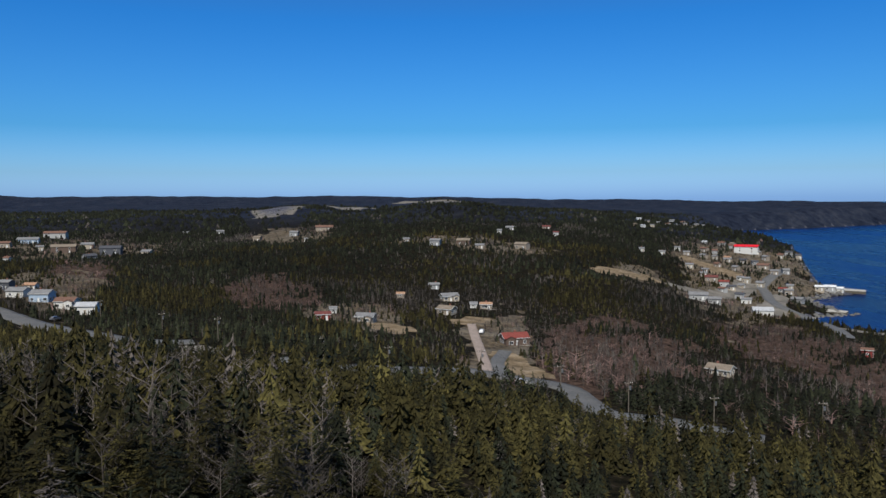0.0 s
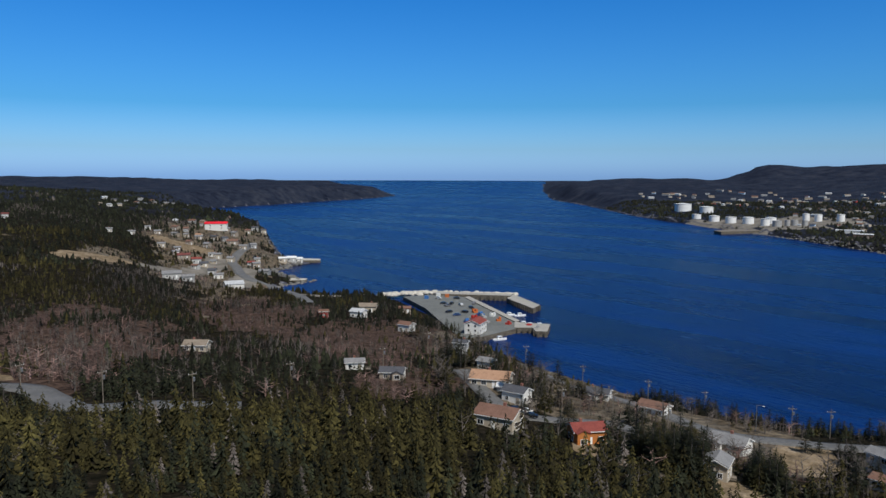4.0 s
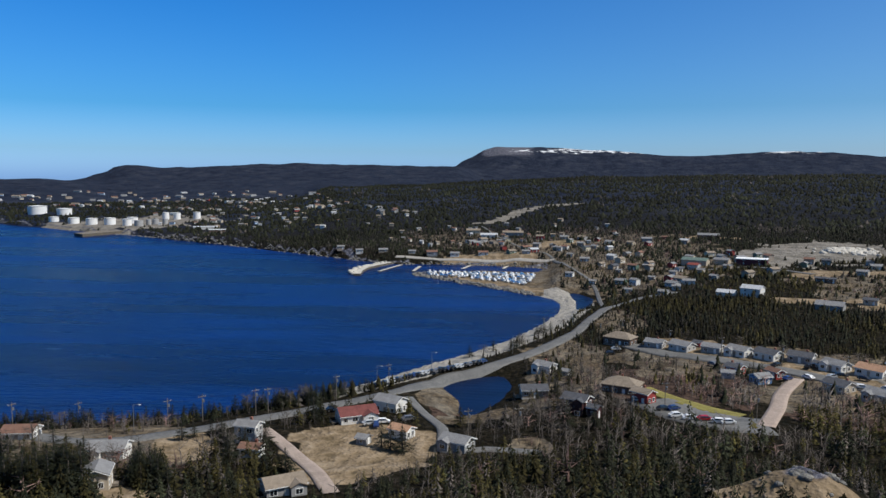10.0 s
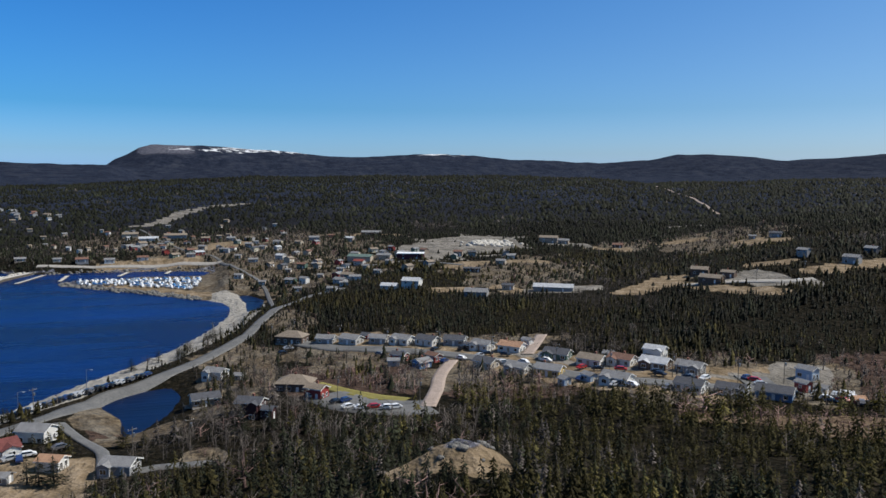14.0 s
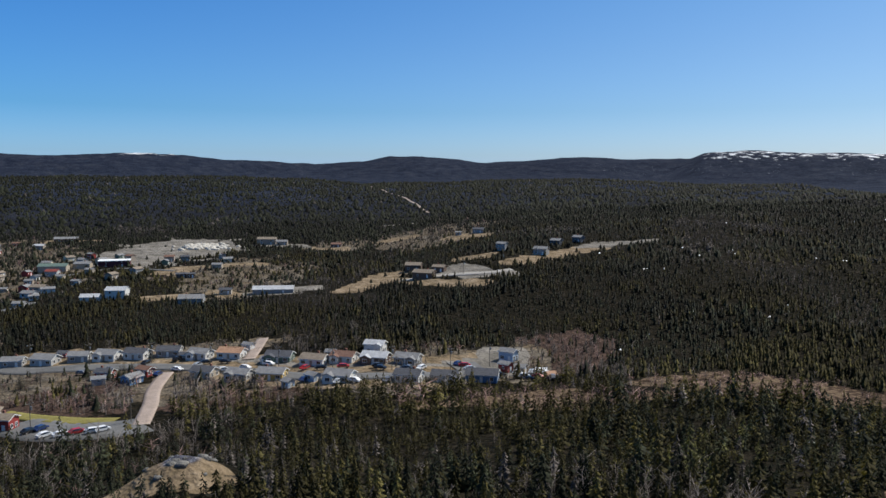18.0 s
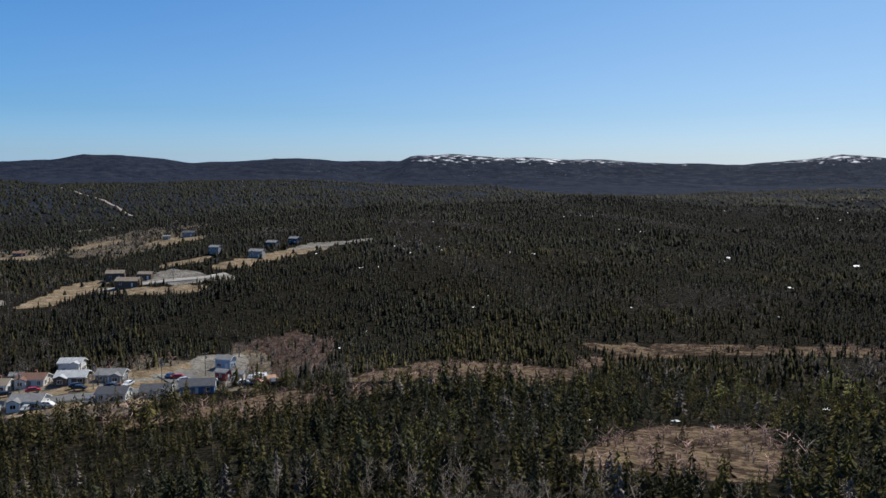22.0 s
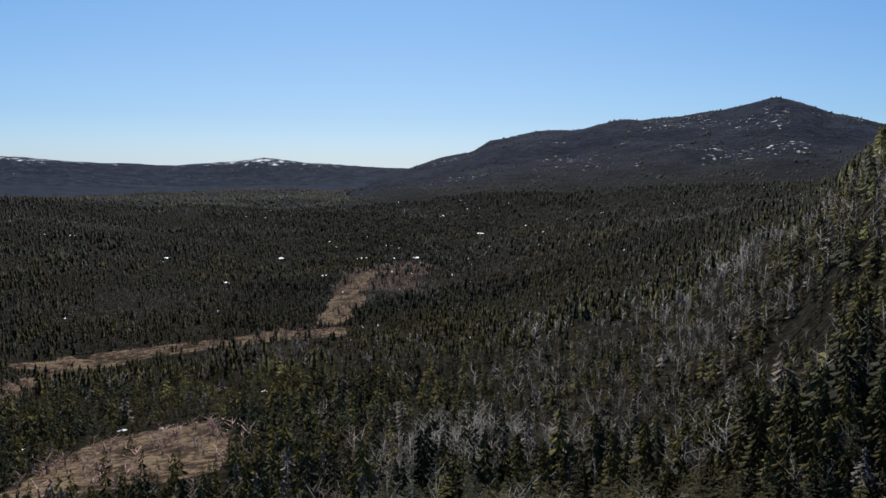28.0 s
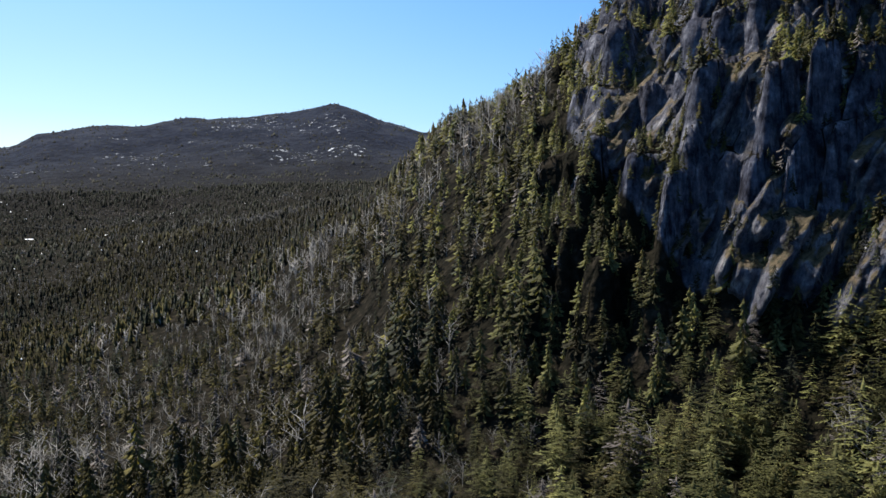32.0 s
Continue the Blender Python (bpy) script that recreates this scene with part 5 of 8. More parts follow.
def house(az, r, length, depth, storeys, turn, wall, roof, style="gable"):
    """A timber house: body, roof, windows, door, chimney."""
    global house_count
    house_count += 1
    g = random.Random(house_count)
    x, y = polar(az, r)
    if r > 560 and style == "gable" and length < 16:
        length, depth, storeys = length * 0.78, depth * 0.8, min(storeys, 1.5)
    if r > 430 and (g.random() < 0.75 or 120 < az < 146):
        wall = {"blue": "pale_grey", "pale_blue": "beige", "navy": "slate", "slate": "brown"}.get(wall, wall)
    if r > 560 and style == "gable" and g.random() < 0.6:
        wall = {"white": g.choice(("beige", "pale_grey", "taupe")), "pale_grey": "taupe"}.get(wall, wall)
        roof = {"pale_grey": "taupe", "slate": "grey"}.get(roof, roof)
    length, depth = max(length, 3.2), max(depth, 3.2)
    yaw = -az + turn
    c, s = math.cos(radians(yaw)), math.sin(radians(yaw))
    corners = [float(ground_z(x + c * a - s * b, y + s * a + c * b)) for a in (-length / 2, length / 2) for b in (-depth / 2, depth / 2)]
    zf, sink = max(min(corners) + 0.3, max(corners) - 0.6), 2.0
    if x * x + y * y > 600 ** 2:
        zf = max(zf, float(sea_level(r)) + 1.0)
    FOOTPRINTS.append((x, y, max(length, depth) * 0.55 + (1.2 if r < 450 and az > 38 else 0.0)))
    H = 2.45 * storeys + (0.2 if length > 5 else -0.2)
    lw, rw = COLOUR_WORDS.get(wall, wall), COLOUR_WORDS.get(roof, roof)
    small = length < 5
    size = "small" if small else "two-storey" if storeys >= 1.8 else "single-storey"
    if r > 1000 and style == "gable":
        # walls and roof join the distant town
        M = pose(x, y, zf, 0, 0, yaw)
        D, E, h = length / 2, depth / 2, H * 0.9
        top = h + E * 0.42
        q = [(a, b, c2) for a in (-D, D) for b, c2 in ((-E, -2.0), (E, -2.0), (E, h), (0, top), (-E, h))]
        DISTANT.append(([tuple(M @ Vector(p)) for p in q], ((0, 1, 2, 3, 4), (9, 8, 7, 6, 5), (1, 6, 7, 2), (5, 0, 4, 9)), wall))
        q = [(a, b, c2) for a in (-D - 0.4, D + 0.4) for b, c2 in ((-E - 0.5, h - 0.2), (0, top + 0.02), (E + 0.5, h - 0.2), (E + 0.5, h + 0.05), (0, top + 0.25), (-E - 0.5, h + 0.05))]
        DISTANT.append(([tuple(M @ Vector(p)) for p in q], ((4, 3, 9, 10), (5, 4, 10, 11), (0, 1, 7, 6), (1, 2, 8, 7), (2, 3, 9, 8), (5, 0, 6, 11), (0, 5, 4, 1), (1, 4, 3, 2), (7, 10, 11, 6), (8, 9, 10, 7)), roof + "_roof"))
        return None
    ob = thing("shed" if small else "house", x, y, zf, yaw, f"{size} {lw} clapboard {'shed' if small else 'house'} with a {rw} {'flat' if style == 'flat' else 'shingled'} roof", "shed" if small else "house", "sheds" if small else "houses of the town")
    L2, D2 = length / 2, depth / 2
    pitch = 0.42 if style != "hip" else 0.5
    rise = D2 * pitch
    far = r > 420
    if style == "flat":
        part("wall", box(-L2, L2, -D2, D2, -sink, H), WALLS[wall], ob)
        rb = bmesh.new()
        add_box(rb, -L2 - 0.3, L2 + 0.3, -D2 - 0.3, D2 + 0.3, H, H + 0.5)
        part("roof", rb, ROOFS[roof], ob)
    else:
        if style == "gable":
            out = [(-D2, -sink), (D2, -sink), (D2, H), (0, H + rise), (-D2, H)]
            bm = prism(out, -L2, L2)
            bmesh.ops.rotate(bm, cent=(0, 0, 0), matrix=Matrix.Rotation(radians(90), 3, "Z"), verts=bm.verts)
            part("wall", bm, WALLS[wall], ob)
            o, t = 0.45, 0.22
            dz = o * pitch
            out = [(-D2 - o, H - dz), (0, H + rise), (D2 + o, H - dz), (D2 + o, H - dz + t), (0, H + rise + t * 1.1), (-D2 - o, H - dz + t)]
            bm = prism(out, -L2 - 0.4, L2 + 0.4)
            bmesh.ops.rotate(bm, cent=(0, 0, 0), matrix=Matrix.Rotation(radians(90), 3, "Z"), verts=bm.verts)
            part("roof", bm, ROOFS[roof], ob)
            if not far:
                for q in (-1, 1):
                    part("fascia", box(-L2 - 0.42, L2 + 0.42, q * (D2 + o) - 0.05, q * (D2 + o) + 0.05, H - dz - 0.06, H - dz + 0.12), TRIM, ob, "white eaves board")
        else:
            part("wall", box(-L2, L2, -D2, D2, -sink, H), WALLS[wall], ob)
            bm = bmesh.new()
            o = 0.5
            base = [bm.verts.new(q) for q in ((-L2 - o, -D2 - o, H), (L2 + o, -D2 - o, H), (L2 + o, D2 + o, H), (-L2 - o, D2 + o, H))]
            ra, rb2 = bm.verts.new((-L2 + D2, 0, H + rise * 1.15)), bm.verts.new((L2 - D2, 0, H + rise * 1.15))
            bm.faces.new(base[::-1])
            for q in ((base[0], base[1], rb2, ra), (base[1], base[2], rb2), (base[2], base[3], ra, rb2), (base[3], base[0], ra)):
                bm.faces.new(q)
            part("roof", bm, ROOFS[roof], ob)
    if r > 900:
        if style != "flat":
            part("door", box(-0.5, 0.5, -D2 - 0.08, -D2 + 0.02, -0.1, 2.05), TRIM, ob)
        return ob
    rows = max(1, int(round(storeys - 0.25)))
    if not far and not small:
        part("foundation", box(-L2 - 0.04, L2 + 0.04, -D2 - 0.04, D2 + 0.04, -sink, -0.02), CONCRETE, ob, "grey concrete foundation")
        if style == "gable":
            for e in (-1, 1):
                bm = bmesh.new()
                for q in (-1, 1):
                    o = 0.5
                    vs = [bm.verts.new((e * (L2 + 0.42 + dx), q * yy, zz)) for dx in (-0.03, 0.03) for yy, zz in ((0, H + rise + 0.06), (D2 + o, H - o * pitch + 0.02), (D2 + o, H - o * pitch - 0.2), (0, H + rise - 0.18))]
                    for k in ((0, 1, 2, 3), (7, 6, 5, 4), (0, 4, 5, 1), (2, 6, 7, 3), (1, 5, 6, 2)):
                        bm.faces.new([vs[i] for i in k])
                part("bargeboard", bm, TRIM, ob, "white gable board")
            add_window(ob, 0, -D2 - 0.03, 1.4, 0, 1.6, 1.2) if length < 6 else None
        if length > 7.5 and style == "gable" and g.random() < 0.5:
            # a wing with its own gable
            wx, ww, wd = g.choice((-0.27, 0.27)) * length, 0.2 * length, 1.5
            wr2 = ww * pitch
            part("wing", prism([(wx - ww, -sink), (wx + ww, -sink), (wx + ww, H - 0.1), (wx, H - 0.1 + wr2), (wx - ww, H - 0.1)], -D2 - wd, -D2 + 0.5), WALLS[wall], ob)
            e2 = ww + 0.3
            part("wing_roof", prism([(wx - e2, H - 0.1 - 0.3 * pitch), (wx, H - 0.06 + wr2), (wx + e2, H - 0.1 - 0.3 * pitch), (wx + e2, H + 0.08 - 0.3 * pitch), (wx, H + 0.14 + wr2), (wx - e2, H + 0.08 - 0.3 * pitch)], -D2 - wd - 0.3, -D2 + ww), ROOFS[roof], ob)
            add_window(ob, wx, -D2 - wd - 0.03, 1.4, 0, 1.6, 1.2)
        if g.random() < 0.6:
            # a raised deck with a railing
            e = g.choice((-1, 1))
            bm = bmesh.new()
            x0, x1 = sorted((e * (L2 + 0.06), e * (L2 + 2.4)))
            add_box(bm, x0, x1, -D2 * 0.8, D2 * 0.5, -0.25, -0.1)
            for px in (x0 + 0.08, x1 - 0.08):
                for k in range(4):
                    py = -D2 * 0.8 + 0.08 + (D2 * 1.3 - 0.16) * k / 3
                    add_box(bm, px - 0.06, px + 0.06, py - 0.06, py + 0.06, -sink, 0.85)
            xo = x1 if e > 0 else x0
            add_box(bm, xo - 0.05, xo + 0.05, -D2 * 0.8, D2 * 0.5, 0.8, 0.9)
            add_box(bm, xo - 0.03, xo + 0.03, -D2 * 0.8, D2 * 0.5, 0.35, 0.42)
            add_box(bm, x0, x1, -D2 * 0.8 - 0.05, -D2 * 0.8 + 0.05, 0.8, 0.9)
            part("deck", bm, TIMBER, ob, "weathered wooden deck with a railing")
    if small:
        add_window(ob, 0, -D2 - 0.03, min(1.4, H - 0.9), 0, 0.8, 0.8)
        part("door", box(L2 + 0.01, L2 + 0.07, -0.5, 0.5, -0.3, min(1.9, H - 0.1)), TRIM, ob, "plain white door")
        return ob
    for k in range(rows):
        z = 1.4 + 2.45 * k
        if z + 0.7 > H:
            break
        n = 2 if far else max(2, int(length / 2.8))
        for q in range(n):
            px = -L2 + length * (q + 0.5) / n
            if k == 0 and q == n // 2:
                continue
            add_window(ob, px, -D2 - 0.03, z, 0, 1.6 if g.random() < 0.4 else 1.1, 1.2)
            if not far:
                add_window(ob, px, D2 + 0.03, z, 180, 1.1, 1.2)
        if not far:
            for e in (-1, 1):
                for q in (-0.22, 0.22):
                    add_window(ob, e * (L2 + 0.03), q * depth, z, 90 * e, 1.0, 1.2)
    n = 2 if far else max(2, int(length / 2.8))
    dx = -L2 + length * (n // 2 + 0.5) / n
    part("door", box(dx - 0.5, dx + 0.5, -D2 - 0.08, -D2 + 0.02, -0.1, 2.05), TRIM if wall != "white" else WALLS["taupe"], ob, "panelled front door")
    if not far:
        part("step", box(dx - 0.9, dx + 0.9, -D2 - 1.4, -D2 - 0.09, -1.6, -0.12), TIMBER, ob, "weathered wooden doorstep")
    if g.random() < 0.55 and style != "flat":
        px = g.uniform(-0.3, 0.3) * length
        part("chimney", box(px - 0.35, px + 0.35, 0.3, 1.0, H, H + rise + 0.9), BRICK, ob, "brick chimney")
    return ob


house(49.58, 197, 8.5, 6.1, 1.4, 20, "orange", "red")
house(54.49, 246, 8.7, 6.3, 1.0, -25, "white", "brown")
house(50.41, 264, 8.0, 5.5, 1.0, -15, "white", "slate")
house(59.79, 214, 9.8, 7.0, 1.0, -20, "white", "grey")
house(59.02, 187, 6.7, 5.6, 1.5, 80, "beige", "grey")
house(69.45, 219, 6.4, 4.7, 2.0, -30, "pale_grey", "grey")
house(69.65, 206, 5.6, 4.1, 1.0, -25, "white", "brown")
house(71.88, 173, 9.1, 6.3, 1.0, 15, "grey", "taupe")
house(77.50, 235, 11.7, 8.0, 1.0, 15, "white", "red_brown")
house(80.12, 246, 8.8, 6.6, 1.5, -35, "white", "grey")
house(80.97, 216, 6.2, 4.6, 1.0, -35, "white", "tan")
house(78.03, 212, 3.0, 3.2, 0.8, -30, "grey", "grey")
house(85.25, 204, 8.0, 5.9, 1.0, -30, "grey", "grey")
house(91.97, 304, 7.8, 5.8, 1.3, -35, "white", "grey")
house(91.12, 269, 9.4, 6.2, 1.0, 10, "taupe", "slate")
house(94.39, 238, 7.9, 5.7, 2.0, -25, "maroon", "slate")
house(95.68, 233, 3.0, 3.2, 1.3, -25, "maroon", "slate")
house(97.71, 269, 12.5, 8.5, 1.2, -15, "brown", "taupe", "hip")
house(99.23, 254, 6.6, 4.9, 1.4, -35, "red", "taupe")
house(93.57, 298, 3.0, 3.2, 0.8, -30, "white", "grey")
house(97.51, 359, 13.3, 8.5, 1.3, -25, "brown", "taupe", "hip")
house(100.01, 350, 8.1, 5.7, 1.0, -20, "grey", "grey")
house(101.92, 345, 9.2, 6.9, 1.0, -35, "pale_grey", "grey")
house(104.00, 341, 7.9, 5.6, 1.0, -20, "grey", "grey")
house(105.82, 337, 9.0, 6.7, 1.0, -35, "white", "grey")
house(107.72, 333, 9.3, 6.9, 1.0, -35, "white", "slate")
house(109.83, 331, 9.2, 6.3, 1.0, -15, "grey", "slate")
house(111.96, 320, 8.5, 6.4, 1.0, -35, "white", "grey")
house(114.16, 315, 9.8, 7.1, 1.0, -25, "white", "tan")
house(115.35, 324, 4.3, 3.2, 1.0, -40, "white", "grey")
house(105.57, 307, 6.0, 4.5, 1.0, -30, "red", "slate")
house(108.17, 303, 5.6, 4.2, 1.0, -45, "red", "brown")
house(107.26, 293, 6.1, 4.6, 1.0, 40, "blue", "grey")
house(105.09, 298, 4.6, 3.2, 1.0, 0, "pale_grey", "grey")
house(112.20, 289, 8.4, 6.3, 1.0, -35, "beige", "slate")
house(114.66, 279, 8.2, 6.1, 1.0, -30, "pale_grey", "grey")
house(117.02, 272, 9.4, 6.7, 1.0, -20, "yellow", "grey")
house(118.15, 257, 3.0, 3.2, 1.0, -45, "pale_blue", "grey")
house(120.00, 261, 4.5, 3.4, 1.0, -45, "pale_blue", "grey")
house(122.06, 256, 9.3, 6.8, 1.0, -25, "white", "grey")
house(117.61, 298, 9.9, 7.0, 1.0, -20, "green", "slate")
house(120.16, 286, 9.3, 6.8, 1.0, -25, "white", "taupe")
house(122.40, 286, 8.9, 6.5, 1.0, -25, "white", "brown")
house(124.79, 280, 9.7, 6.9, 1.0, -20, "brown", "pale_grey")
house(127.24, 278, 8.9, 6.3, 1.0, -20, "grey", "grey")
house(127.30, 249, 8.7, 6.2, 1.0, -20, "white", "slate")
house(130.13, 251, 8.9, 6.0, 1.0, -12, "white", "slate")
house(132.96, 256, 10.8, 7.0, 1.0, -8, "blue", "slate")
house(124.76, 296, 7.6, 5.6, 1.5, -20, "white", "pale_grey")
house(134.95, 289, 6.0, 4.5, 1.4, -30, "pale_blue", "grey")
house(134.74, 274, 4.4, 3.3, 1.2, -35, "red", "grey")
house(137.44, 269, 3.4, 3.2, 0.7, 0, "white", "white")
house(138.1, 262, 3.2, 3.2, 0.7, 30, "taupe", "tan")
house(135.9, 274, 3.6, 3.2, 0.8, -20, "beige", "grey")
house(116.6, 297, 3.4, 3.2, 0.8, -30, "white", "grey")
house(110.9, 322, 3.6, 3.2, 0.8, -30, "brown", "slate")
house(121.4, 297, 3.6, 3.2, 0.8, -20, "green", "grey")
house(103.0, 352, 3.6, 3.2, 0.8, -30, "red", "slate")
house(106.55, 489, 11.7, 8.3, 2.0, -20, "white", "pale_grey")
house(104.83, 491, 10.3, 7.0, 1.0, -15, "white", "pale_grey")
house(102.67, 644, 20.4, 8.5, 1.6, -20, "pale_blue", "green")
house(104.47, 646, 15.3, 8.5, 1.6, -20, "white", "slate")
house(102.59, 621, 10.7, 7.8, 1.4, -25, "white", "red")
house(96.78, 690, 9.9, 7.4, 2.0, -35, "blue", "pale_grey")
house(98.47, 547, 5.9, 4.4, 1.5, -40, "white", "grey")
house(103.52, 853, 21.7, 8.5, 1.2, -10, "brown", "slate")
house(113.31, 586, 9.2, 6.3, 1.2, -15, "pale_blue", "grey")
house(110.80, 549, 6.6, 3.9, 1.0, 0, "brown", "slate")
house(111.43, 547, 5.7, 3.4, 1.0, 0, "brown", "slate")
house(111.46, 456, 13.7, 8.5, 1.0, -10, "grey", "grey")
house(113.85, 477, 7.1, 4.7, 1.0, -10, "pale_blue", "slate")
house(116.88, 747, 17.7, 8.5, 2.0, -10, "blue", "pale_grey")
house(117.97, 736, 12.9, 8.5, 1.2, -10, "blue", "slate")
house(127.73, 512, 10.5, 7.5, 1.4, -10, "brown", "taupe")
house(128.54, 478, 13.0, 8.0, 1.2, -20, "brown", "taupe")
house(129.68, 493, 8.1, 5.7, 1.2, -20, "brown", "taupe")
house(97.96, 522, 5.5, 3.3, 1.0, 0, "white", "grey")
house(99.67, 571, 5.8, 4.1, 1.0, -20, "white", "grey")
house(101.17, 586, 6.7, 4.7, 1.0, -20, "pale_grey", "grey")
house(102.25, 544, 8.1, 4.9, 1.0, 0, "white", "grey")
house(100.53, 502, 6.4, 4.5, 1.0, -20, "grey", "grey")
house(99.25, 634, 6.1, 4.5, 1.0, -30, "white", "grey")
house(103.97, 562, 6.8, 5.0, 1.0, -30, "grey", "grey")
house(101.39, 521, 5.5, 3.3, 1.0, 0, "white", "grey")
house(93.73, 588, 7.4, 5.3, 1.0, -20, "white", "grey")
house(95.41, 561, 7.1, 5.0, 1.0, -20, "taupe", "grey")
house(97.33, 610, 5.4, 3.8, 1.0, -20, "white", "grey")
house(86.47, 922, 16.5, 8.5, 1.5, 0, "white", "pale_grey")
house(87.65, 885, 19.7, 8.5, 1.2, 0, "white", "pale_grey")
house(89.46, 896, 24.0, 8.5, 1.6, 0, "grey", "pale_grey")
house(91.28, 790, 9.5, 7.1, 1.4, -30, "white", "grey")
house(90.45, 733, 9.8, 5.9, 1.0, 0, "grey", "grey")
house(88.44, 825, 7.4, 4.4, 1.0, 0, "white", "grey")
house(92.92, 753, 6.7, 4.7, 1.4, -20, "white", "grey")
house(93.75, 709, 7.2, 5.1, 1.0, -20, "white", "grey")
house(94.79, 672, 10.0, 6.0, 1.0, 0, "grey", "grey")
house(87.22, 737, 12.1, 7.2, 1.0, 0, "white", "brown")
house(85.07, 739, 11.0, 6.6, 1.0, 0, "white", "grey")
house(83.34, 744, 13.3, 8.0, 1.0, 0, "grey", "brown")
house(81.84, 751, 9.0, 5.4, 1.0, 0, "white", "grey")
house(79.65, 769, 11.5, 6.9, 1.0, 0, "taupe", "grey")
house(77.86, 780, 9.3, 5.6, 1.0, 0, "white", "grey")
house(76.48, 797, 9.5, 5.7, 1.0, 0, "taupe", "grey")
house(95.02, 821, 7.3, 4.4, 1.0, 0, "white", "grey")
house(99.25, 827, 13.5, 8.1, 1.3, 0, "grey", "slate")
house(100.53, 842, 8.8, 5.3, 1.0, 0, "red", "brown")
house(106.45, 646, 23.0, 14.0, 1.8, -4, "dark_red", "white", "flat")
house(117.26, 468, 24.0, 8.0, 1.0, -5, "grey", "pale_grey")
house(138.51, 568, 10.2, 7.6, 2.0, -30, "navy", "slate")
house(140.12, 583, 9.7, 7.3, 2.2, -35, "navy", "slate")
house(137.36, 525, 9.2, 6.6, 1.6, -20, "grey", "grey")
house(134.44, 546, 7.2, 5.4, 1.8, -30, "grey", "grey")
house(132.64, 682, 12.0, 7.9, 1.2, -10, "grey", "slate")
house(131.15, 687, 7.2, 4.3, 1.0, 0, "white", "grey")
house(121.94, 705, 11.4, 7.5, 1.0, -10, "brown", "brown")
house(5.99, 639, 14.8, 8.5, 1.6, -30, "white", "pale_grey")
house(1.60, 612, 13.2, 8.5, 1.3, -10, "brown", "taupe")
house(-0.53, 596, 10.1, 6.9, 1.5, -15, "grey", "grey")
house(-2.75, 635, 6.6, 4.0, 1.2, 0, "white", "grey")
house(2.80, 600, 8.9, 5.3, 1.0, 0, "white", "grey")
house(5.14, 804, 13.0, 8.5, 1.0, -10, "white", "slate")
house(4.29, 717, 5.3, 3.2, 1.8, 0, "white", "slate")
house(8.51, 768, 6.9, 4.1, 2.0, 0, "white", "red_brown")
house(7.79, 830, 11.1, 6.7, 1.0, 0, "taupe", "red_brown")
house(-13.72, 810, 9.7, 7.2, 1.8, -30, "white", "taupe")
house(-11.06, 818, 11.3, 8.0, 1.6, -20, "grey", "slate")
house(-8.86, 849, 18.9, 8.5, 1.4, 0, "taupe", "brown")
house(-16.38, 901, 12.0, 7.2, 1.2, 0, "grey", "grey")
house(-10.21, 715, 4.3, 3.2, 1.6, 0, "white", "grey")
house(-18.71, 934, 8.3, 5.0, 1.0, 0, "white", "grey")
house(5.44, 312, 10.4, 7.3, 1.2, 18, "brown", "red")
house(-5.80, 344, 8.3, 5.9, 1.0, -20, "taupe", "grey")
house(-9.02, 342, 6.7, 4.0, 1.0, 0, "red", "red_brown")
house(-8.25, 361, 3.0, 3.2, 1.0, 0, "white", "grey")
house(0.33, 375, 8.2, 6.1, 1.0, -30, "taupe", "taupe")
house(-0.64, 449, 6.0, 4.2, 1.0, 0, "grey", "grey")
house(0.51, 410, 8.8, 6.2, 1.0, 20, "beige", "grey")
house(3.30, 393, 5.9, 3.5, 1.0, 0, "taupe", "tan")
house(2.36, 393, 3.5, 3.2, 1.0, 0, "white", "grey")
house(-3.18, 413, 4.3, 3.2, 1.0, 0, "taupe", "tan")
house(20.34, 300, 8.8, 6.3, 1.0, -20, "beige", "taupe")
house(-29.98, 465, 6.1, 4.6, 1.6, -40, "navy", "grey")
house(-29.31, 439, 9.4, 7.0, 1.2, -35, "white", "grey")
house(-28.57, 460, 6.1, 4.5, 1.0, -30, "white", "tan")
house(-27.93, 419, 9.6, 7.1, 1.6, -30, "pale_blue", "grey")
house(-26.46, 396, 9.2, 6.7, 1.3, -25, "white", "brown")
house(-25.22, 373, 8.5, 6.0, 1.5, -20, "white", "pale_grey")
house(-26.56, 724, 19.2, 8.5, 2.0, -10, "brown", "taupe")
house(-25.10, 739, 13.0, 8.5, 1.6, -10, "pale_blue", "slate")
house(-25.01, 671, 12.3, 8.5, 1.4, 30, "grey", "slate")
house(-23.65, 702, 17.1, 8.5, 2.2, -15, "navy", "slate")
house(-21.32, 674, 10.5, 7.8, 2.0, -30, "white", "slate")
house(-28.67, 791, 17.6, 8.5, 1.4, -10, "pale_blue", "slate")
house(-29.98, 764, 10.6, 7.5, 1.6, -20, "taupe", "brown")
house(-27.04, 865, 21.5, 8.5, 1.8, -20, "white", "brown")
house(-29.90, 680, 6.5, 4.9, 1.8, -40, "white", "brown")
house(-28.01, 740, 7.7, 4.6, 1.4, 0, "white", "grey")
house(14.74, 737, 6.6, 4.0, 1.2, 0, "white", "grey")
house(17.22, 788, 7.0, 4.2, 1.6, 0, "white", "grey")
house(18.08, 698, 8.3, 5.0, 1.2, 0, "white", "grey")
house(20.64, 778, 7.5, 5.6, 1.8, -30, "cream", "tan")
house(22.97, 762, 13.5, 8.5, 1.2, -10, "taupe", "brown")
house(23.69, 740, 8.8, 5.3, 1.4, 0, "white", "slate")
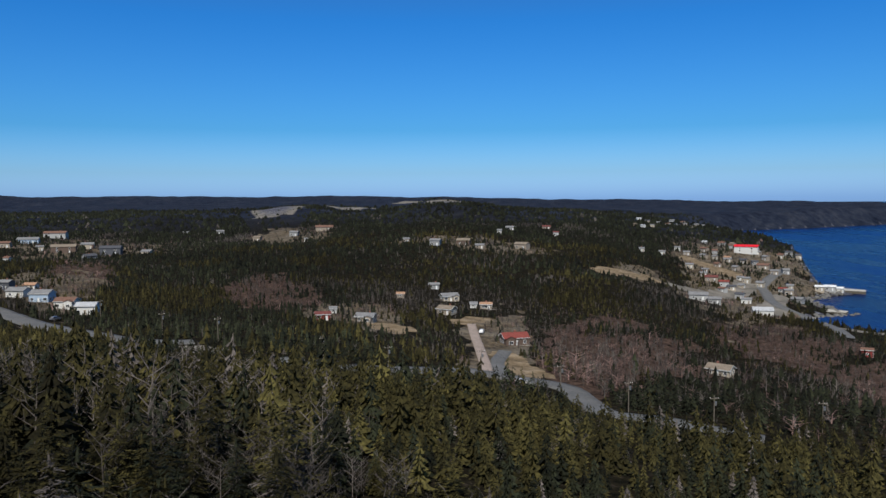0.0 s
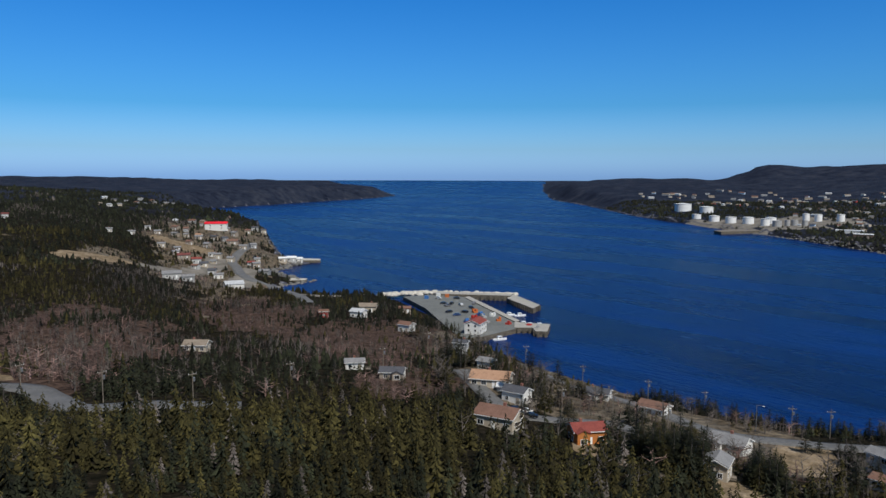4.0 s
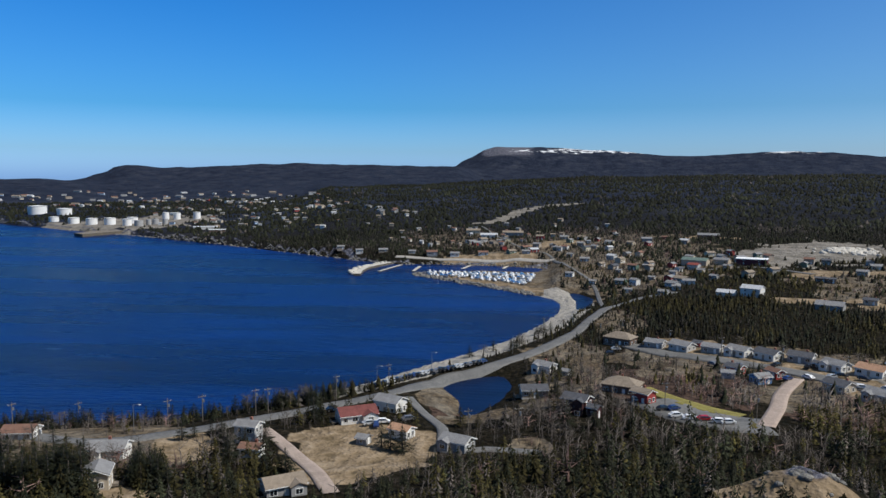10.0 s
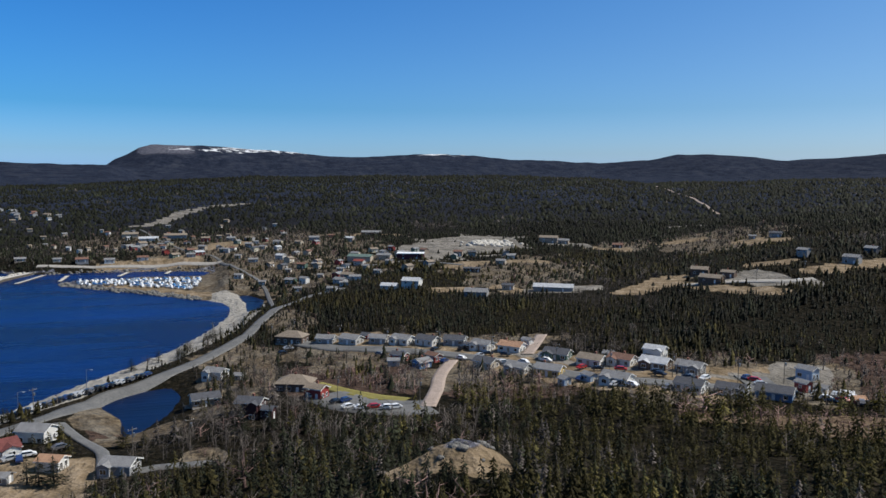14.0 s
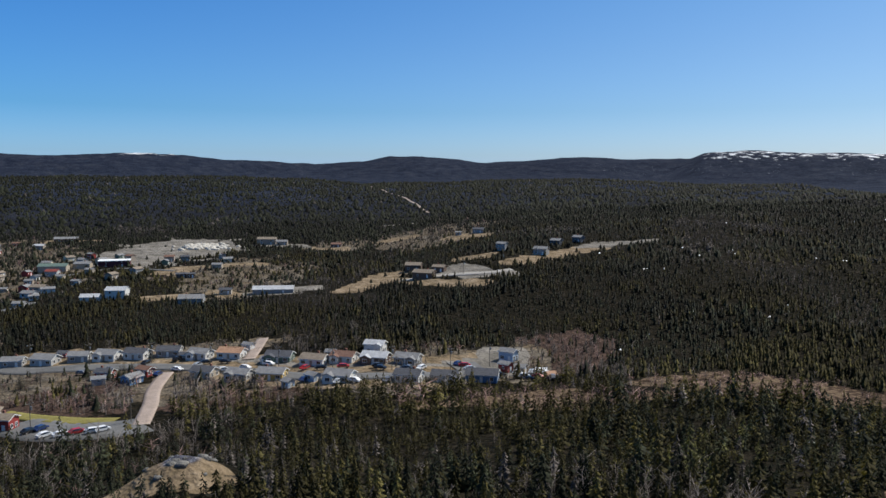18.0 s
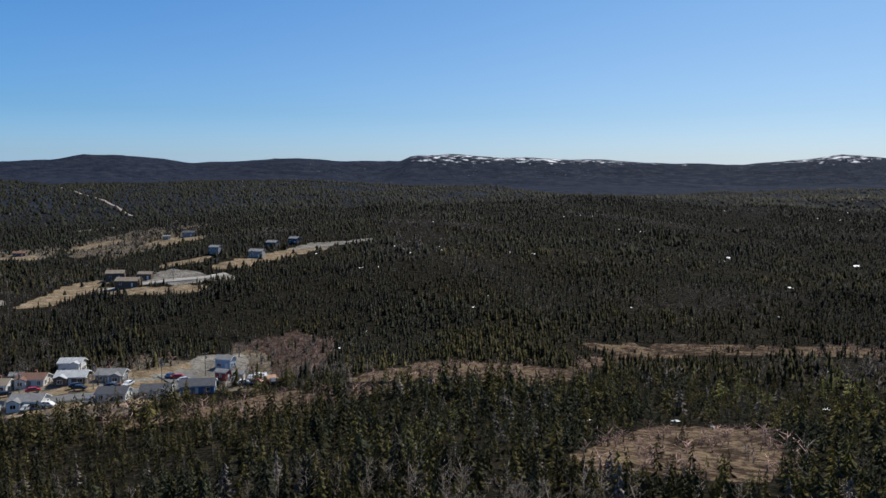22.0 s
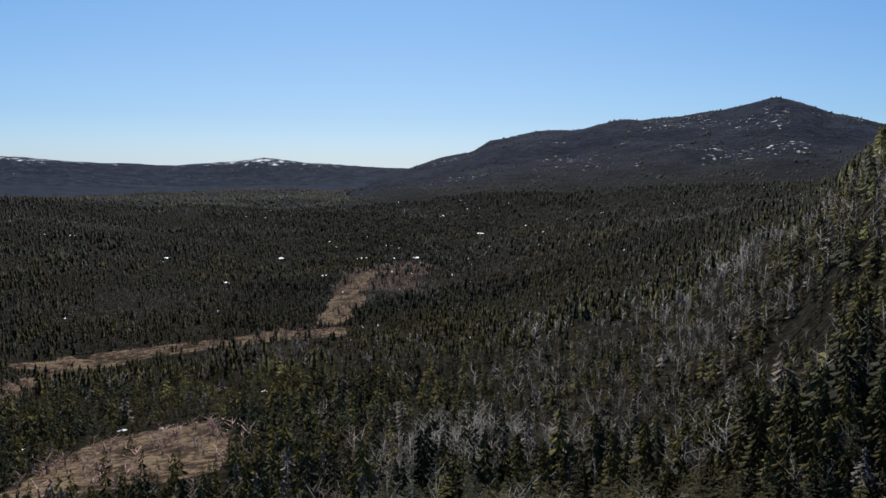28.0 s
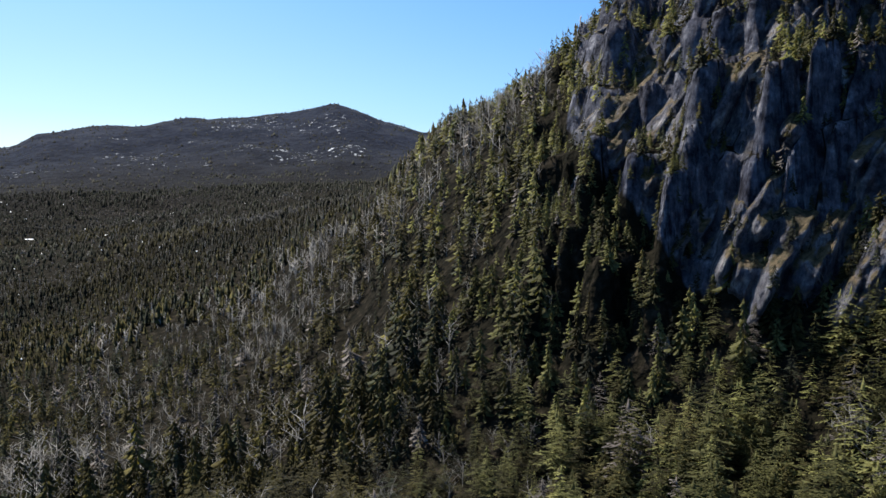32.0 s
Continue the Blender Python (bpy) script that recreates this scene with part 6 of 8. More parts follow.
house(20.43, 652, 9.7, 5.8, 1.6, 0, "white", "red")
house(19.58, 662, 12.8, 7.7, 1.2, 0, "taupe", "red_brown")
house(21.92, 690, 7.8, 5.6, 1.8, -20, "pale_blue", "grey")
house(24.25, 668, 8.0, 4.8, 1.0, 0, "white", "red")
house(25.22, 612, 10.1, 7.1, 1.6, -20, "grey", "grey")
house(23.00, 530, 12.2, 8.1, 1.6, 10, "white", "pale_grey")
house(21.93, 582, 8.7, 5.2, 1.2, 0, "white", "grey")
house(18.73, 528, 11.8, 7.1, 1.2, 0, "pale_grey", "grey")
house(19.80, 527, 8.7, 5.2, 1.2, 0, "grey", "grey")
house(16.15, 739, 7.7, 4.6, 1.2, 0, "white", "grey")
house(19.79, 778, 5.6, 4.2, 1.4, -30, "white", "grey")
house(17.86, 775, 8.1, 4.9, 1.2, 0, "white", "slate")
house(21.50, 695, 7.3, 4.4, 1.0, 0, "white", "grey")
house(19.15, 699, 7.3, 4.4, 1.0, 0, "brown", "slate")
house(32.13, 399, 7.3, 5.4, 1.4, -30, "white", "pale_grey")
house(32.84, 423, 9.8, 6.5, 1.2, -10, "beige", "taupe")
house(29.50, 394, 4.8, 3.2, 1.4, 0, "red", "brown")
house(35.77, 358, 6.5, 4.9, 1.4, -35, "white", "brown")
house(35.65, 432, 6.5, 3.9, 1.0, 0, "taupe", "brown")
house(39.94, 304, 5.7, 3.9, 1.8, -15, "grey", "slate")
house(41.89, 270, 5.3, 4.0, 1.4, -30, "white", "grey")
house(42.30, 245, 12.7, 8.5, 1.0, -12, "beige", "tan")
house(43.26, 239, 3.9, 3.2, 1.0, -10, "white", "white")
house(44.26, 228, 7.4, 5.5, 1.4, -30, "white", "slate")
house(42.96, 194, 10.8, 7.9, 1.3, -25, "beige", "brown")
house(34.71, 248, 7.9, 5.2, 1.0, -10, "taupe", "slate")
house(31.82, 263, 6.4, 4.2, 1.0, 0, "white", "grey")
house(21.86, 826, 22.4, 8.5, 2.2, -8, "white", "bright_red")
house(27.17, 717, 11.2, 7.1, 1.2, -5, "white", "white")
house(27.70, 725, 9.3, 5.9, 1.2, -5, "white", "white")
house(26.55, 707, 9.0, 5.7, 1.2, -5, "white", "white")
house(66.76, 1165, 33.9, 12.0, 1.4, -4, "white", "white", "flat")
house(67.58, 1098, 22.0, 12.0, 1.4, -4, "slate", "white", "flat")
house(78.50, 1024, 6.2, 4.6, 1.3, 40, "grey", "slate")
house(70.45, 1311, 5.7, 4.3, 1.3, -40, "white", "grey")
house(82.23, 1061, 5.6, 4.0, 1.3, -20, "white", "slate")
house(80.29, 1026, 7.2, 4.3, 1.3, 0, "pale_blue", "pale_grey")
house(76.04, 1238, 8.7, 5.7, 1.3, -10, "pale_blue", "slate")
house(64.52, 1263, 9.7, 6.9, 1.3, -20, "pale_blue", "slate")
house(63.70, 1266, 6.0, 4.0, 1.3, -10, "white", "pale_grey")
house(67.08, 1368, 10.2, 7.2, 1.3, -20, "pale_grey", "grey")
house(66.07, 1244, 7.3, 5.4, 1.3, 30, "white", "brown")
house(69.24, 1191, 8.9, 5.3, 1.3, 0, "white", "slate")
house(67.70, 1566, 12.0, 8.5, 1.3, 30, "pale_blue", "grey")
house(70.15, 1112, 6.2, 4.7, 1.3, 40, "taupe", "grey")
house(73.73, 1370, 9.4, 7.0, 1.3, 40, "white", "pale_grey")
house(71.97, 1388, 9.0, 6.7, 1.3, -40, "grey", "pale_grey")
house(76.34, 1048, 5.8, 4.3, 1.3, -40, "white", "brown")
house(70.58, 1170, 6.8, 4.9, 1.3, 20, "white", "grey")
house(74.81, 1025, 9.0, 5.9, 1.3, -10, "grey", "pale_grey")
house(79.32, 1114, 8.6, 5.1, 1.3, 0, "taupe", "pale_grey")
house(81.45, 1141, 6.5, 4.8, 1.3, 30, "white", "grey")
house(75.17, 1014, 8.0, 5.7, 1.3, -20, "white", "pale_grey")
house(82.03, 1190, 8.9, 6.3, 1.3, 20, "white", "grey")
house(64.69, 1198, 8.6, 6.4, 1.3, -30, "white", "pale_grey")
house(73.18, 1372, 8.6, 6.1, 1.3, 20, "pale_grey", "pale_grey")
house(79.64, 1152, 6.7, 5.0, 1.3, -40, "white", "slate")
house(63.43, 1487, 10.0, 6.0, 1.3, 0, "white", "brown")
house(72.29, 1267, 8.4, 6.2, 1.3, 30, "pale_blue", "slate")
house(69.57, 1186, 6.7, 5.0, 1.3, 40, "pale_blue", "pale_grey")
house(72.68, 1180, 7.9, 5.9, 1.3, -40, "taupe", "slate")
house(64.08, 1520, 7.9, 5.6, 1.3, -20, "pale_grey", "grey")
house(67.33, 1275, 10.6, 7.0, 1.3, -10, "white", "brown")
house(70.13, 1314, 9.9, 6.5, 1.3, -10, "white", "brown")
house(70.30, 1199, 6.5, 4.8, 1.3, 30, "pale_blue", "grey")
house(67.58, 1186, 7.1, 5.3, 1.3, 40, "white", "pale_grey")
house(69.18, 1294, 5.6, 4.2, 1.3, -40, "pale_grey", "grey")
house(73.23, 1245, 10.1, 6.7, 1.3, 10, "taupe", "grey")
house(72.48, 1215, 10.3, 6.2, 1.3, 0, "pale_grey", "pale_grey")
house(73.86, 1221, 8.8, 5.8, 1.3, -10, "pale_blue", "grey")
house(75.96, 1204, 9.8, 7.0, 1.3, 20, "pale_grey", "pale_grey")
house(71.59, 1374, 6.0, 4.5, 1.3, -30, "pale_blue", "grey")
house(79.58, 1182, 8.3, 5.9, 1.3, -20, "white", "slate")
house(64.56, 1478, 9.8, 7.3, 1.3, -40, "white", "pale_grey")
house(72.43, 1082, 5.6, 4.0, 1.3, 20, "pale_grey", "grey")
house(67.97, 1414, 9.4, 5.7, 1.3, 0, "pale_blue", "grey")
house(70.11, 1414, 5.9, 4.4, 1.3, -40, "pale_blue", "pale_grey")
house(67.29, 1346, 10.6, 6.4, 1.3, 0, "white", "brown")
house(67.80, 1269, 9.5, 7.1, 1.3, -40, "pale_blue", "slate")
house(70.14, 2100, 16.2, 8.5, 1.3, 30, "white", "slate")
house(65.36, 2445, 19.4, 8.5, 1.3, 30, "grey", "pale_grey")
house(65.03, 2214, 20.1, 8.5, 1.3, -40, "white", "slate")
house(64.12, 2257, 13.0, 8.5, 1.3, -40, "pale_blue", "brown")
house(62.12, 2371, 11.0, 7.8, 1.3, 20, "pale_grey", "pale_grey")
house(58.50, 2399, 20.9, 8.5, 1.3, -30, "pale_grey", "slate")
house(63.49, 1915, 8.8, 6.6, 1.3, -40, "taupe", "slate")
house(71.16, 1953, 12.4, 7.5, 1.3, 0, "taupe", "pale_grey")
house(61.72, 1947, 16.9, 8.5, 1.3, 40, "white", "grey")
house(60.78, 2250, 17.3, 8.5, 1.3, 20, "pale_grey", "brown")
house(67.80, 1919, 10.9, 7.7, 1.3, -20, "pale_grey", "slate")
house(65.30, 2073, 15.2, 8.5, 1.3, 10, "white", "slate")
house(69.46, 2147, 11.4, 8.5, 1.3, 40, "grey", "brown")
house(71.55, 2196, 19.1, 8.5, 1.3, 0, "pale_grey", "pale_grey")
house(64.91, 1928, 10.2, 6.7, 1.3, -10, "taupe", "pale_grey")
house(63.06, 1953, 11.0, 8.2, 1.3, 30, "white", "slate")
house(58.34, 1892, 16.0, 8.5, 1.3, -20, "white", "pale_grey")
house(67.44, 2308, 13.6, 8.5, 1.3, -40, "white", "grey")
house(59.15, 2402, 11.8, 8.5, 1.3, 30, "taupe", "brown")
house(69.74, 2289, 10.0, 7.5, 1.3, -40, "white", "pale_grey")
house(61.39, 2368, 16.6, 8.5, 1.3, 20, "grey", "grey")
house(63.38, 2110, 14.3, 8.5, 1.3, -20, "pale_blue", "brown")
house(68.53, 1853, 12.4, 8.5, 1.3, 20, "taupe", "grey")
house(67.59, 2083, 14.9, 8.5, 1.3, -20, "taupe", "pale_grey")
house(62.50, 2143, 9.5, 7.1, 1.3, -40, "white", "pale_grey")
house(66.49, 2315, 18.0, 8.5, 1.3, 40, "white", "pale_grey")
house(70.73, 1901, 11.6, 7.6, 1.3, -10, "grey", "pale_grey")
house(59.42, 2063, 15.5, 8.5, 1.3, 0, "grey", "grey")
house(68.54, 2290, 11.3, 8.5, 1.3, -40, "pale_grey", "brown")
house(61.80, 2497, 15.2, 8.5, 1.3, 10, "white", "pale_grey")
house(69.31, 1847, 15.2, 8.5, 1.3, -20, "white", "slate")
house(63.58, 2037, 15.5, 8.5, 1.3, 40, "white", "slate")
house(59.96, 2391, 17.7, 8.5, 1.3, -20, "pale_blue", "brown")
house(64.19, 2100, 17.0, 8.5, 1.3, 10, "pale_blue", "pale_grey")
house(55.68, 2186, 16.0, 8.5, 1.3, -40, "white", "pale_grey")
house(54.00, 2242, 13.1, 8.5, 1.3, -20, "pale_blue", "pale_grey")
house(55.35, 2196, 17.2, 8.5, 1.3, 10, "pale_blue", "brown")
house(57.68, 2264, 14.9, 8.5, 1.3, 0, "white", "slate")
house(56.76, 2103, 11.1, 7.9, 1.3, -20, "white", "grey")
house(53.79, 2093, 16.9, 8.5, 1.3, 30, "pale_grey", "pale_grey")
house(55.13, 2100, 12.0, 8.5, 1.3, 30, "pale_blue", "slate")
house(53.22, 2120, 10.3, 7.7, 1.3, 40, "white", "grey")
house(53.09, 2224, 14.9, 8.5, 1.3, 10, "pale_grey", "grey")
house(56.80, 2179, 12.5, 8.5, 1.3, -20, "white", "brown")
house(55.75, 2079, 9.9, 7.4, 1.3, -40, "white", "brown")
house(56.10, 2141, 13.9, 8.5, 1.3, -40, "taupe", "pale_grey")
house(57.92, 2134, 17.0, 8.5, 1.3, 30, "white", "pale_grey")
house(54.85, 2168, 18.5, 8.5, 1.3, -20, "white", "pale_grey")
house(70.34, 1880, 11.9, 8.5, 1.3, 20, "taupe", "pale_grey")
house(74.44, 1883, 17.6, 8.5, 1.3, 0, "white", "grey")
house(72.44, 1800, 9.3, 7.0, 1.3, 40, "grey", "brown")
house(69.48, 1898, 12.7, 8.4, 1.3, -10, "pale_grey", "slate")
house(69.53, 1595, 7.5, 5.6, 1.3, -40, "taupe", "pale_grey")
house(72.84, 1655, 8.7, 5.2, 1.3, 0, "white", "slate")
house(68.70, 2144, 13.6, 8.5, 1.3, 40, "white", "slate")
house(74.34, 1461, 10.1, 7.6, 1.3, -40, "white", "pale_grey")
house(71.52, 1800, 13.5, 8.5, 1.3, 30, "taupe", "pale_grey")
house(76.96, 1399, 9.3, 6.6, 1.3, -20, "taupe", "brown")
house(69.21, 1667, 10.8, 8.1, 1.3, 40, "grey", "grey")
house(73.27, 1480, 10.5, 7.9, 1.3, -40, "taupe", "brown")
house(70.66, 1597, 7.8, 5.1, 1.3, -10, "taupe", "grey")
house(75.51, 1563, 8.4, 6.3, 1.3, -40, "pale_blue", "pale_grey")
house(69.75, 2120, 15.4, 8.5, 1.3, -10, "pale_grey", "pale_grey")
house(75.70, 1442, 10.3, 6.8, 1.3, 10, "white", "pale_grey")
house(72.12, 1771, 8.6, 6.1, 1.3, -20, "taupe", "slate")
house(74.78, 1560, 10.2, 7.2, 1.3, 20, "pale_grey", "brown")
house(72.06, 2090, 13.7, 8.5, 1.3, 30, "white", "brown")
house(72.79, 2011, 12.6, 8.5, 1.3, -40, "white", "grey")
house(70.16, 1826, 15.3, 8.5, 1.3, -40, "white", "grey")
house(71.60, 1591, 9.7, 7.2, 1.3, 30, "pale_blue", "slate")
house(75.98, 1309, 7.0, 4.6, 1.3, 10, "taupe", "brown")
house(74.86, 1768, 9.4, 6.9, 1.3, -30, "white", "brown")
house(73.91, 1821, 11.9, 8.4, 1.3, 20, "white", "grey")
house(76.28, 1401, 8.7, 6.2, 1.3, 20, "white", "slate")
house(19.99, 1981, 11.3, 6.8, 1.3, 0, "white", "grey")
house(16.55, 1347, 9.3, 7.0, 1.3, -40, "white", "brown")
house(15.11, 1375, 12.3, 7.4, 1.3, 0, "taupe", "slate")
house(15.88, 1366, 9.8, 6.5, 1.3, -10, "pale_grey", "grey")
house(17.71, 1401, 7.7, 5.7, 1.3, 30, "white", "slate")
house(14.48, 1425, 11.1, 7.9, 1.3, 20, "white", "pale_grey")
house(17.35, 1873, 9.2, 6.1, 1.3, 10, "taupe", "grey")
house(19.08, 1910, 14.0, 8.4, 1.3, 0, "taupe", "pale_grey")
house(15.45, 1115, 7.2, 4.3, 1.3, 0, "white", "slate")
house(17.56, 1442, 9.0, 6.7, 1.3, -40, "taupe", "brown")
house(14.80, 1087, 7.3, 5.4, 1.3, -40, "white", "pale_grey")
house(16.83, 1455, 11.6, 8.3, 1.3, -20, "pale_grey", "grey")
house(14.20, 1096, 6.1, 4.5, 1.3, 40, "taupe", "pale_grey")
house(17.08, 1270, 7.1, 5.3, 1.3, -40, "pale_grey", "pale_grey")
house(18.10, 1898, 11.5, 8.5, 1.3, 40, "grey", "slate")
house(18.45, 1400, 10.7, 8.0, 1.3, 30, "white", "slate")
house(18.99, 1372, 8.0, 5.7, 1.3, -20, "white", "slate")
house(16.84, 1621, 9.1, 6.0, 1.3, -10, "white", "slate")
house(82.56, 830, 4.9, 3.6, 1.3, -30, "pale_grey", "pale_grey")
house(85.97, 829, 3.9, 3.2, 1.3, -10, "white", "slate")
house(85.03, 949, 6.8, 5.0, 1.3, -30, "white", "brown")
house(84.86, 825, 6.2, 4.7, 1.3, 40, "taupe", "brown")
house(81.68, 851, 3.6, 3.2, 1.3, -40, "pale_blue", "brown")
house(81.18, 868, 4.9, 3.2, 1.3, -10, "white", "grey")
house(83.74, 820, 5.3, 3.9, 1.3, 40, "white", "pale_grey")
house(85.47, 797, 3.5, 3.2, 1.3, 30, "white", "pale_grey")
house(86.65, 949, 6.1, 4.5, 1.3, 40, "taupe", "slate")
house(88.92, 863, 5.1, 3.8, 1.3, 30, "white", "pale_grey")
house(82.32, 958, 7.4, 5.5, 1.3, 30, "pale_grey", "grey")
house(88.73, 881, 5.1, 3.2, 1.3, 0, "pale_blue", "brown")
house(88.97, 922, 4.1, 3.2, 1.3, 20, "white", "brown")
house(88.59, 802, 6.7, 4.4, 1.3, -10, "white", "brown")
house(80.22, 867, 5.0, 3.7, 1.3, 40, "pale_grey", "pale_grey")
house(83.21, 800, 5.0, 3.8, 1.3, 40, "white", "grey")
house(86.27, 943, 6.1, 4.6, 1.3, -40, "grey", "grey")
house(84.66, 973, 4.8, 3.2, 1.3, -10, "white", "grey")
house(81.07, 935, 7.2, 4.3, 1.3, 0, "taupe", "pale_grey")
house(87.06, 788, 3.2, 3.2, 1.3, -40, "taupe", "slate")
house(86.29, 898, 3.8, 3.2, 1.3, 30, "pale_grey", "pale_grey")
house(86.10, 925, 6.4, 4.5, 1.3, -20, "white", "brown")
house(96.40, 986, 7.2, 4.3, 1.3, 0, "grey", "grey")
house(91.36, 905, 5.3, 3.2, 1.3, 0, "pale_grey", "pale_grey")
house(92.44, 878, 7.2, 4.3, 1.3, 0, "white", "pale_grey")
house(89.87, 935, 7.0, 5.2, 1.3, -40, "white", "slate")
house(92.57, 974, 4.1, 3.2, 1.3, 40, "taupe", "pale_grey")
house(93.10, 892, 6.0, 4.3, 1.3, -20, "pale_grey", "pale_grey")
house(97.04, 867, 7.2, 4.3, 1.3, 0, "taupe", "grey")
house(88.98, 1006, 7.2, 4.3, 1.3, 0, "grey", "slate")
house(95.62, 938, 6.1, 4.6, 1.3, -40, "grey", "slate")
house(90.60, 881, 6.3, 4.7, 1.3, 40, "taupe", "brown")
house(96.95, 895, 4.7, 3.5, 1.3, -30, "white", "brown")
house(92.99, 1042, 8.0, 6.0, 1.3, -30, "taupe", "pale_grey")
house(41.05, 384, 12.0, 8.0, 2.9, 72, "white", "red")
# VILLAGE: cottages on the point
house(20.36, 631, 7.6, 5.2, 1.0, -40, "pale_grey", "brown")
house(24.08, 830, 6.9, 5.8, 1.4, -20, "beige", "brown")
house(20.22, 878, 9.3, 6.2, 1.4, -20, "pale_grey", "brown")
house(25.14, 855, 7.5, 6.3, 1.4, 20, "beige", "slate")
house(19.97, 742, 6.4, 6.4, 1.4, -40, "taupe", "brown")
house(24.40, 753, 7.7, 5.9, 1.8, 20, "grey", "slate")
house(20.81, 844, 6.2, 5.1, 1.4, 20, "grey", "brown")
house(19.76, 802, 6.3, 6.4, 1.8, 0, "grey", "brown")
house(21.68, 777, 8.5, 5.3, 1.4, -40, "taupe", "slate")
house(20.63, 775, 9.4, 5.2, 1.0, 0, "pale_grey", "grey")
house(19.08, 809, 9.6, 6.4, 1.4, -40, "taupe", "brown")
house(20.92, 646, 8.6, 6.3, 1.0, 0, "beige", "slate")
house(24.70, 688, 7.0, 5.9, 1.0, 0, "beige", "grey")
house(21.20, 736, 7.5, 6.2, 1.4, -40, "pale_grey", "slate")
house(21.60, 662, 6.2, 5.1, 1.0, -20, "beige", "grey")
house(22.41, 775, 7.3, 5.1, 1.4, 20, "grey", "slate")
house(21.51, 611, 7.7, 5.4, 1.8, -20, "pale_grey", "slate")
house(19.01, 676, 7.0, 5.3, 1.0, 20, "taupe", "slate")
house(20.95, 867, 7.3, 5.2, 1.8, -40, "pale_grey", "pale_grey")
house(24.57, 870, 9.7, 5.5, 1.8, 0, "pale_grey", "slate")
house(23.12, 806, 7.1, 6.4, 1.8, -40, "taupe", "slate")
house(19.09, 870, 6.5, 6.5, 1.0, -20, "grey", "pale_grey")
house(22.56, 824, 9.7, 5.3, 1.0, -20, "taupe", "grey")
house(22.83, 677, 7.6, 6.2, 1.8, -20, "beige", "grey")
house(24.60, 661, 8.7, 5.5, 1.8, 20, "white", "grey")
house(19.03, 778, 8.0, 6.3, 1.0, -40, "taupe", "grey")


def town_street(step, lo, hi, *pts):
    """Small houses and sheds on both sides of a back street."""
    g = random.Random(len(pts) * 31 + int(pts[0][1]))
    line = curve_points(pts, step)
    for k, q in enumerate(line[:-1]):
        d = (line[k + 1] - q).normalized()
        for side in (-1, 1):
            if g.random() < 0.3:
                continue
            x, y = q.x - d.y * side * g.uniform(9, 15) + g.uniform(-4, 4), q.y + d.x * side * g.uniform(9, 15) + g.uniform(-4, 4)
            if float(ground_z(x, y)) < float(sea_level(math.hypot(x, y))) + 1.5 or any(math.hypot(x - a, y - b) < rad + 4 for a, b, rad in FOOTPRINTS):
                continue
            az, r = math.degrees(math.atan2(x, y)), math.hypot(x, y)
            size = g.uniform(lo, hi)
            house(az, r, size, size * 0.72, g.choice((1.0, 1.2, 1.6)), math.degrees(math.atan2(d.y, d.x)) + az + g.choice((0, 90)) + g.uniform(-8, 8),
                  g.choice(("white", "white", "beige", "pale_grey", "taupe", "cream", "grey", "green", "red")), g.choice(("grey", "slate", "taupe", "brown", "pale_grey", "grey")))


town_street(19, 8, 12, (86.5, 815), (91.5, 850), (97, 820), (102.5, 775))
town_street(18, 8, 11, (89, 748), (94, 775), (99.5, 720), (104.0, 690))
town_street(17, 7, 10, (96.5, 655), (100.5, 625), (105.5, 590), (109.0, 560))
town_street(17, 7, 10, (97.8, 566), (101.5, 545), (105.0, 520), (109.3, 510))
town_street(20, 7, 10, (104.5, 720), (108.0, 660), (111.5, 640), (116.0, 650))
town_street(34, 11, 15, (57, 1850), (62, 1780), (67, 1640), (72, 1500), (77, 1330), (82, 1180))
town_street(34, 11, 15, (60, 2050), (66, 1950), (72, 1760))

kinds_far = sorted({k for _, _, k in DISTANT})
verts, faces, slots = [], [], []
for q, fs, k in DISTANT:
    faces += [tuple(i + len(verts) for i in face) for face in fs]
    slots += [kinds_far.index(k)] * len(fs)
    verts += q
far_town = bpy.data.meshes.new("distant_houses")
far_town.from_pydata(verts, [], faces)
for k in kinds_far:
    far_town.materials.append(ROOFS[k[:-5]] if k.endswith("_roof") else WALLS[k])
far_town.polygons.foreach_set("material_index", slots)
tagged(new("distant_houses", far_town), "many small pale houses of the far town", "houses", kind="stuff")

# ---- wharf, jetties, breakwater ----
LOT = material("worn_lot_asphalt", (0.105, 0.112, 0.107), (0.165, 0.17, 0.162), 0.1, 0.9, 0.1)
QUAY = material("quay_concrete", (0.26, 0.25, 0.225), (0.38, 0.36, 0.325), 0.3, 0.9, 0.1)
PILING = material("dark_piling", (0.05, 0.042, 0.035), (0.16, 0.14, 0.11), 0.5, 0.9, 0.3)

def slab(name, pts, top, bottom, mat, label, category, lip=0.0):
    """A quay: an outline in bearings and distances, with level top."""
    bm = bmesh.new()
    q = [polar(a, r) for a, r in pts]
    if sum(x0 * y1 - x1 * y0 for (x0, y0), (x1, y1) in zip(q, q[1:] + q[:1])) < 0:
        q = q[::-1]
    a = [bm.verts.new((x, y, bottom)) for x, y in q]
    b = [bm.verts.new((x, y, top)) for x, y in q]
    bm.faces.new(b)
    bm.faces.new(a[::-1])
    for k in range(len(q)):
        j = (k + 1) % len(q)
        bm.faces.new((a[k], a[j], b[j], b[k])).material_index = 1
    for x, y in q:
        FOOTPRINTS.append((x, y, 5))
    return tagged(part(name, bm, [mat, PILING]), label, category, kind="")


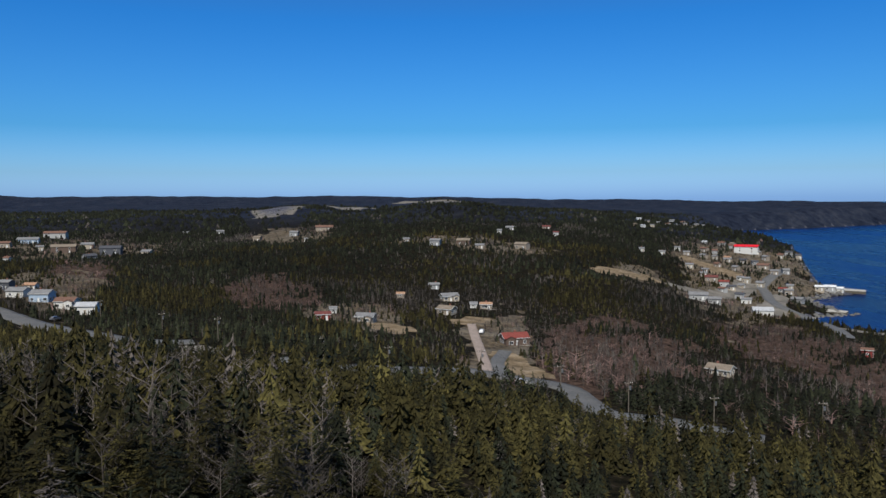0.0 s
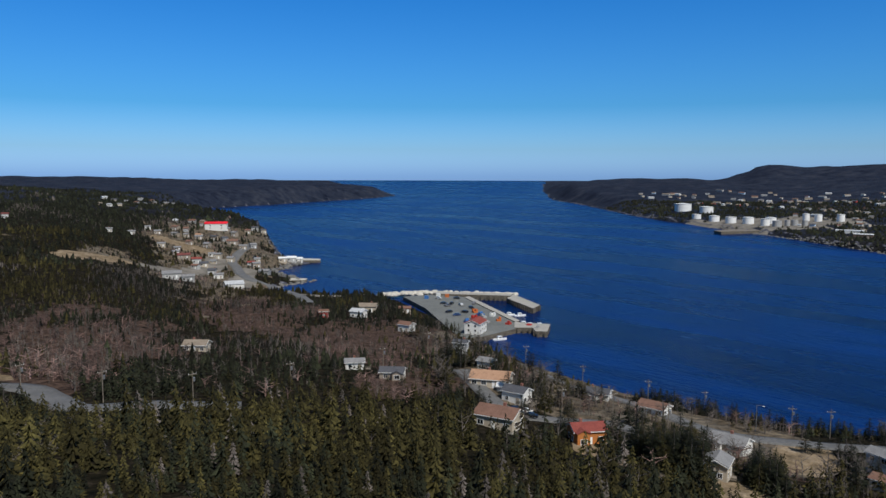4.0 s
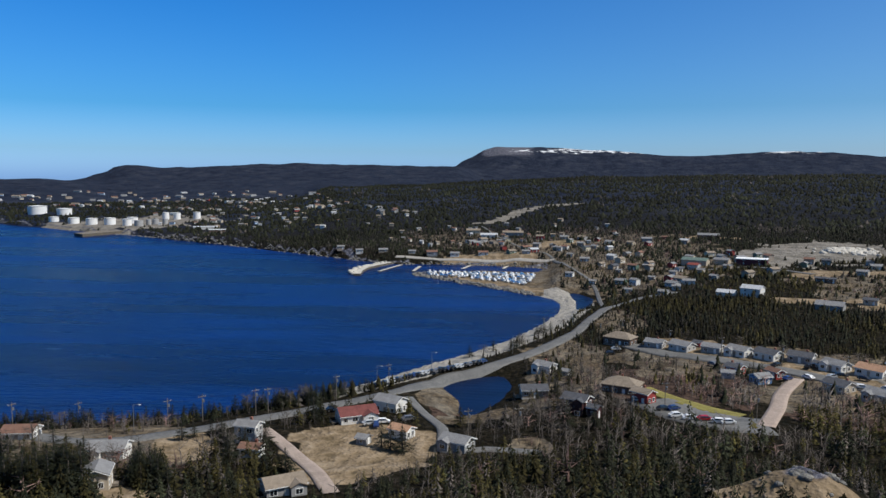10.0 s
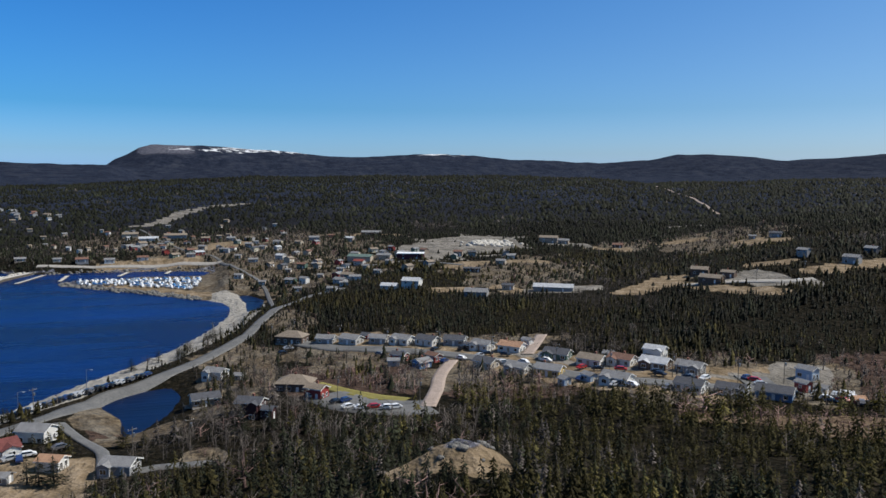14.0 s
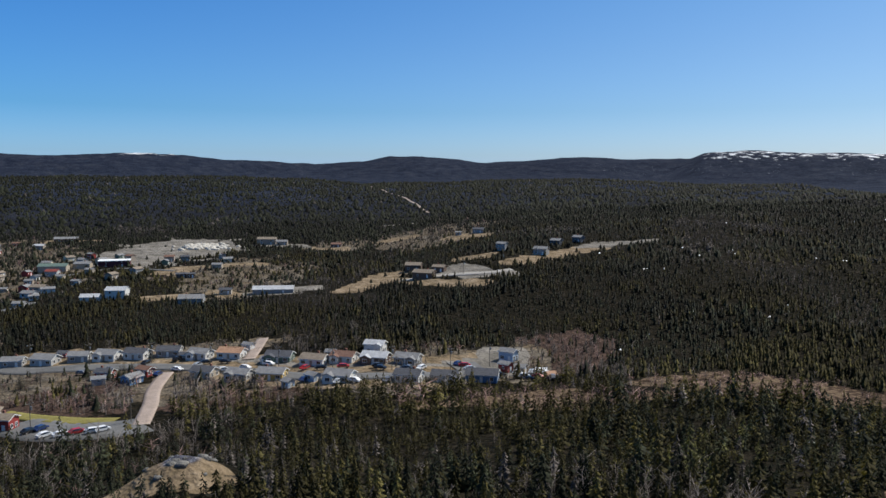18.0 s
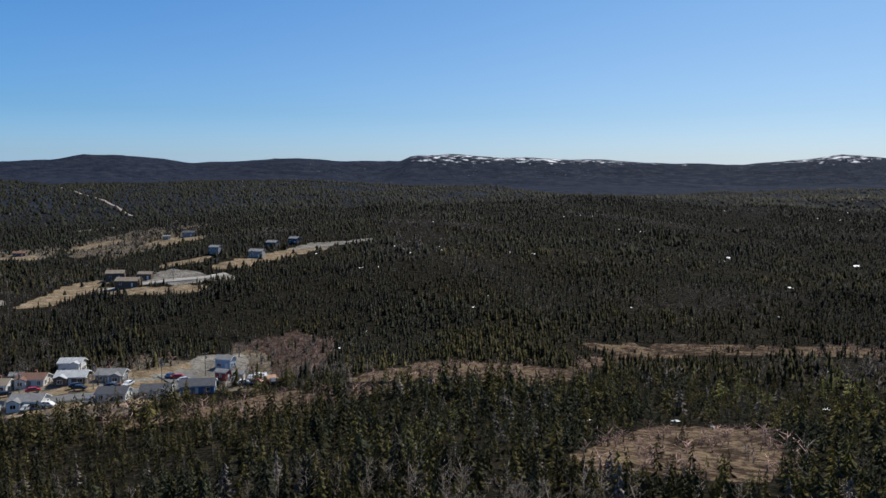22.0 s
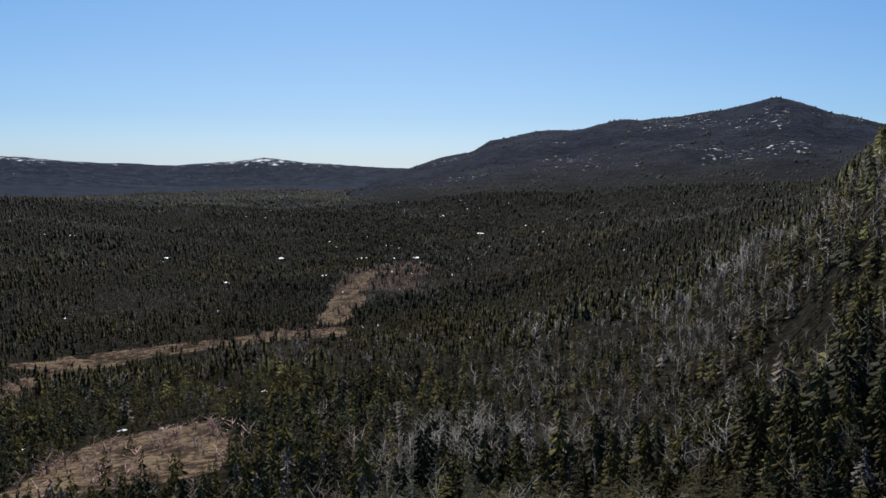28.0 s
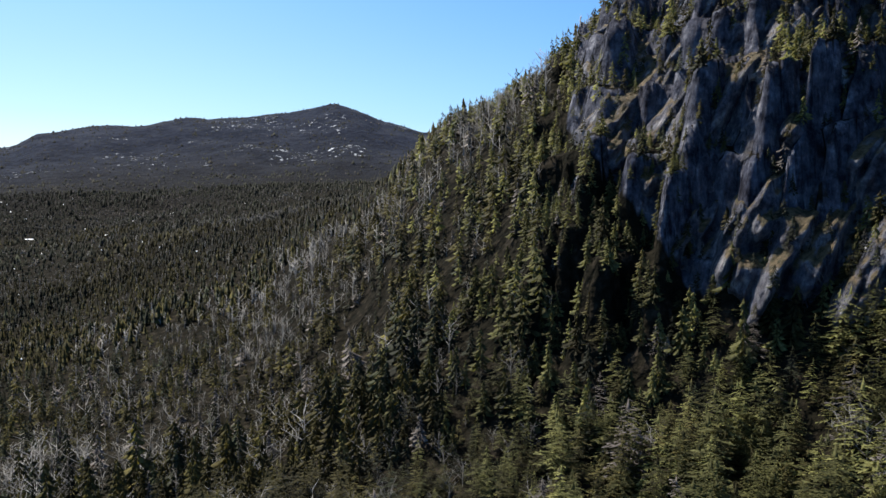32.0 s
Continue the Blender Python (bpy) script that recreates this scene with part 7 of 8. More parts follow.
slab("wharf", ((35.5, 500), (38, 508), (40.5, 497), (44.2, 418), (44.2, 396), (41.6, 374), (39.8, 368), (38.6, 405), (37.2, 455)), 2.6, -6, LOT, "wide paved fishing wharf with a parking lot", "wharf")
slab("wharf_pier", ((38, 516), (43.9, 509), (43.7, 500), (38, 506)), 3.6, -6, QUAY, "pale concrete pier beside the fishing wharf", "pier")
slab("wharf_pier", ((43.9, 509), (45.9, 468), (45.4, 455), (43.4, 492), (43.7, 500)), 3.2, -6, QUAY, "timber-faced concrete pier end", "pier")
slab("wharf_pier", ((40.5, 500), (44.4, 416), (44.1, 411), (40.2, 494)), 3.1, -6, QUAY, "low pale concrete wharf edge", "pier")
slab("wharf_pier", ((44.0, 412), (46.7, 408), (46.5, 388), (45.6, 388), (45.4, 397), (44.0, 396)), 3.0, -6, QUAY, "timber-faced concrete pier end", "pier")


def piled(pier, pts, top, gap=3.0):
    """Upright timber piles along a run of the pier's edge."""
    for (a0, r0), (a1, r1) in zip(pts[:-1], pts[1:]):
        p, q = Vector((*polar(a0, r0), 0)), Vector((*polar(a1, r1), 0))
        n = max(2, int((q - p).length / gap))
        for k in range(n):
            w = p.lerp(q, (k + 0.5) / n)
            shared("pile", stock("pile|%.1f" % top, lambda: drum(0.38, -4, top + 0.5, 7, 0.32), [PILING]), pier, pose(w.x, w.y, 0))


for ob in [o for o in bpy.data.objects if o.name.startswith("wharf_pier")]:
    run = {"wharf_pier": ((38.2, 504.5), (43.7, 498.5)), "wharf_pier.001": ((43.5, 490), (45.3, 454), (46.0, 468)), "wharf_pier.003": ((44.0, 394.5), (45.4, 395.5), (45.5, 386.8), (46.6, 386.8))}.get(ob.name)
    if run:
        piled(ob, run, 2.6)


def mole(pts, width, top, label):
    """A narrow jetty along a line."""
    line = [Vector((*polar(a, r), 0)) for a, r in pts]
    left, right = [], []
    for k, q in enumerate(line):
        d = (line[min(k + 1, len(line) - 1)] - line[max(k - 1, 0)]).normalized()
        s = Vector((-d.y, d.x, 0)) * width / 2
        left.append(q + s)
        right.append(q - s)
    ring = [(math.degrees(math.atan2(q.x, q.y)), math.hypot(q.x, q.y)) for q in left + right[::-1]]
    return slab("jetty", ring, top, -5, CONCRETE, label, "jetty")


mole(((77.7, 640), (77.9, 665), (78.4, 690), (80.2, 728)), 5, 2.0, "pale rubble jetty at the harbour mouth")
slab("tanker_jetty", ((58.2, 1185), (58.7, 1160), (62.0, 1225), (61.8, 1240), (59.5, 1225)), 4.0, -5, TIMBER, "dark tanker jetty of the oil terminal", "jetty")
for a0, r0, a1, r1 in ((81.8, 668, 82.3, 705), (85.5, 685, 86.1, 712), (88.6, 690, 89.0, 714), (79.2, 668, 80.9, 718)):
    slab("floating_dock", ((a0, r0), (a0 + 0.25, r0), (a1 + 0.25, r1), (a1, r1)), 0.6, -0.6, CONCRETE, "narrow pale floating dock", "dock")


def boulder(seed):
    g = random.Random(seed)
    bm = bmesh.new()
    bmesh.ops.create_icosphere(bm, subdivisions=2, radius=1)
    for v in bm.verts:
        n = noise.noise(v.co * 1.3 + Vector((seed * 3.1, 0, 0)))
        v.co = v.co * (1 + 0.45 * n)
        v.co.z *= 0.7
        v.co.x *= 1.2
    me = bpy.data.meshes.new("boulder")
    bm.to_mesh(me)
    bm.free()
    me.materials.append(ROCK)
    return me


BOULDERS = [boulder(k) for k in range(5)]


def mesh_arrays(me):
    v = np.empty(len(me.vertices) * 3, np.float32)
    me.vertices.foreach_get("co", v)
    me.calc_loop_triangles()
    f = np.empty(len(me.loop_triangles) * 3, np.int32)
    me.loop_triangles.foreach_get("vertices", f)
    return v.reshape(-1, 3), f.reshape(-1, 3)


def rubble(name, pts, count, spread, size, label, z=None):
    """Armour stones along a line, as one heap."""
    line = curve_points(pts, 2.0)
    vs, fs, base = [], [], 0
    protos = [mesh_arrays(b) for b in BOULDERS]
    for k in range(count):
        q = line[rng.integers(0, len(line))]
        x, y = q.x + rng.normal(0, spread), q.y + rng.normal(0, spread)
        pv, pf = protos[k % 5]
        s, t = size * rng.uniform(0.5, 1.4), rng.uniform(0, 6.28)
        gz = max(float(ground_z(x, y)), float(sea_level(math.hypot(x, y))) - 0.2) if z is None else z + rng.uniform(-0.8, 0.3)
        rot = np.array(((math.cos(t), -math.sin(t), 0), (math.sin(t), math.cos(t), 0), (0, 0, 1)))
        vs.append(pv @ rot.T * s + (x, y, gz + 0.1 * s))
        fs.append(pf + base)
        base += len(pv)
    return tagged(new(name, tri_mesh(name, np.concatenate(vs), np.concatenate(fs), CONCRETE if "pale" in label else ROCK)), label, "rocks", kind="stuff")


rubble("breakwater_stones", ((34, 512), (36, 516), (38, 519), (41, 516), (43.8, 512)), 260, 1.6, 1.6, "pale armour stones of the wharf breakwater", 2.2)
rubble("breakwater_stones", ((82.2, 652), (82.3, 641), (85, 604), (88, 570), (90.8, 539)), 320, 1.5, 1.3, "grey armour stones round the boat yard spit")
rubble("breakwater_stones", ((77.3, 650), (77.6, 680), (79.6, 730)), 120, 1.2, 1.4, "pale armour stones of the harbour jetty", 1.2)
rubble("shore_rocks", ((26.2, 575), (28.0, 602), (25.9, 655), (26.6, 690), (28, 735), (26.6, 763), (25.8, 840)), 260, 3.0, 1.4, "dark shore rocks below the village")
rubble("shore_rocks", ((92, 700), (88, 714), (84, 724), (80, 732), (76, 792), (70.3, 912), (64.5, 1076), (58.3, 1302)), 500, 2.5, 1.1, "grey shore rocks of the far bank")
rubble("boulder_field", ((111.5, 740), (112.5, 760), (113.3, 735)), 160, 9, 2.2, "pale boulders heaped beside the gravel pit")
rubble("knob_rocks", ((109.0, 147), (110.3, 150), (111.6, 149)), 14, 3.5, 0.8, "lichen-grey rocks of a bare knoll")
slab("spit_pier", ((25.9, 735), (29.3, 728), (29.3, 742), (28, 748), (25.9, 750)), 2.5, -3, CONCRETE, "low pale stone pier", "pier")
slab("spit_pier", ((25.9, 598), (28.2, 596), (28.3, 606), (26, 612)), 1.6, -3, CONCRETE, "low pale rubble slipway", "pier")


# ---- oil terminal ----
TANK = material("tank_steel", (0.66, 0.66, 0.65), (0.76, 0.76, 0.75), 0.08, 0.5)
TANK_GREY = material("tank_steel_grey", (0.26, 0.26, 0.26), (0.36, 0.36, 0.36), 0.08, 0.6)


def tank(az, r, radius, height, mat=TANK):
    x, y = polar(az, r)
    z = float(ground_z(x, y))
    ob = thing("oil_tank", x, y, z, 0, "round white steel oil storage tank" if mat is TANK else "round grey weathered steel oil tank", "storage tank", "oil tanks")
    radius, height = radius * 0.84, height * 0.88
    part("shell", drum(radius, -6, height, 40), mat, ob)
    part("roof", drum(radius * 1.01, height, height + radius * 0.08, 40, radius * 0.1), mat, ob)
    part("rim", drum(radius * 1.015, height - 0.8, height - 0.2, 40), TANK_GREY, ob)
    part("stair", box(radius, radius + 0.9, -1.0, 1.0, -2, height), STEEL, ob, "steel stair up the shell")
    FOOTPRINTS.append((x, y, radius + 10))


for az, r, rad, hgt, m in ((56.05, 1650, 20, 16, TANK), (57.65, 1620, 16, 13, TANK), (57.0, 1450, 9.5, 9.5, TANK), (58.2, 1410, 10.5, 11, TANK), (59.3, 1370, 10.5, 12, TANK),
                           (60.45, 1340, 10.5, 12, TANK), (61.55, 1300, 8, 12, TANK), (61.9, 1350, 10, 11, TANK), (62.3, 1270, 8, 10, TANK_GREY), (62.95, 1280, 4.5, 10, TANK_GREY),
                           (63.4, 1285, 6, 10, TANK_GREY), (64.05, 1290, 5, 9, TANK_GREY), (64.1, 1390, 6.5, 14, TANK), (64.85, 1380, 7, 13, TANK), (66.2, 1350, 7, 13, TANK)):
    tank(az, r, rad, hgt, m)


# ---- cars ----
def paint(name, c):
    m = material("car_paint_" + name, c, tuple(v * 1.1 for v in c), 1.0, 0.25, spec=0.5)
    return m


CARS = {k: paint(k, c) for k, c in dict(white=(0.7, 0.7, 0.7), silver=(0.4, 0.41, 0.42), black=(0.012, 0.012, 0.014), dark_blue=(0.02, 0.04, 0.12), red=(0.35, 0.02, 0.02), grey=(0.12, 0.12, 0.13)).items()}


def car_body():
    out = [(-2.2, 0.35), (2.2, 0.35), (2.25, 0.75), (1.5, 0.95), (0.9, 1.5), (-1.2, 1.55), (-1.9, 1.0), (-2.25, 0.9)]
    bm = prism(out, -0.88, 0.88)
    for v in bm.verts:
        if v.co.z > 1.2:
            v.co.y *= 0.82
    return bm


def car_glass():
    out = [(1.38, 0.99), (0.88, 1.44), (-1.15, 1.49), (-1.75, 1.05)]
    bm = prism(out, -0.895, 0.895)
    for v in bm.verts:
        if v.co.z > 1.2:
            v.co.y *= 0.83
    return bm


def wheel():
    bm = drum(0.33, -0.11, 0.11, 14)
    bmesh.ops.rotate(bm, cent=(0, 0, 0), matrix=Matrix.Rotation(radians(90), 3, "X"), verts=bm.verts)
    return bm


def car(az, r, turn, colour, z=None):
    x, y = polar(az, r)
    zz = float(ground_z(x, y)) + 0.36 if z is None else z
    ob = thing("car", x, y, zz, -az + turn, f"parked {colour.replace('_', ' ')} car with dark windows", "car", "parked cars")
    shared("body", stock("body|" + colour, car_body, [CARS[colour]]), ob)
    shared("window_band", stock("window_band", car_glass, [GLASS]), ob)
    for wx in (-1.35, 1.35):
        for wy in (-0.84, 0.84):
            w = shared("wheel", stock("wheel", wheel, [RUBBER]), ob, pose(wx, wy, 0.33))
            shared("hub", stock("hub", lambda: box(-0.16, 0.16, -0.125, 0.125, -0.16, 0.16), [STEEL]), w)


names = ["black", "grey", "black", "silver", "black", "dark_blue"]
for k in range(26):
    car(79.0 + k * 0.33, 280.5 + k * 1.5 + (k % 2) * 0.6, 72 - k * 0.6, names[(k * 5 + k // 4) % 6])
for az, r, turn, c in ((74.6, 244, 0, "black"), (75.7, 246, 10, "black"), (78.5, 228, 20, "silver"), (79.5, 229, 5, "white"), (81.5, 232, 20, "grey"), (79.0, 226, 90, "dark_blue"),
                       (100.7, 245, 30, "black"), (101.4, 246, 40, "dark_blue"), (98.9, 253, 10, "silver"), (102.6, 236, 15, "white"), (103.6, 236, 20, "red"), (104.6, 234, 10, "white"),
                       (105.2, 234, 25, "white"), (101.6, 238, 30, "white"), (96.8, 338, 20, "black"), (97.2, 345, 20, "silver"), (112.3, 308, 10, "black"), (109.0, 299, 60, "dark_blue"),
                       (120.6, 275, 5, "black"), (122.3, 274, 0, "red"), (124.9, 270, 10, "black"), (127.1, 265, 0, "black"), (129.2, 252, 70, "black"), (132.0, 271, 20, "silver"), (131.6, 276, 0, "red"),
                       (134.2, 262, 30, "black"), (44.2, 214, 15, "black"), (44.9, 214, 40, "white"), (45.3, 210, 0, "black"), (50.8, 205, 60, "dark_blue"), (3.0, 330, 80, "white"), (5.9, 236, 0, "white"),
                       (-27.2, 352, 40, "grey"), (24.5, 700, 60, "black"), (116.8, 278, 12, "silver"), (113.5, 292, 15, "white")):
    car(az, r, turn, c)
for k, (az, r) in enumerate(((38.6, 470), (38.9, 462), (39.2, 470), (39.9, 465), (40.2, 440), (39.6, 430), (39.0, 440), (40.9, 470), (40.7, 455), (38.2, 490), (39.6, 490), (41.3, 430))):
    car(az, r, k * 37, names[(k * 7) % 6], 2.62)


# cars in the driveways of the street, and round the yard at its end
gc = random.Random(5)
for az, r in STREET_LINE:
    for side in (9, -8):
        for shift in (-1.2, 0.6):
            if gc.random() < 0.55:
                car(az + shift + gc.uniform(-0.3, 0.3), r + side + gc.uniform(-1, 1), gc.choice((60, 240, -30)) + gc.uniform(-10, 10), gc.choice(("black", "grey", "silver", "white", "dark_blue", "red")))
for az, r, turn, c in ((136.1, 262, 20, "white"), (136.7, 269, 80, "silver"), (137.2, 260, 140, "red"), (137.9, 265, 30, "white"), (136.5, 256, 10, "black"), (135.6, 268, 60, "silver"), (138.3, 259, 100, "grey")):
    car(az, r, turn, c)


# ---- wharf gear ----
CRATES = [material("gear_" + k, tuple(v * 0.8 for v in c), c, 1.0, 0.7) for k, c in (("orange", (0.5, 0.13, 0.03)), ("blue", (0.05, 0.16, 0.4)), ("grey", (0.35, 0.35, 0.35)), ("red", (0.4, 0.04, 0.03)), ("white", (0.7, 0.7, 0.68)))]


def crate_pile(az, r, k):
    x, y = polar(az, r)
    g = random.Random(k)
    ob = thing("crate_stack", x, y, 2.6, g.uniform(0, 90), f"stack of {('orange', 'blue', 'grey', 'red', 'white')[k % 5]} fishing crates on the wharf", "crates", "wharf gear")
    for i in range(2):
        for j in range(2):
            for q in range(g.choice((1, 2))):
                part("crate", box(i * 1.5, i * 1.5 + 1.4, j * 1.3, j * 1.3 + 1.2, q * 1.05, q * 1.05 + 1.0), CRATES[k % 5], ob)


for k, (az, r) in enumerate(((41.2, 440), (41.5, 430), (41.9, 425), (41.0, 420), (42.4, 428), (43.0, 415), (40.6, 410), (42.0, 408), (43.6, 405), (38.3, 500), (39.0, 497), (37.4, 490), (45.9, 395), (45.2, 402))):
    crate_pile(az, r, k)


# ---- boats ----
HULL = material("hull_gelcoat", (0.68, 0.69, 0.70), (0.8, 0.8, 0.8), 0.6, 0.3)
TARP = material("blue_tarpaulin", (0.06, 0.22, 0.50), (0.16, 0.40, 0.70), 1.0, 0.6, 0.2)
WRAP = material("white_shrink_wrap", (0.62, 0.66, 0.68), (0.8, 0.82, 0.82), 1.0, 0.5, 0.2)


def hull():
    bm = bmesh.new()
    rings = []
    for k in range(6):
        t = k / 5
        w = 1.25 * (1 - t ** 2.6) + 0.02
        x = -3.5 + 7 * t
        sheer = 1.5 + 0.5 * t * t
        rings.append([bm.verts.new(q) for q in ((x, -w, sheer), (x, -w * 0.8, 0.7), (x, 0, 0.35 + 0.5 * t ** 3), (x, w * 0.8, 0.7), (x, w, sheer))])
    for a, b in zip(rings[:-1], rings[1:]):
        for k in range(4):
            bm.faces.new((a[k], a[k + 1], b[k + 1], b[k]))
        bm.faces.new((a[4], a[0], b[0], b[4]))
    bm.faces.new(rings[0])
    return bm


def boat_cover():
    bm = prism([(-3.4, 1.52), (3.3, 1.95), (1.0, 2.9), (-3.0, 2.6)], -1.15, 1.15)
    for v in bm.verts:
        if v.co.z > 2.2:
            v.co.y *= 0.25
        elif v.co.x > 2:
            v.co.y *= 0.2
    return bm


def cabin():
    bm = box(-1.4, 1.1, -0.85, 0.85, 1.5, 2.9)
    for v in bm.verts:
        if v.co.z > 2:
            v.co.x *= 0.8
            v.co.y *= 0.9
    return bm


def cradle():
    bm = bmesh.new()
    for x in (-2.0, 1.5):
        add_box(bm, x - 0.1, x + 0.1, -1.0, 1.0, 0.0, 0.2)
        for y in (-0.9, 0.9):
            add_box(bm, x - 0.08, x + 0.08, y - 0.08, y + 0.08, 0.1, 0.95)
    return bm


def mast():
    bm = drum(0.07, 1.5, 9.5, 6, 0.04)
    add_box(bm, -0.04, 0.04, -0.9, 0.9, 6.0, 6.06)
    return bm


def boat(x, y, z, yaw, kind, afloat=False):
    label = {0: "small white boat under a blue tarpaulin", 1: "small boat wrapped in white plastic", 2: "white cabin cruiser", 3: "white sailing boat with a bare mast"}[kind]
    ob = thing("boat", x, y, z, yaw, label + (" moored at the wharf" if afloat else " on a cradle"), "boat", "boats laid up ashore")
    shared("hull", stock("hull", hull, [HULL]), ob)
    if kind < 2:
        shared("cover", stock("cover|%d" % kind, boat_cover, [TARP if kind == 0 else WRAP]), ob)
    else:
        c = shared("cabin", stock("cabin", cabin, [HULL]), ob)
        shared("cabin_window", stock("cabin_window", lambda: box(-0.9, 0.6, -0.88, 0.88, 2.2, 2.6), [GLASS]), c)
    if kind == 3:
        shared("mast", stock("mast", mast, [STEEL]), ob)
    ob.scale = (1.05, 1.05, 1.05) if afloat else (0.85, 0.85, 0.85)
    if not afloat:
        shared("cradle", stock("cradle", cradle, [STEEL]), ob)


gb = random.Random(11)
spots = []
while len(spots) < 125:
    u, w = gb.random(), gb.random()
    az = 83.0 + 8.0 * u
    r = 640 - 62 * u * 0.85 + (w - 0.5) * (18 + 44 * u) + 14 * u
    x, y = polar(az, r)
    if float(bank(np.array([x]), np.array([y]), COAST)[0]) > 4 and all((x - a) ** 2 + (y - b) ** 2 > 3.6 ** 2 for a, b in spots):
        spots.append((x, y))
        boat(x, y, float(ground_z(x, y)) + 0.05, gb.choice((20, 35, 200, 215)) + gb.uniform(-12, 12), gb.choice((0, 1, 1, 1, 2, 2, 2, 3)))
for az, r in ((44.7, 419), (43.6, 446), (45.2, 415), (45.9, 415), (42.9, 378), (44.4, 445)):
    x, y = polar(az, r)
    boat(x, y, -0.9, -az + 20, 3 if r in (400, 388) else 2, True)


# ---- poles, wires, lamps ----
def pole(az, r, height=9.0, wires_to=None):
    x, y = polar(az, r)
    z = float(ground_z(x, y))
    ob = thing("utility_pole", x, y, z, -az + 20, "weathered wooden utility pole with a crossarm", "utility pole", "utility poles")
    shared("post", stock("post|%.1f" % height, lambda: drum(0.14, -1, height, 8, 0.09), [TIMBER]), ob)
    shared("crossarm", stock("crossarm|%.1f" % height, lambda: box(-1.2, 1.2, -0.07, 0.07, height - 1.0, height - 0.85), [TIMBER]), ob)
    for q in (-1.05, 0.45, 1.05):
        shared("insulator", stock("insulator|%.1f" % height, lambda: drum(0.06, height - 0.85, height - 0.6, 6), [TRIM]), ob, pose(q, 0, 0))
    shared("transformer", stock("transformer|%.1f" % height, lambda: drum(0.28, height - 2.8, height - 1.8, 10), [STEEL]), ob, pose(0.42, 0, 0))
    return x, y, z + height - 0.6


def wire(a, b):
    cu = bpy.data.curves.new("wire", "CURVE")
    cu.dimensions, cu.bevel_depth = "3D", 0.025
    s = cu.splines.new("POLY")
    n = 12
    s.points.add(n)
    for k in range(n + 1):
        t = k / n
        s.points[k].co = (*(Vector(a).lerp(Vector(b), t) - Vector((0, 0, 4 * 1.1 * t * (1 - t)))), 1)
    cu.materials.append(RUBBER)
    tagged(new("power_line", cu), "thin black overhead power line between poles", "cable", "power lines")


for run in (((-24.4, 350), (-20.4, 300), (-16.6, 283), (-9, 246), (-4.1, 238), (3, 243), (9, 232), (14, 213), (20, 214), (27, 230), (34, 258)),
            ((37.4, 300), (44.9, 300), (49.2, 290), (54.0, 268), (58.0, 266), (63.8, 244), (66.2, 247), (70.0, 248), (70.9, 249), (76, 262), (80, 279)),
            ((47.7, 221), (51.5, 226), (55.5, 216)), ((86.1, 212), (90, 214)), ((96.0, 366), (91.8, 384)),
            ((98.4, 233), (100.8, 248), (107.1, 240)), ((97.6, 372), (101, 346), (104.6, 332), (108.6, 321), (112.6, 306), (117.5, 285), (121.5, 271), (126, 266), (130.5, 268), (133.5, 280)),
            ((131.5, 470), (134.5, 480), (137, 500)), ((146, 640), (143, 800))):
    tops = [pole(a, r) for a, r in run]
    for a, b in zip(tops[:-1], tops[1:]):
        wire(a, b)


def street_lamp(az, r):
    x, y = polar(az, r)
    ob = thing("street_lamp", x, y, float(ground_z(x, y)), -az, "slim grey street lamp by the beach car park", "street lamp", "street lamps")
    shared("post", stock("lamp_post", lambda: drum(0.1, -0.5, 8.0, 8, 0.07), [STEEL]), ob)
    shared("arm", stock("lamp_arm", lambda: box(0, 1.8, -0.05, 0.05, 7.9, 8.0), [STEEL]), ob)
    shared("lantern", stock("lantern", lambda: box(1.5, 2.2, -0.15, 0.15, 7.75, 7.9), [TRIM]), ob)


for az, r in ((79.1, 284), (83.3, 306), (61.5, 242), (89.5, 338), (94, 400), (39.4, 480), (41.6, 460)):
    street_lamp(az, r)


FOOTPRINTS += [(*polar(a, r), 8.5) for a, r in ((9.4, 219), (12.6, 204), (15.0, 200), (17.3, 199), (22.3, 203))]
FOOTPRINTS += [(*polar(49.4, 189), 7), (*polar(49.4, 181), 6), (*polar(42.9, 184), 7), (*polar(59.0, 178), 6), (*polar(72.0, 164), 6)]
FOOTPRINTS += [(*polar(86.3, 275), 26), (*polar(85.6, 254), 12), (*polar(86.3, 240), 13), (*polar(87.6, 250), 13)]


# ---- snow and debris ----
def snow_patch(az, r, w, d):
    x, y = polar(az, r)
    w, d = w * 0.55, d * 0.65
    g = random.Random(int(az * 100))
    bm = bmesh.new()
    n = 14
    rim = []
    c = bm.verts.new((x, y, float(ground_z(x, y)) + 0.5))
    for k in range(n):
        t = 2 * math.pi * k / n
        q = g.uniform(0.6, 1.15)
        px, py = x + math.cos(t) * w * q, y + math.sin(t) * d * q
        rim.append(bm.verts.new((px, py, float(ground_z(px, py)) + 0.12)))
    for k in range(n):
        bm.faces.new((c, rim[k], rim[(k + 1) % n]))
    tagged(part("snow_patch", bm, SNOW), "melting white snow patch among the spruces", "snow", "snow patches")
    FOOTPRINTS.append((x, y, max(w, d) * 0.7))


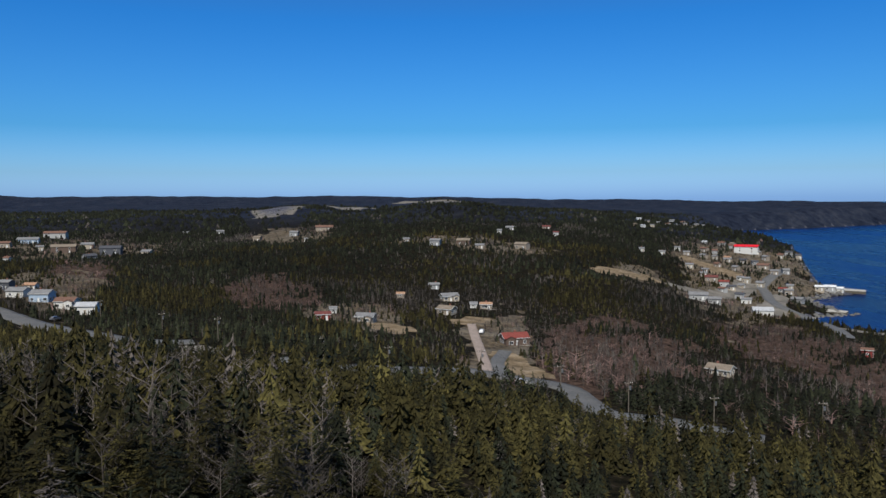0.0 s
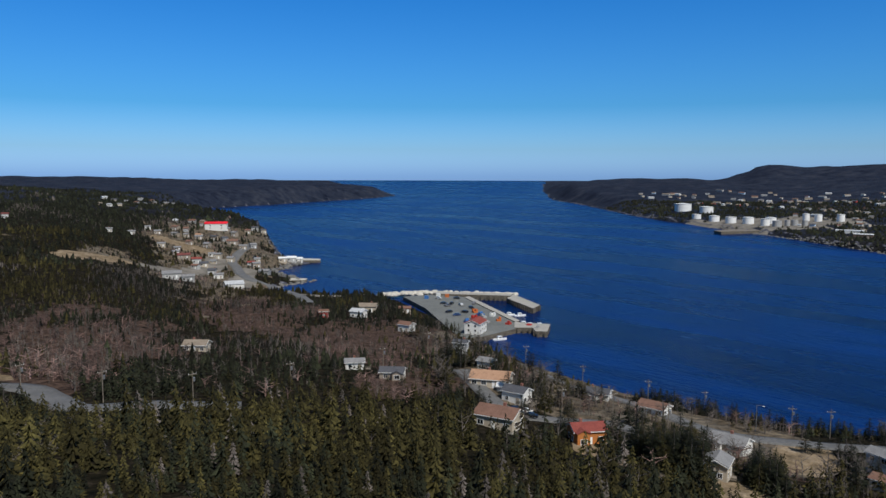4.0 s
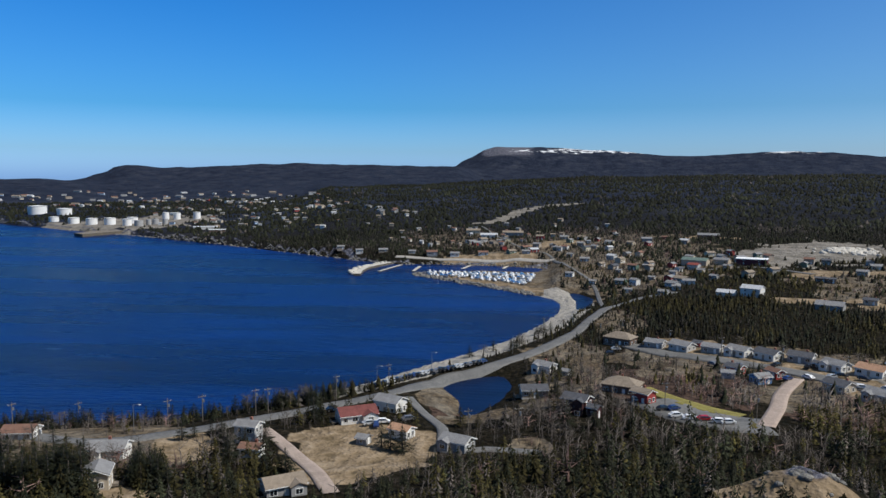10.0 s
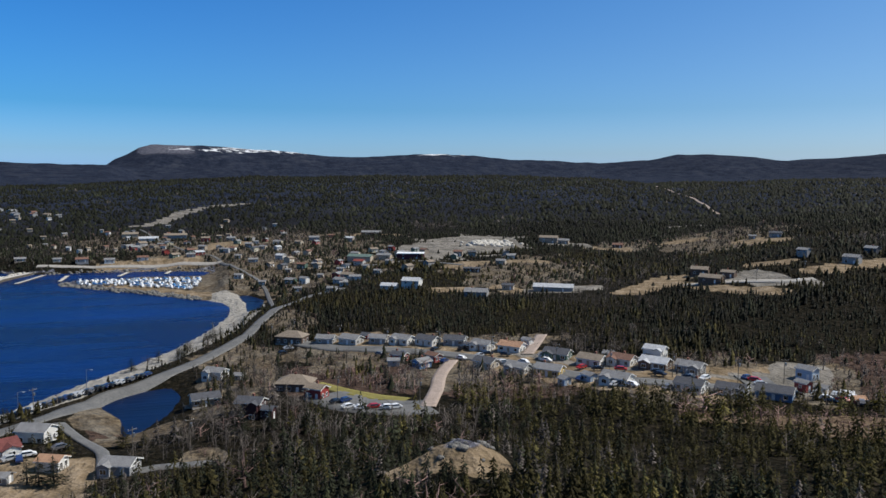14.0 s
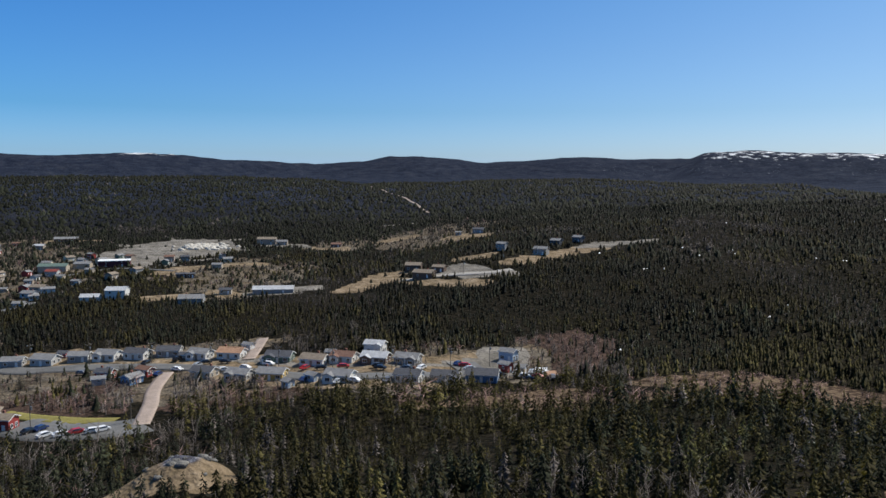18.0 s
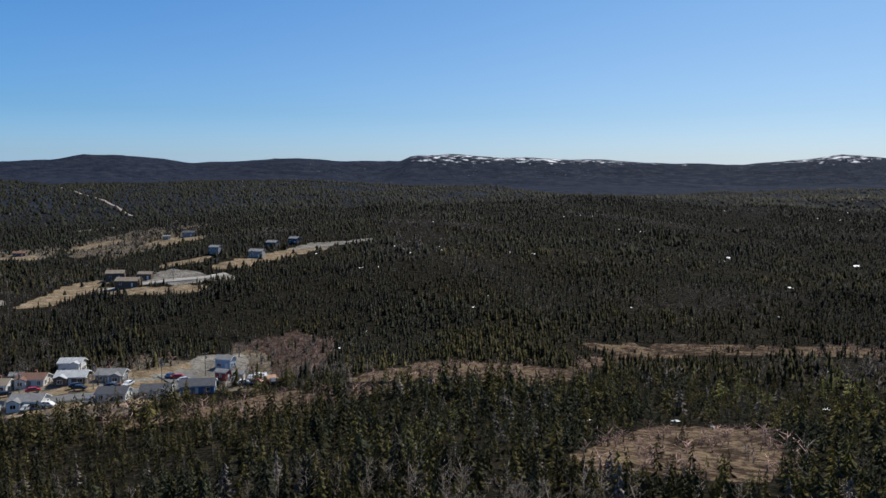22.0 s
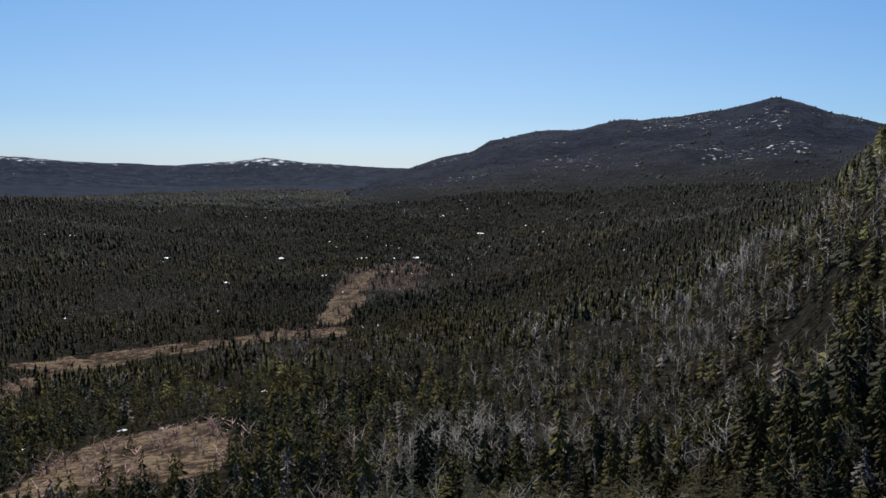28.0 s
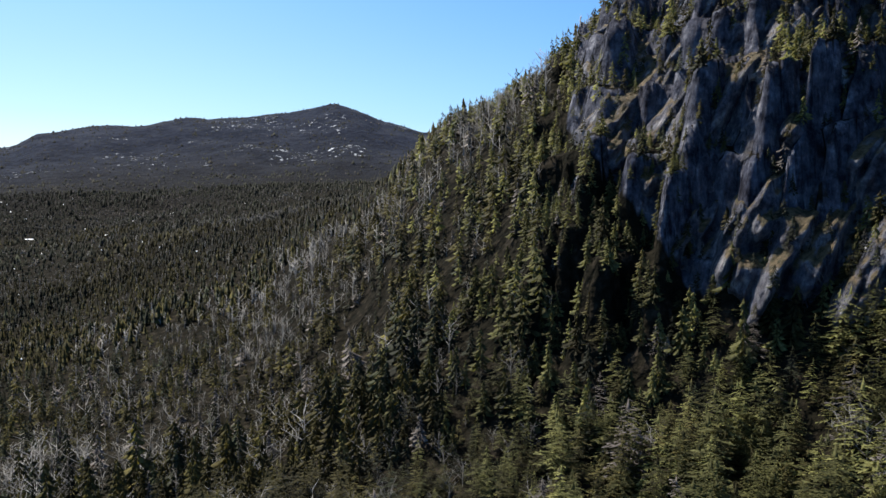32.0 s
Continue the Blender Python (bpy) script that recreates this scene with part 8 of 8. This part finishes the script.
for az, r, w, d in ((151.1, 142, 1.2, 1.5), (156.5, 193, 2, 2), (178.5, 231, 3, 4), (180.0, 230, 2.2, 3.5), (168.6, 204, 2.2, 1.2), (171.2, 198, 1.6, 1), (153.5, 375, 0.9, 2), (150.9, 375, 0.9, 2.5), (165.3, 398, 1, 2),
                    (148.4, 376, 0.8, 2), (185.1, 899, 9, 12), (194.9, 656, 8, 5), (199.8, 614, 6, 9), (162.2, 201, 3, 2), (186, 560, 8, 5), (183, 500, 5, 4), (188, 610, 6, 8), (180, 600, 5, 7), (190, 540, 5, 6), (176, 480, 4, 4),
                    (158, 520, 3, 5), (145, 470, 3, 4), (172, 560, 4, 5), (166, 640, 5, 7), (192, 780, 7, 6), (204, 800, 6, 5), (134.2, 470, 4, 2)):
    snow_patch(az, r, w, d)


def snow_flecks():
    """Scraps of old snow in the gaps of the far woods."""
    g = random.Random(77)
    vs, fs = [], []
    for k in range(95):
        az, r = g.choice((g.uniform(140, 222), g.uniform(176, 205))), g.uniform(260, 950)
        x, y = polar(az, r)
        z = float(ground_z(x, y))
        w, d = g.uniform(0.15, 0.6) * r / 420, g.uniform(0.2, 1.0) * r / 420
        t0 = g.uniform(0, 3)
        n = len(vs)
        vs.append((x, y, z + 1.6))
        for q in range(7):
            t = t0 + 2 * math.pi * q / 7
            px, py = x + math.cos(t) * w * g.uniform(0.6, 1.2), y + math.sin(t) * d * g.uniform(0.6, 1.2)
            vs.append((px, py, float(ground_z(px, py)) + 0.9))
        fs += [(n, n + 1 + q, n + 1 + (q + 1) % 7) for q in range(7)]
        FOOTPRINTS.append((x, y, max(w, d) + 0.8))
    tagged(new("snow_flecks", tri_mesh("snow_flecks", np.array(vs), np.array(fs), SNOW)), "scraps of old white snow among the far spruces", "snow", kind="stuff")


snow_flecks()
# ---- single trees near the drone and in the gardens; then the woods ----
def tree_meshes(seed):
    v, f = conifer(16, 7, 0.6, seed, fine=True)
    return [set_tone(tri_mesh("crown", v, f, m), np.ones(len(v))) for m in (SPRUCE, OLIVE)]


def trunk_mesh():
    bm = drum(0.022, -0.06, 0.95, 7, 0.004)
    me = bpy.data.meshes.new("trunk")
    bm.to_mesh(me)
    bm.free()
    me.materials.append(BARK)
    return me


TRUNK = trunk_mesh()
CROWNS = [tree_meshes(s) for s in (31, 32, 33, 34, 35)]
BARE = [tri_mesh("bare_crown", *bare_tree(12, 5, s), TWIG) for s in (41, 42, 43)]
for me in BARE:
    set_tone(me, np.ones(len(me.vertices)))
gt = random.Random(21)


def single_tree(x, y, h, kind, label):
    ob = thing("bare_tree" if kind == 2 else "spruce_tree", x, y, float(ground_z(x, y)), gt.uniform(0, 360), label, "tree", "single trees")
    w = h * gt.uniform(1.5, 2.1)
    ob.scale = (w, w, h)
    shared("trunk", TRUNK, ob)
    if kind == 2:
        shared("bare_crown", BARE[gt.randrange(3)], ob)
    else:
        shared("crown", CROWNS[gt.randrange(5)][kind], ob)


def garden_trees(az0, az1, r0, r1, count, lo, hi, bare=0.3):
    k = tries = 0
    while k < count and tries < 4000:
        tries += 1
        az, r = gt.uniform(az0, az1), gt.uniform(r0, r1)
        x, y = polar(az, r)
        if float(ground_z(x, y)) < 1.4 or not clear_of(np.array([x]), np.array([y]))[0]:
            continue
        kind = 2 if gt.random() < bare else 0 if gt.random() < 0.8 else 1
        single_tree(x, y, gt.uniform(lo, hi), kind, "leafless grey garden tree" if kind == 2 else "dark green spruce standing among the houses")
        k += 1


garden_trees(48, 76, 257, 272, 140, 3.5, 7, 0.08)
garden_trees(75, 78.5, 272, 285, 16, 3, 6, 0.1)
garden_trees(46, 75, 180, 240, 34, 4, 9)
garden_trees(85, 94, 330, 400, 26, 3, 6, 0.2)
garden_trees(84, 98, 215, 300, 30, 4, 8, 0.4)
garden_trees(98, 136, 255, 350, 40, 3, 7, 0.5)
garden_trees(36, 46, 290, 400, 30, 4, 8, 0.3)
garden_trees(38, 47.5, 205, 300, 44, 5, 9.5, 0.15)
garden_trees(53.2, 58.3, 180, 206, 30, 8, 12, 0.0)
garden_trees(60.3, 64, 180, 196, 14, 6, 8.5, 0.0)
for az, r in ((70.7, 214), (72.1, 186), (80.1, 205), (81.0, 203), (79.4, 208), (62.5, 196), (63.2, 193), (61.8, 199), (48.6, 203), (47.6, 196)):
    x, y = polar(az, r)
    single_tree(x, y, 7.5, 0, "tall dark green spruce by the lane")

plant_woods()
lx, ly, lz = (np.array(q) for q in zip(*LEDGES))
lh = 1.0 + 3.2 * rng.beta(1.3, 3.0, len(lx))
for k, (mat, name, label) in enumerate(((SPRUCE, "ledge_spruces", "stunted dark spruces on the cliff ledges"), (OLIVE, "ledge_firs", "stunted olive firs on the cliff ledges"), (TWIG, "ledge_brush", "grey leafless brush on the cliff ledges"))):
    m = np.arange(len(lx)) % 3 == k
    scatter(name, [bare_tree(7, 2, s, 0.5, 0.9) for s in (51, 52)] if k == 2 else [conifer(9, 6, 0.5, s) for s in (47, 48)], lx[m], ly[m], lz[m] - 0.1, lh[m] * (0.6 if k == 2 else 1.0), np.full(m.sum(), 1.5), mat, label)
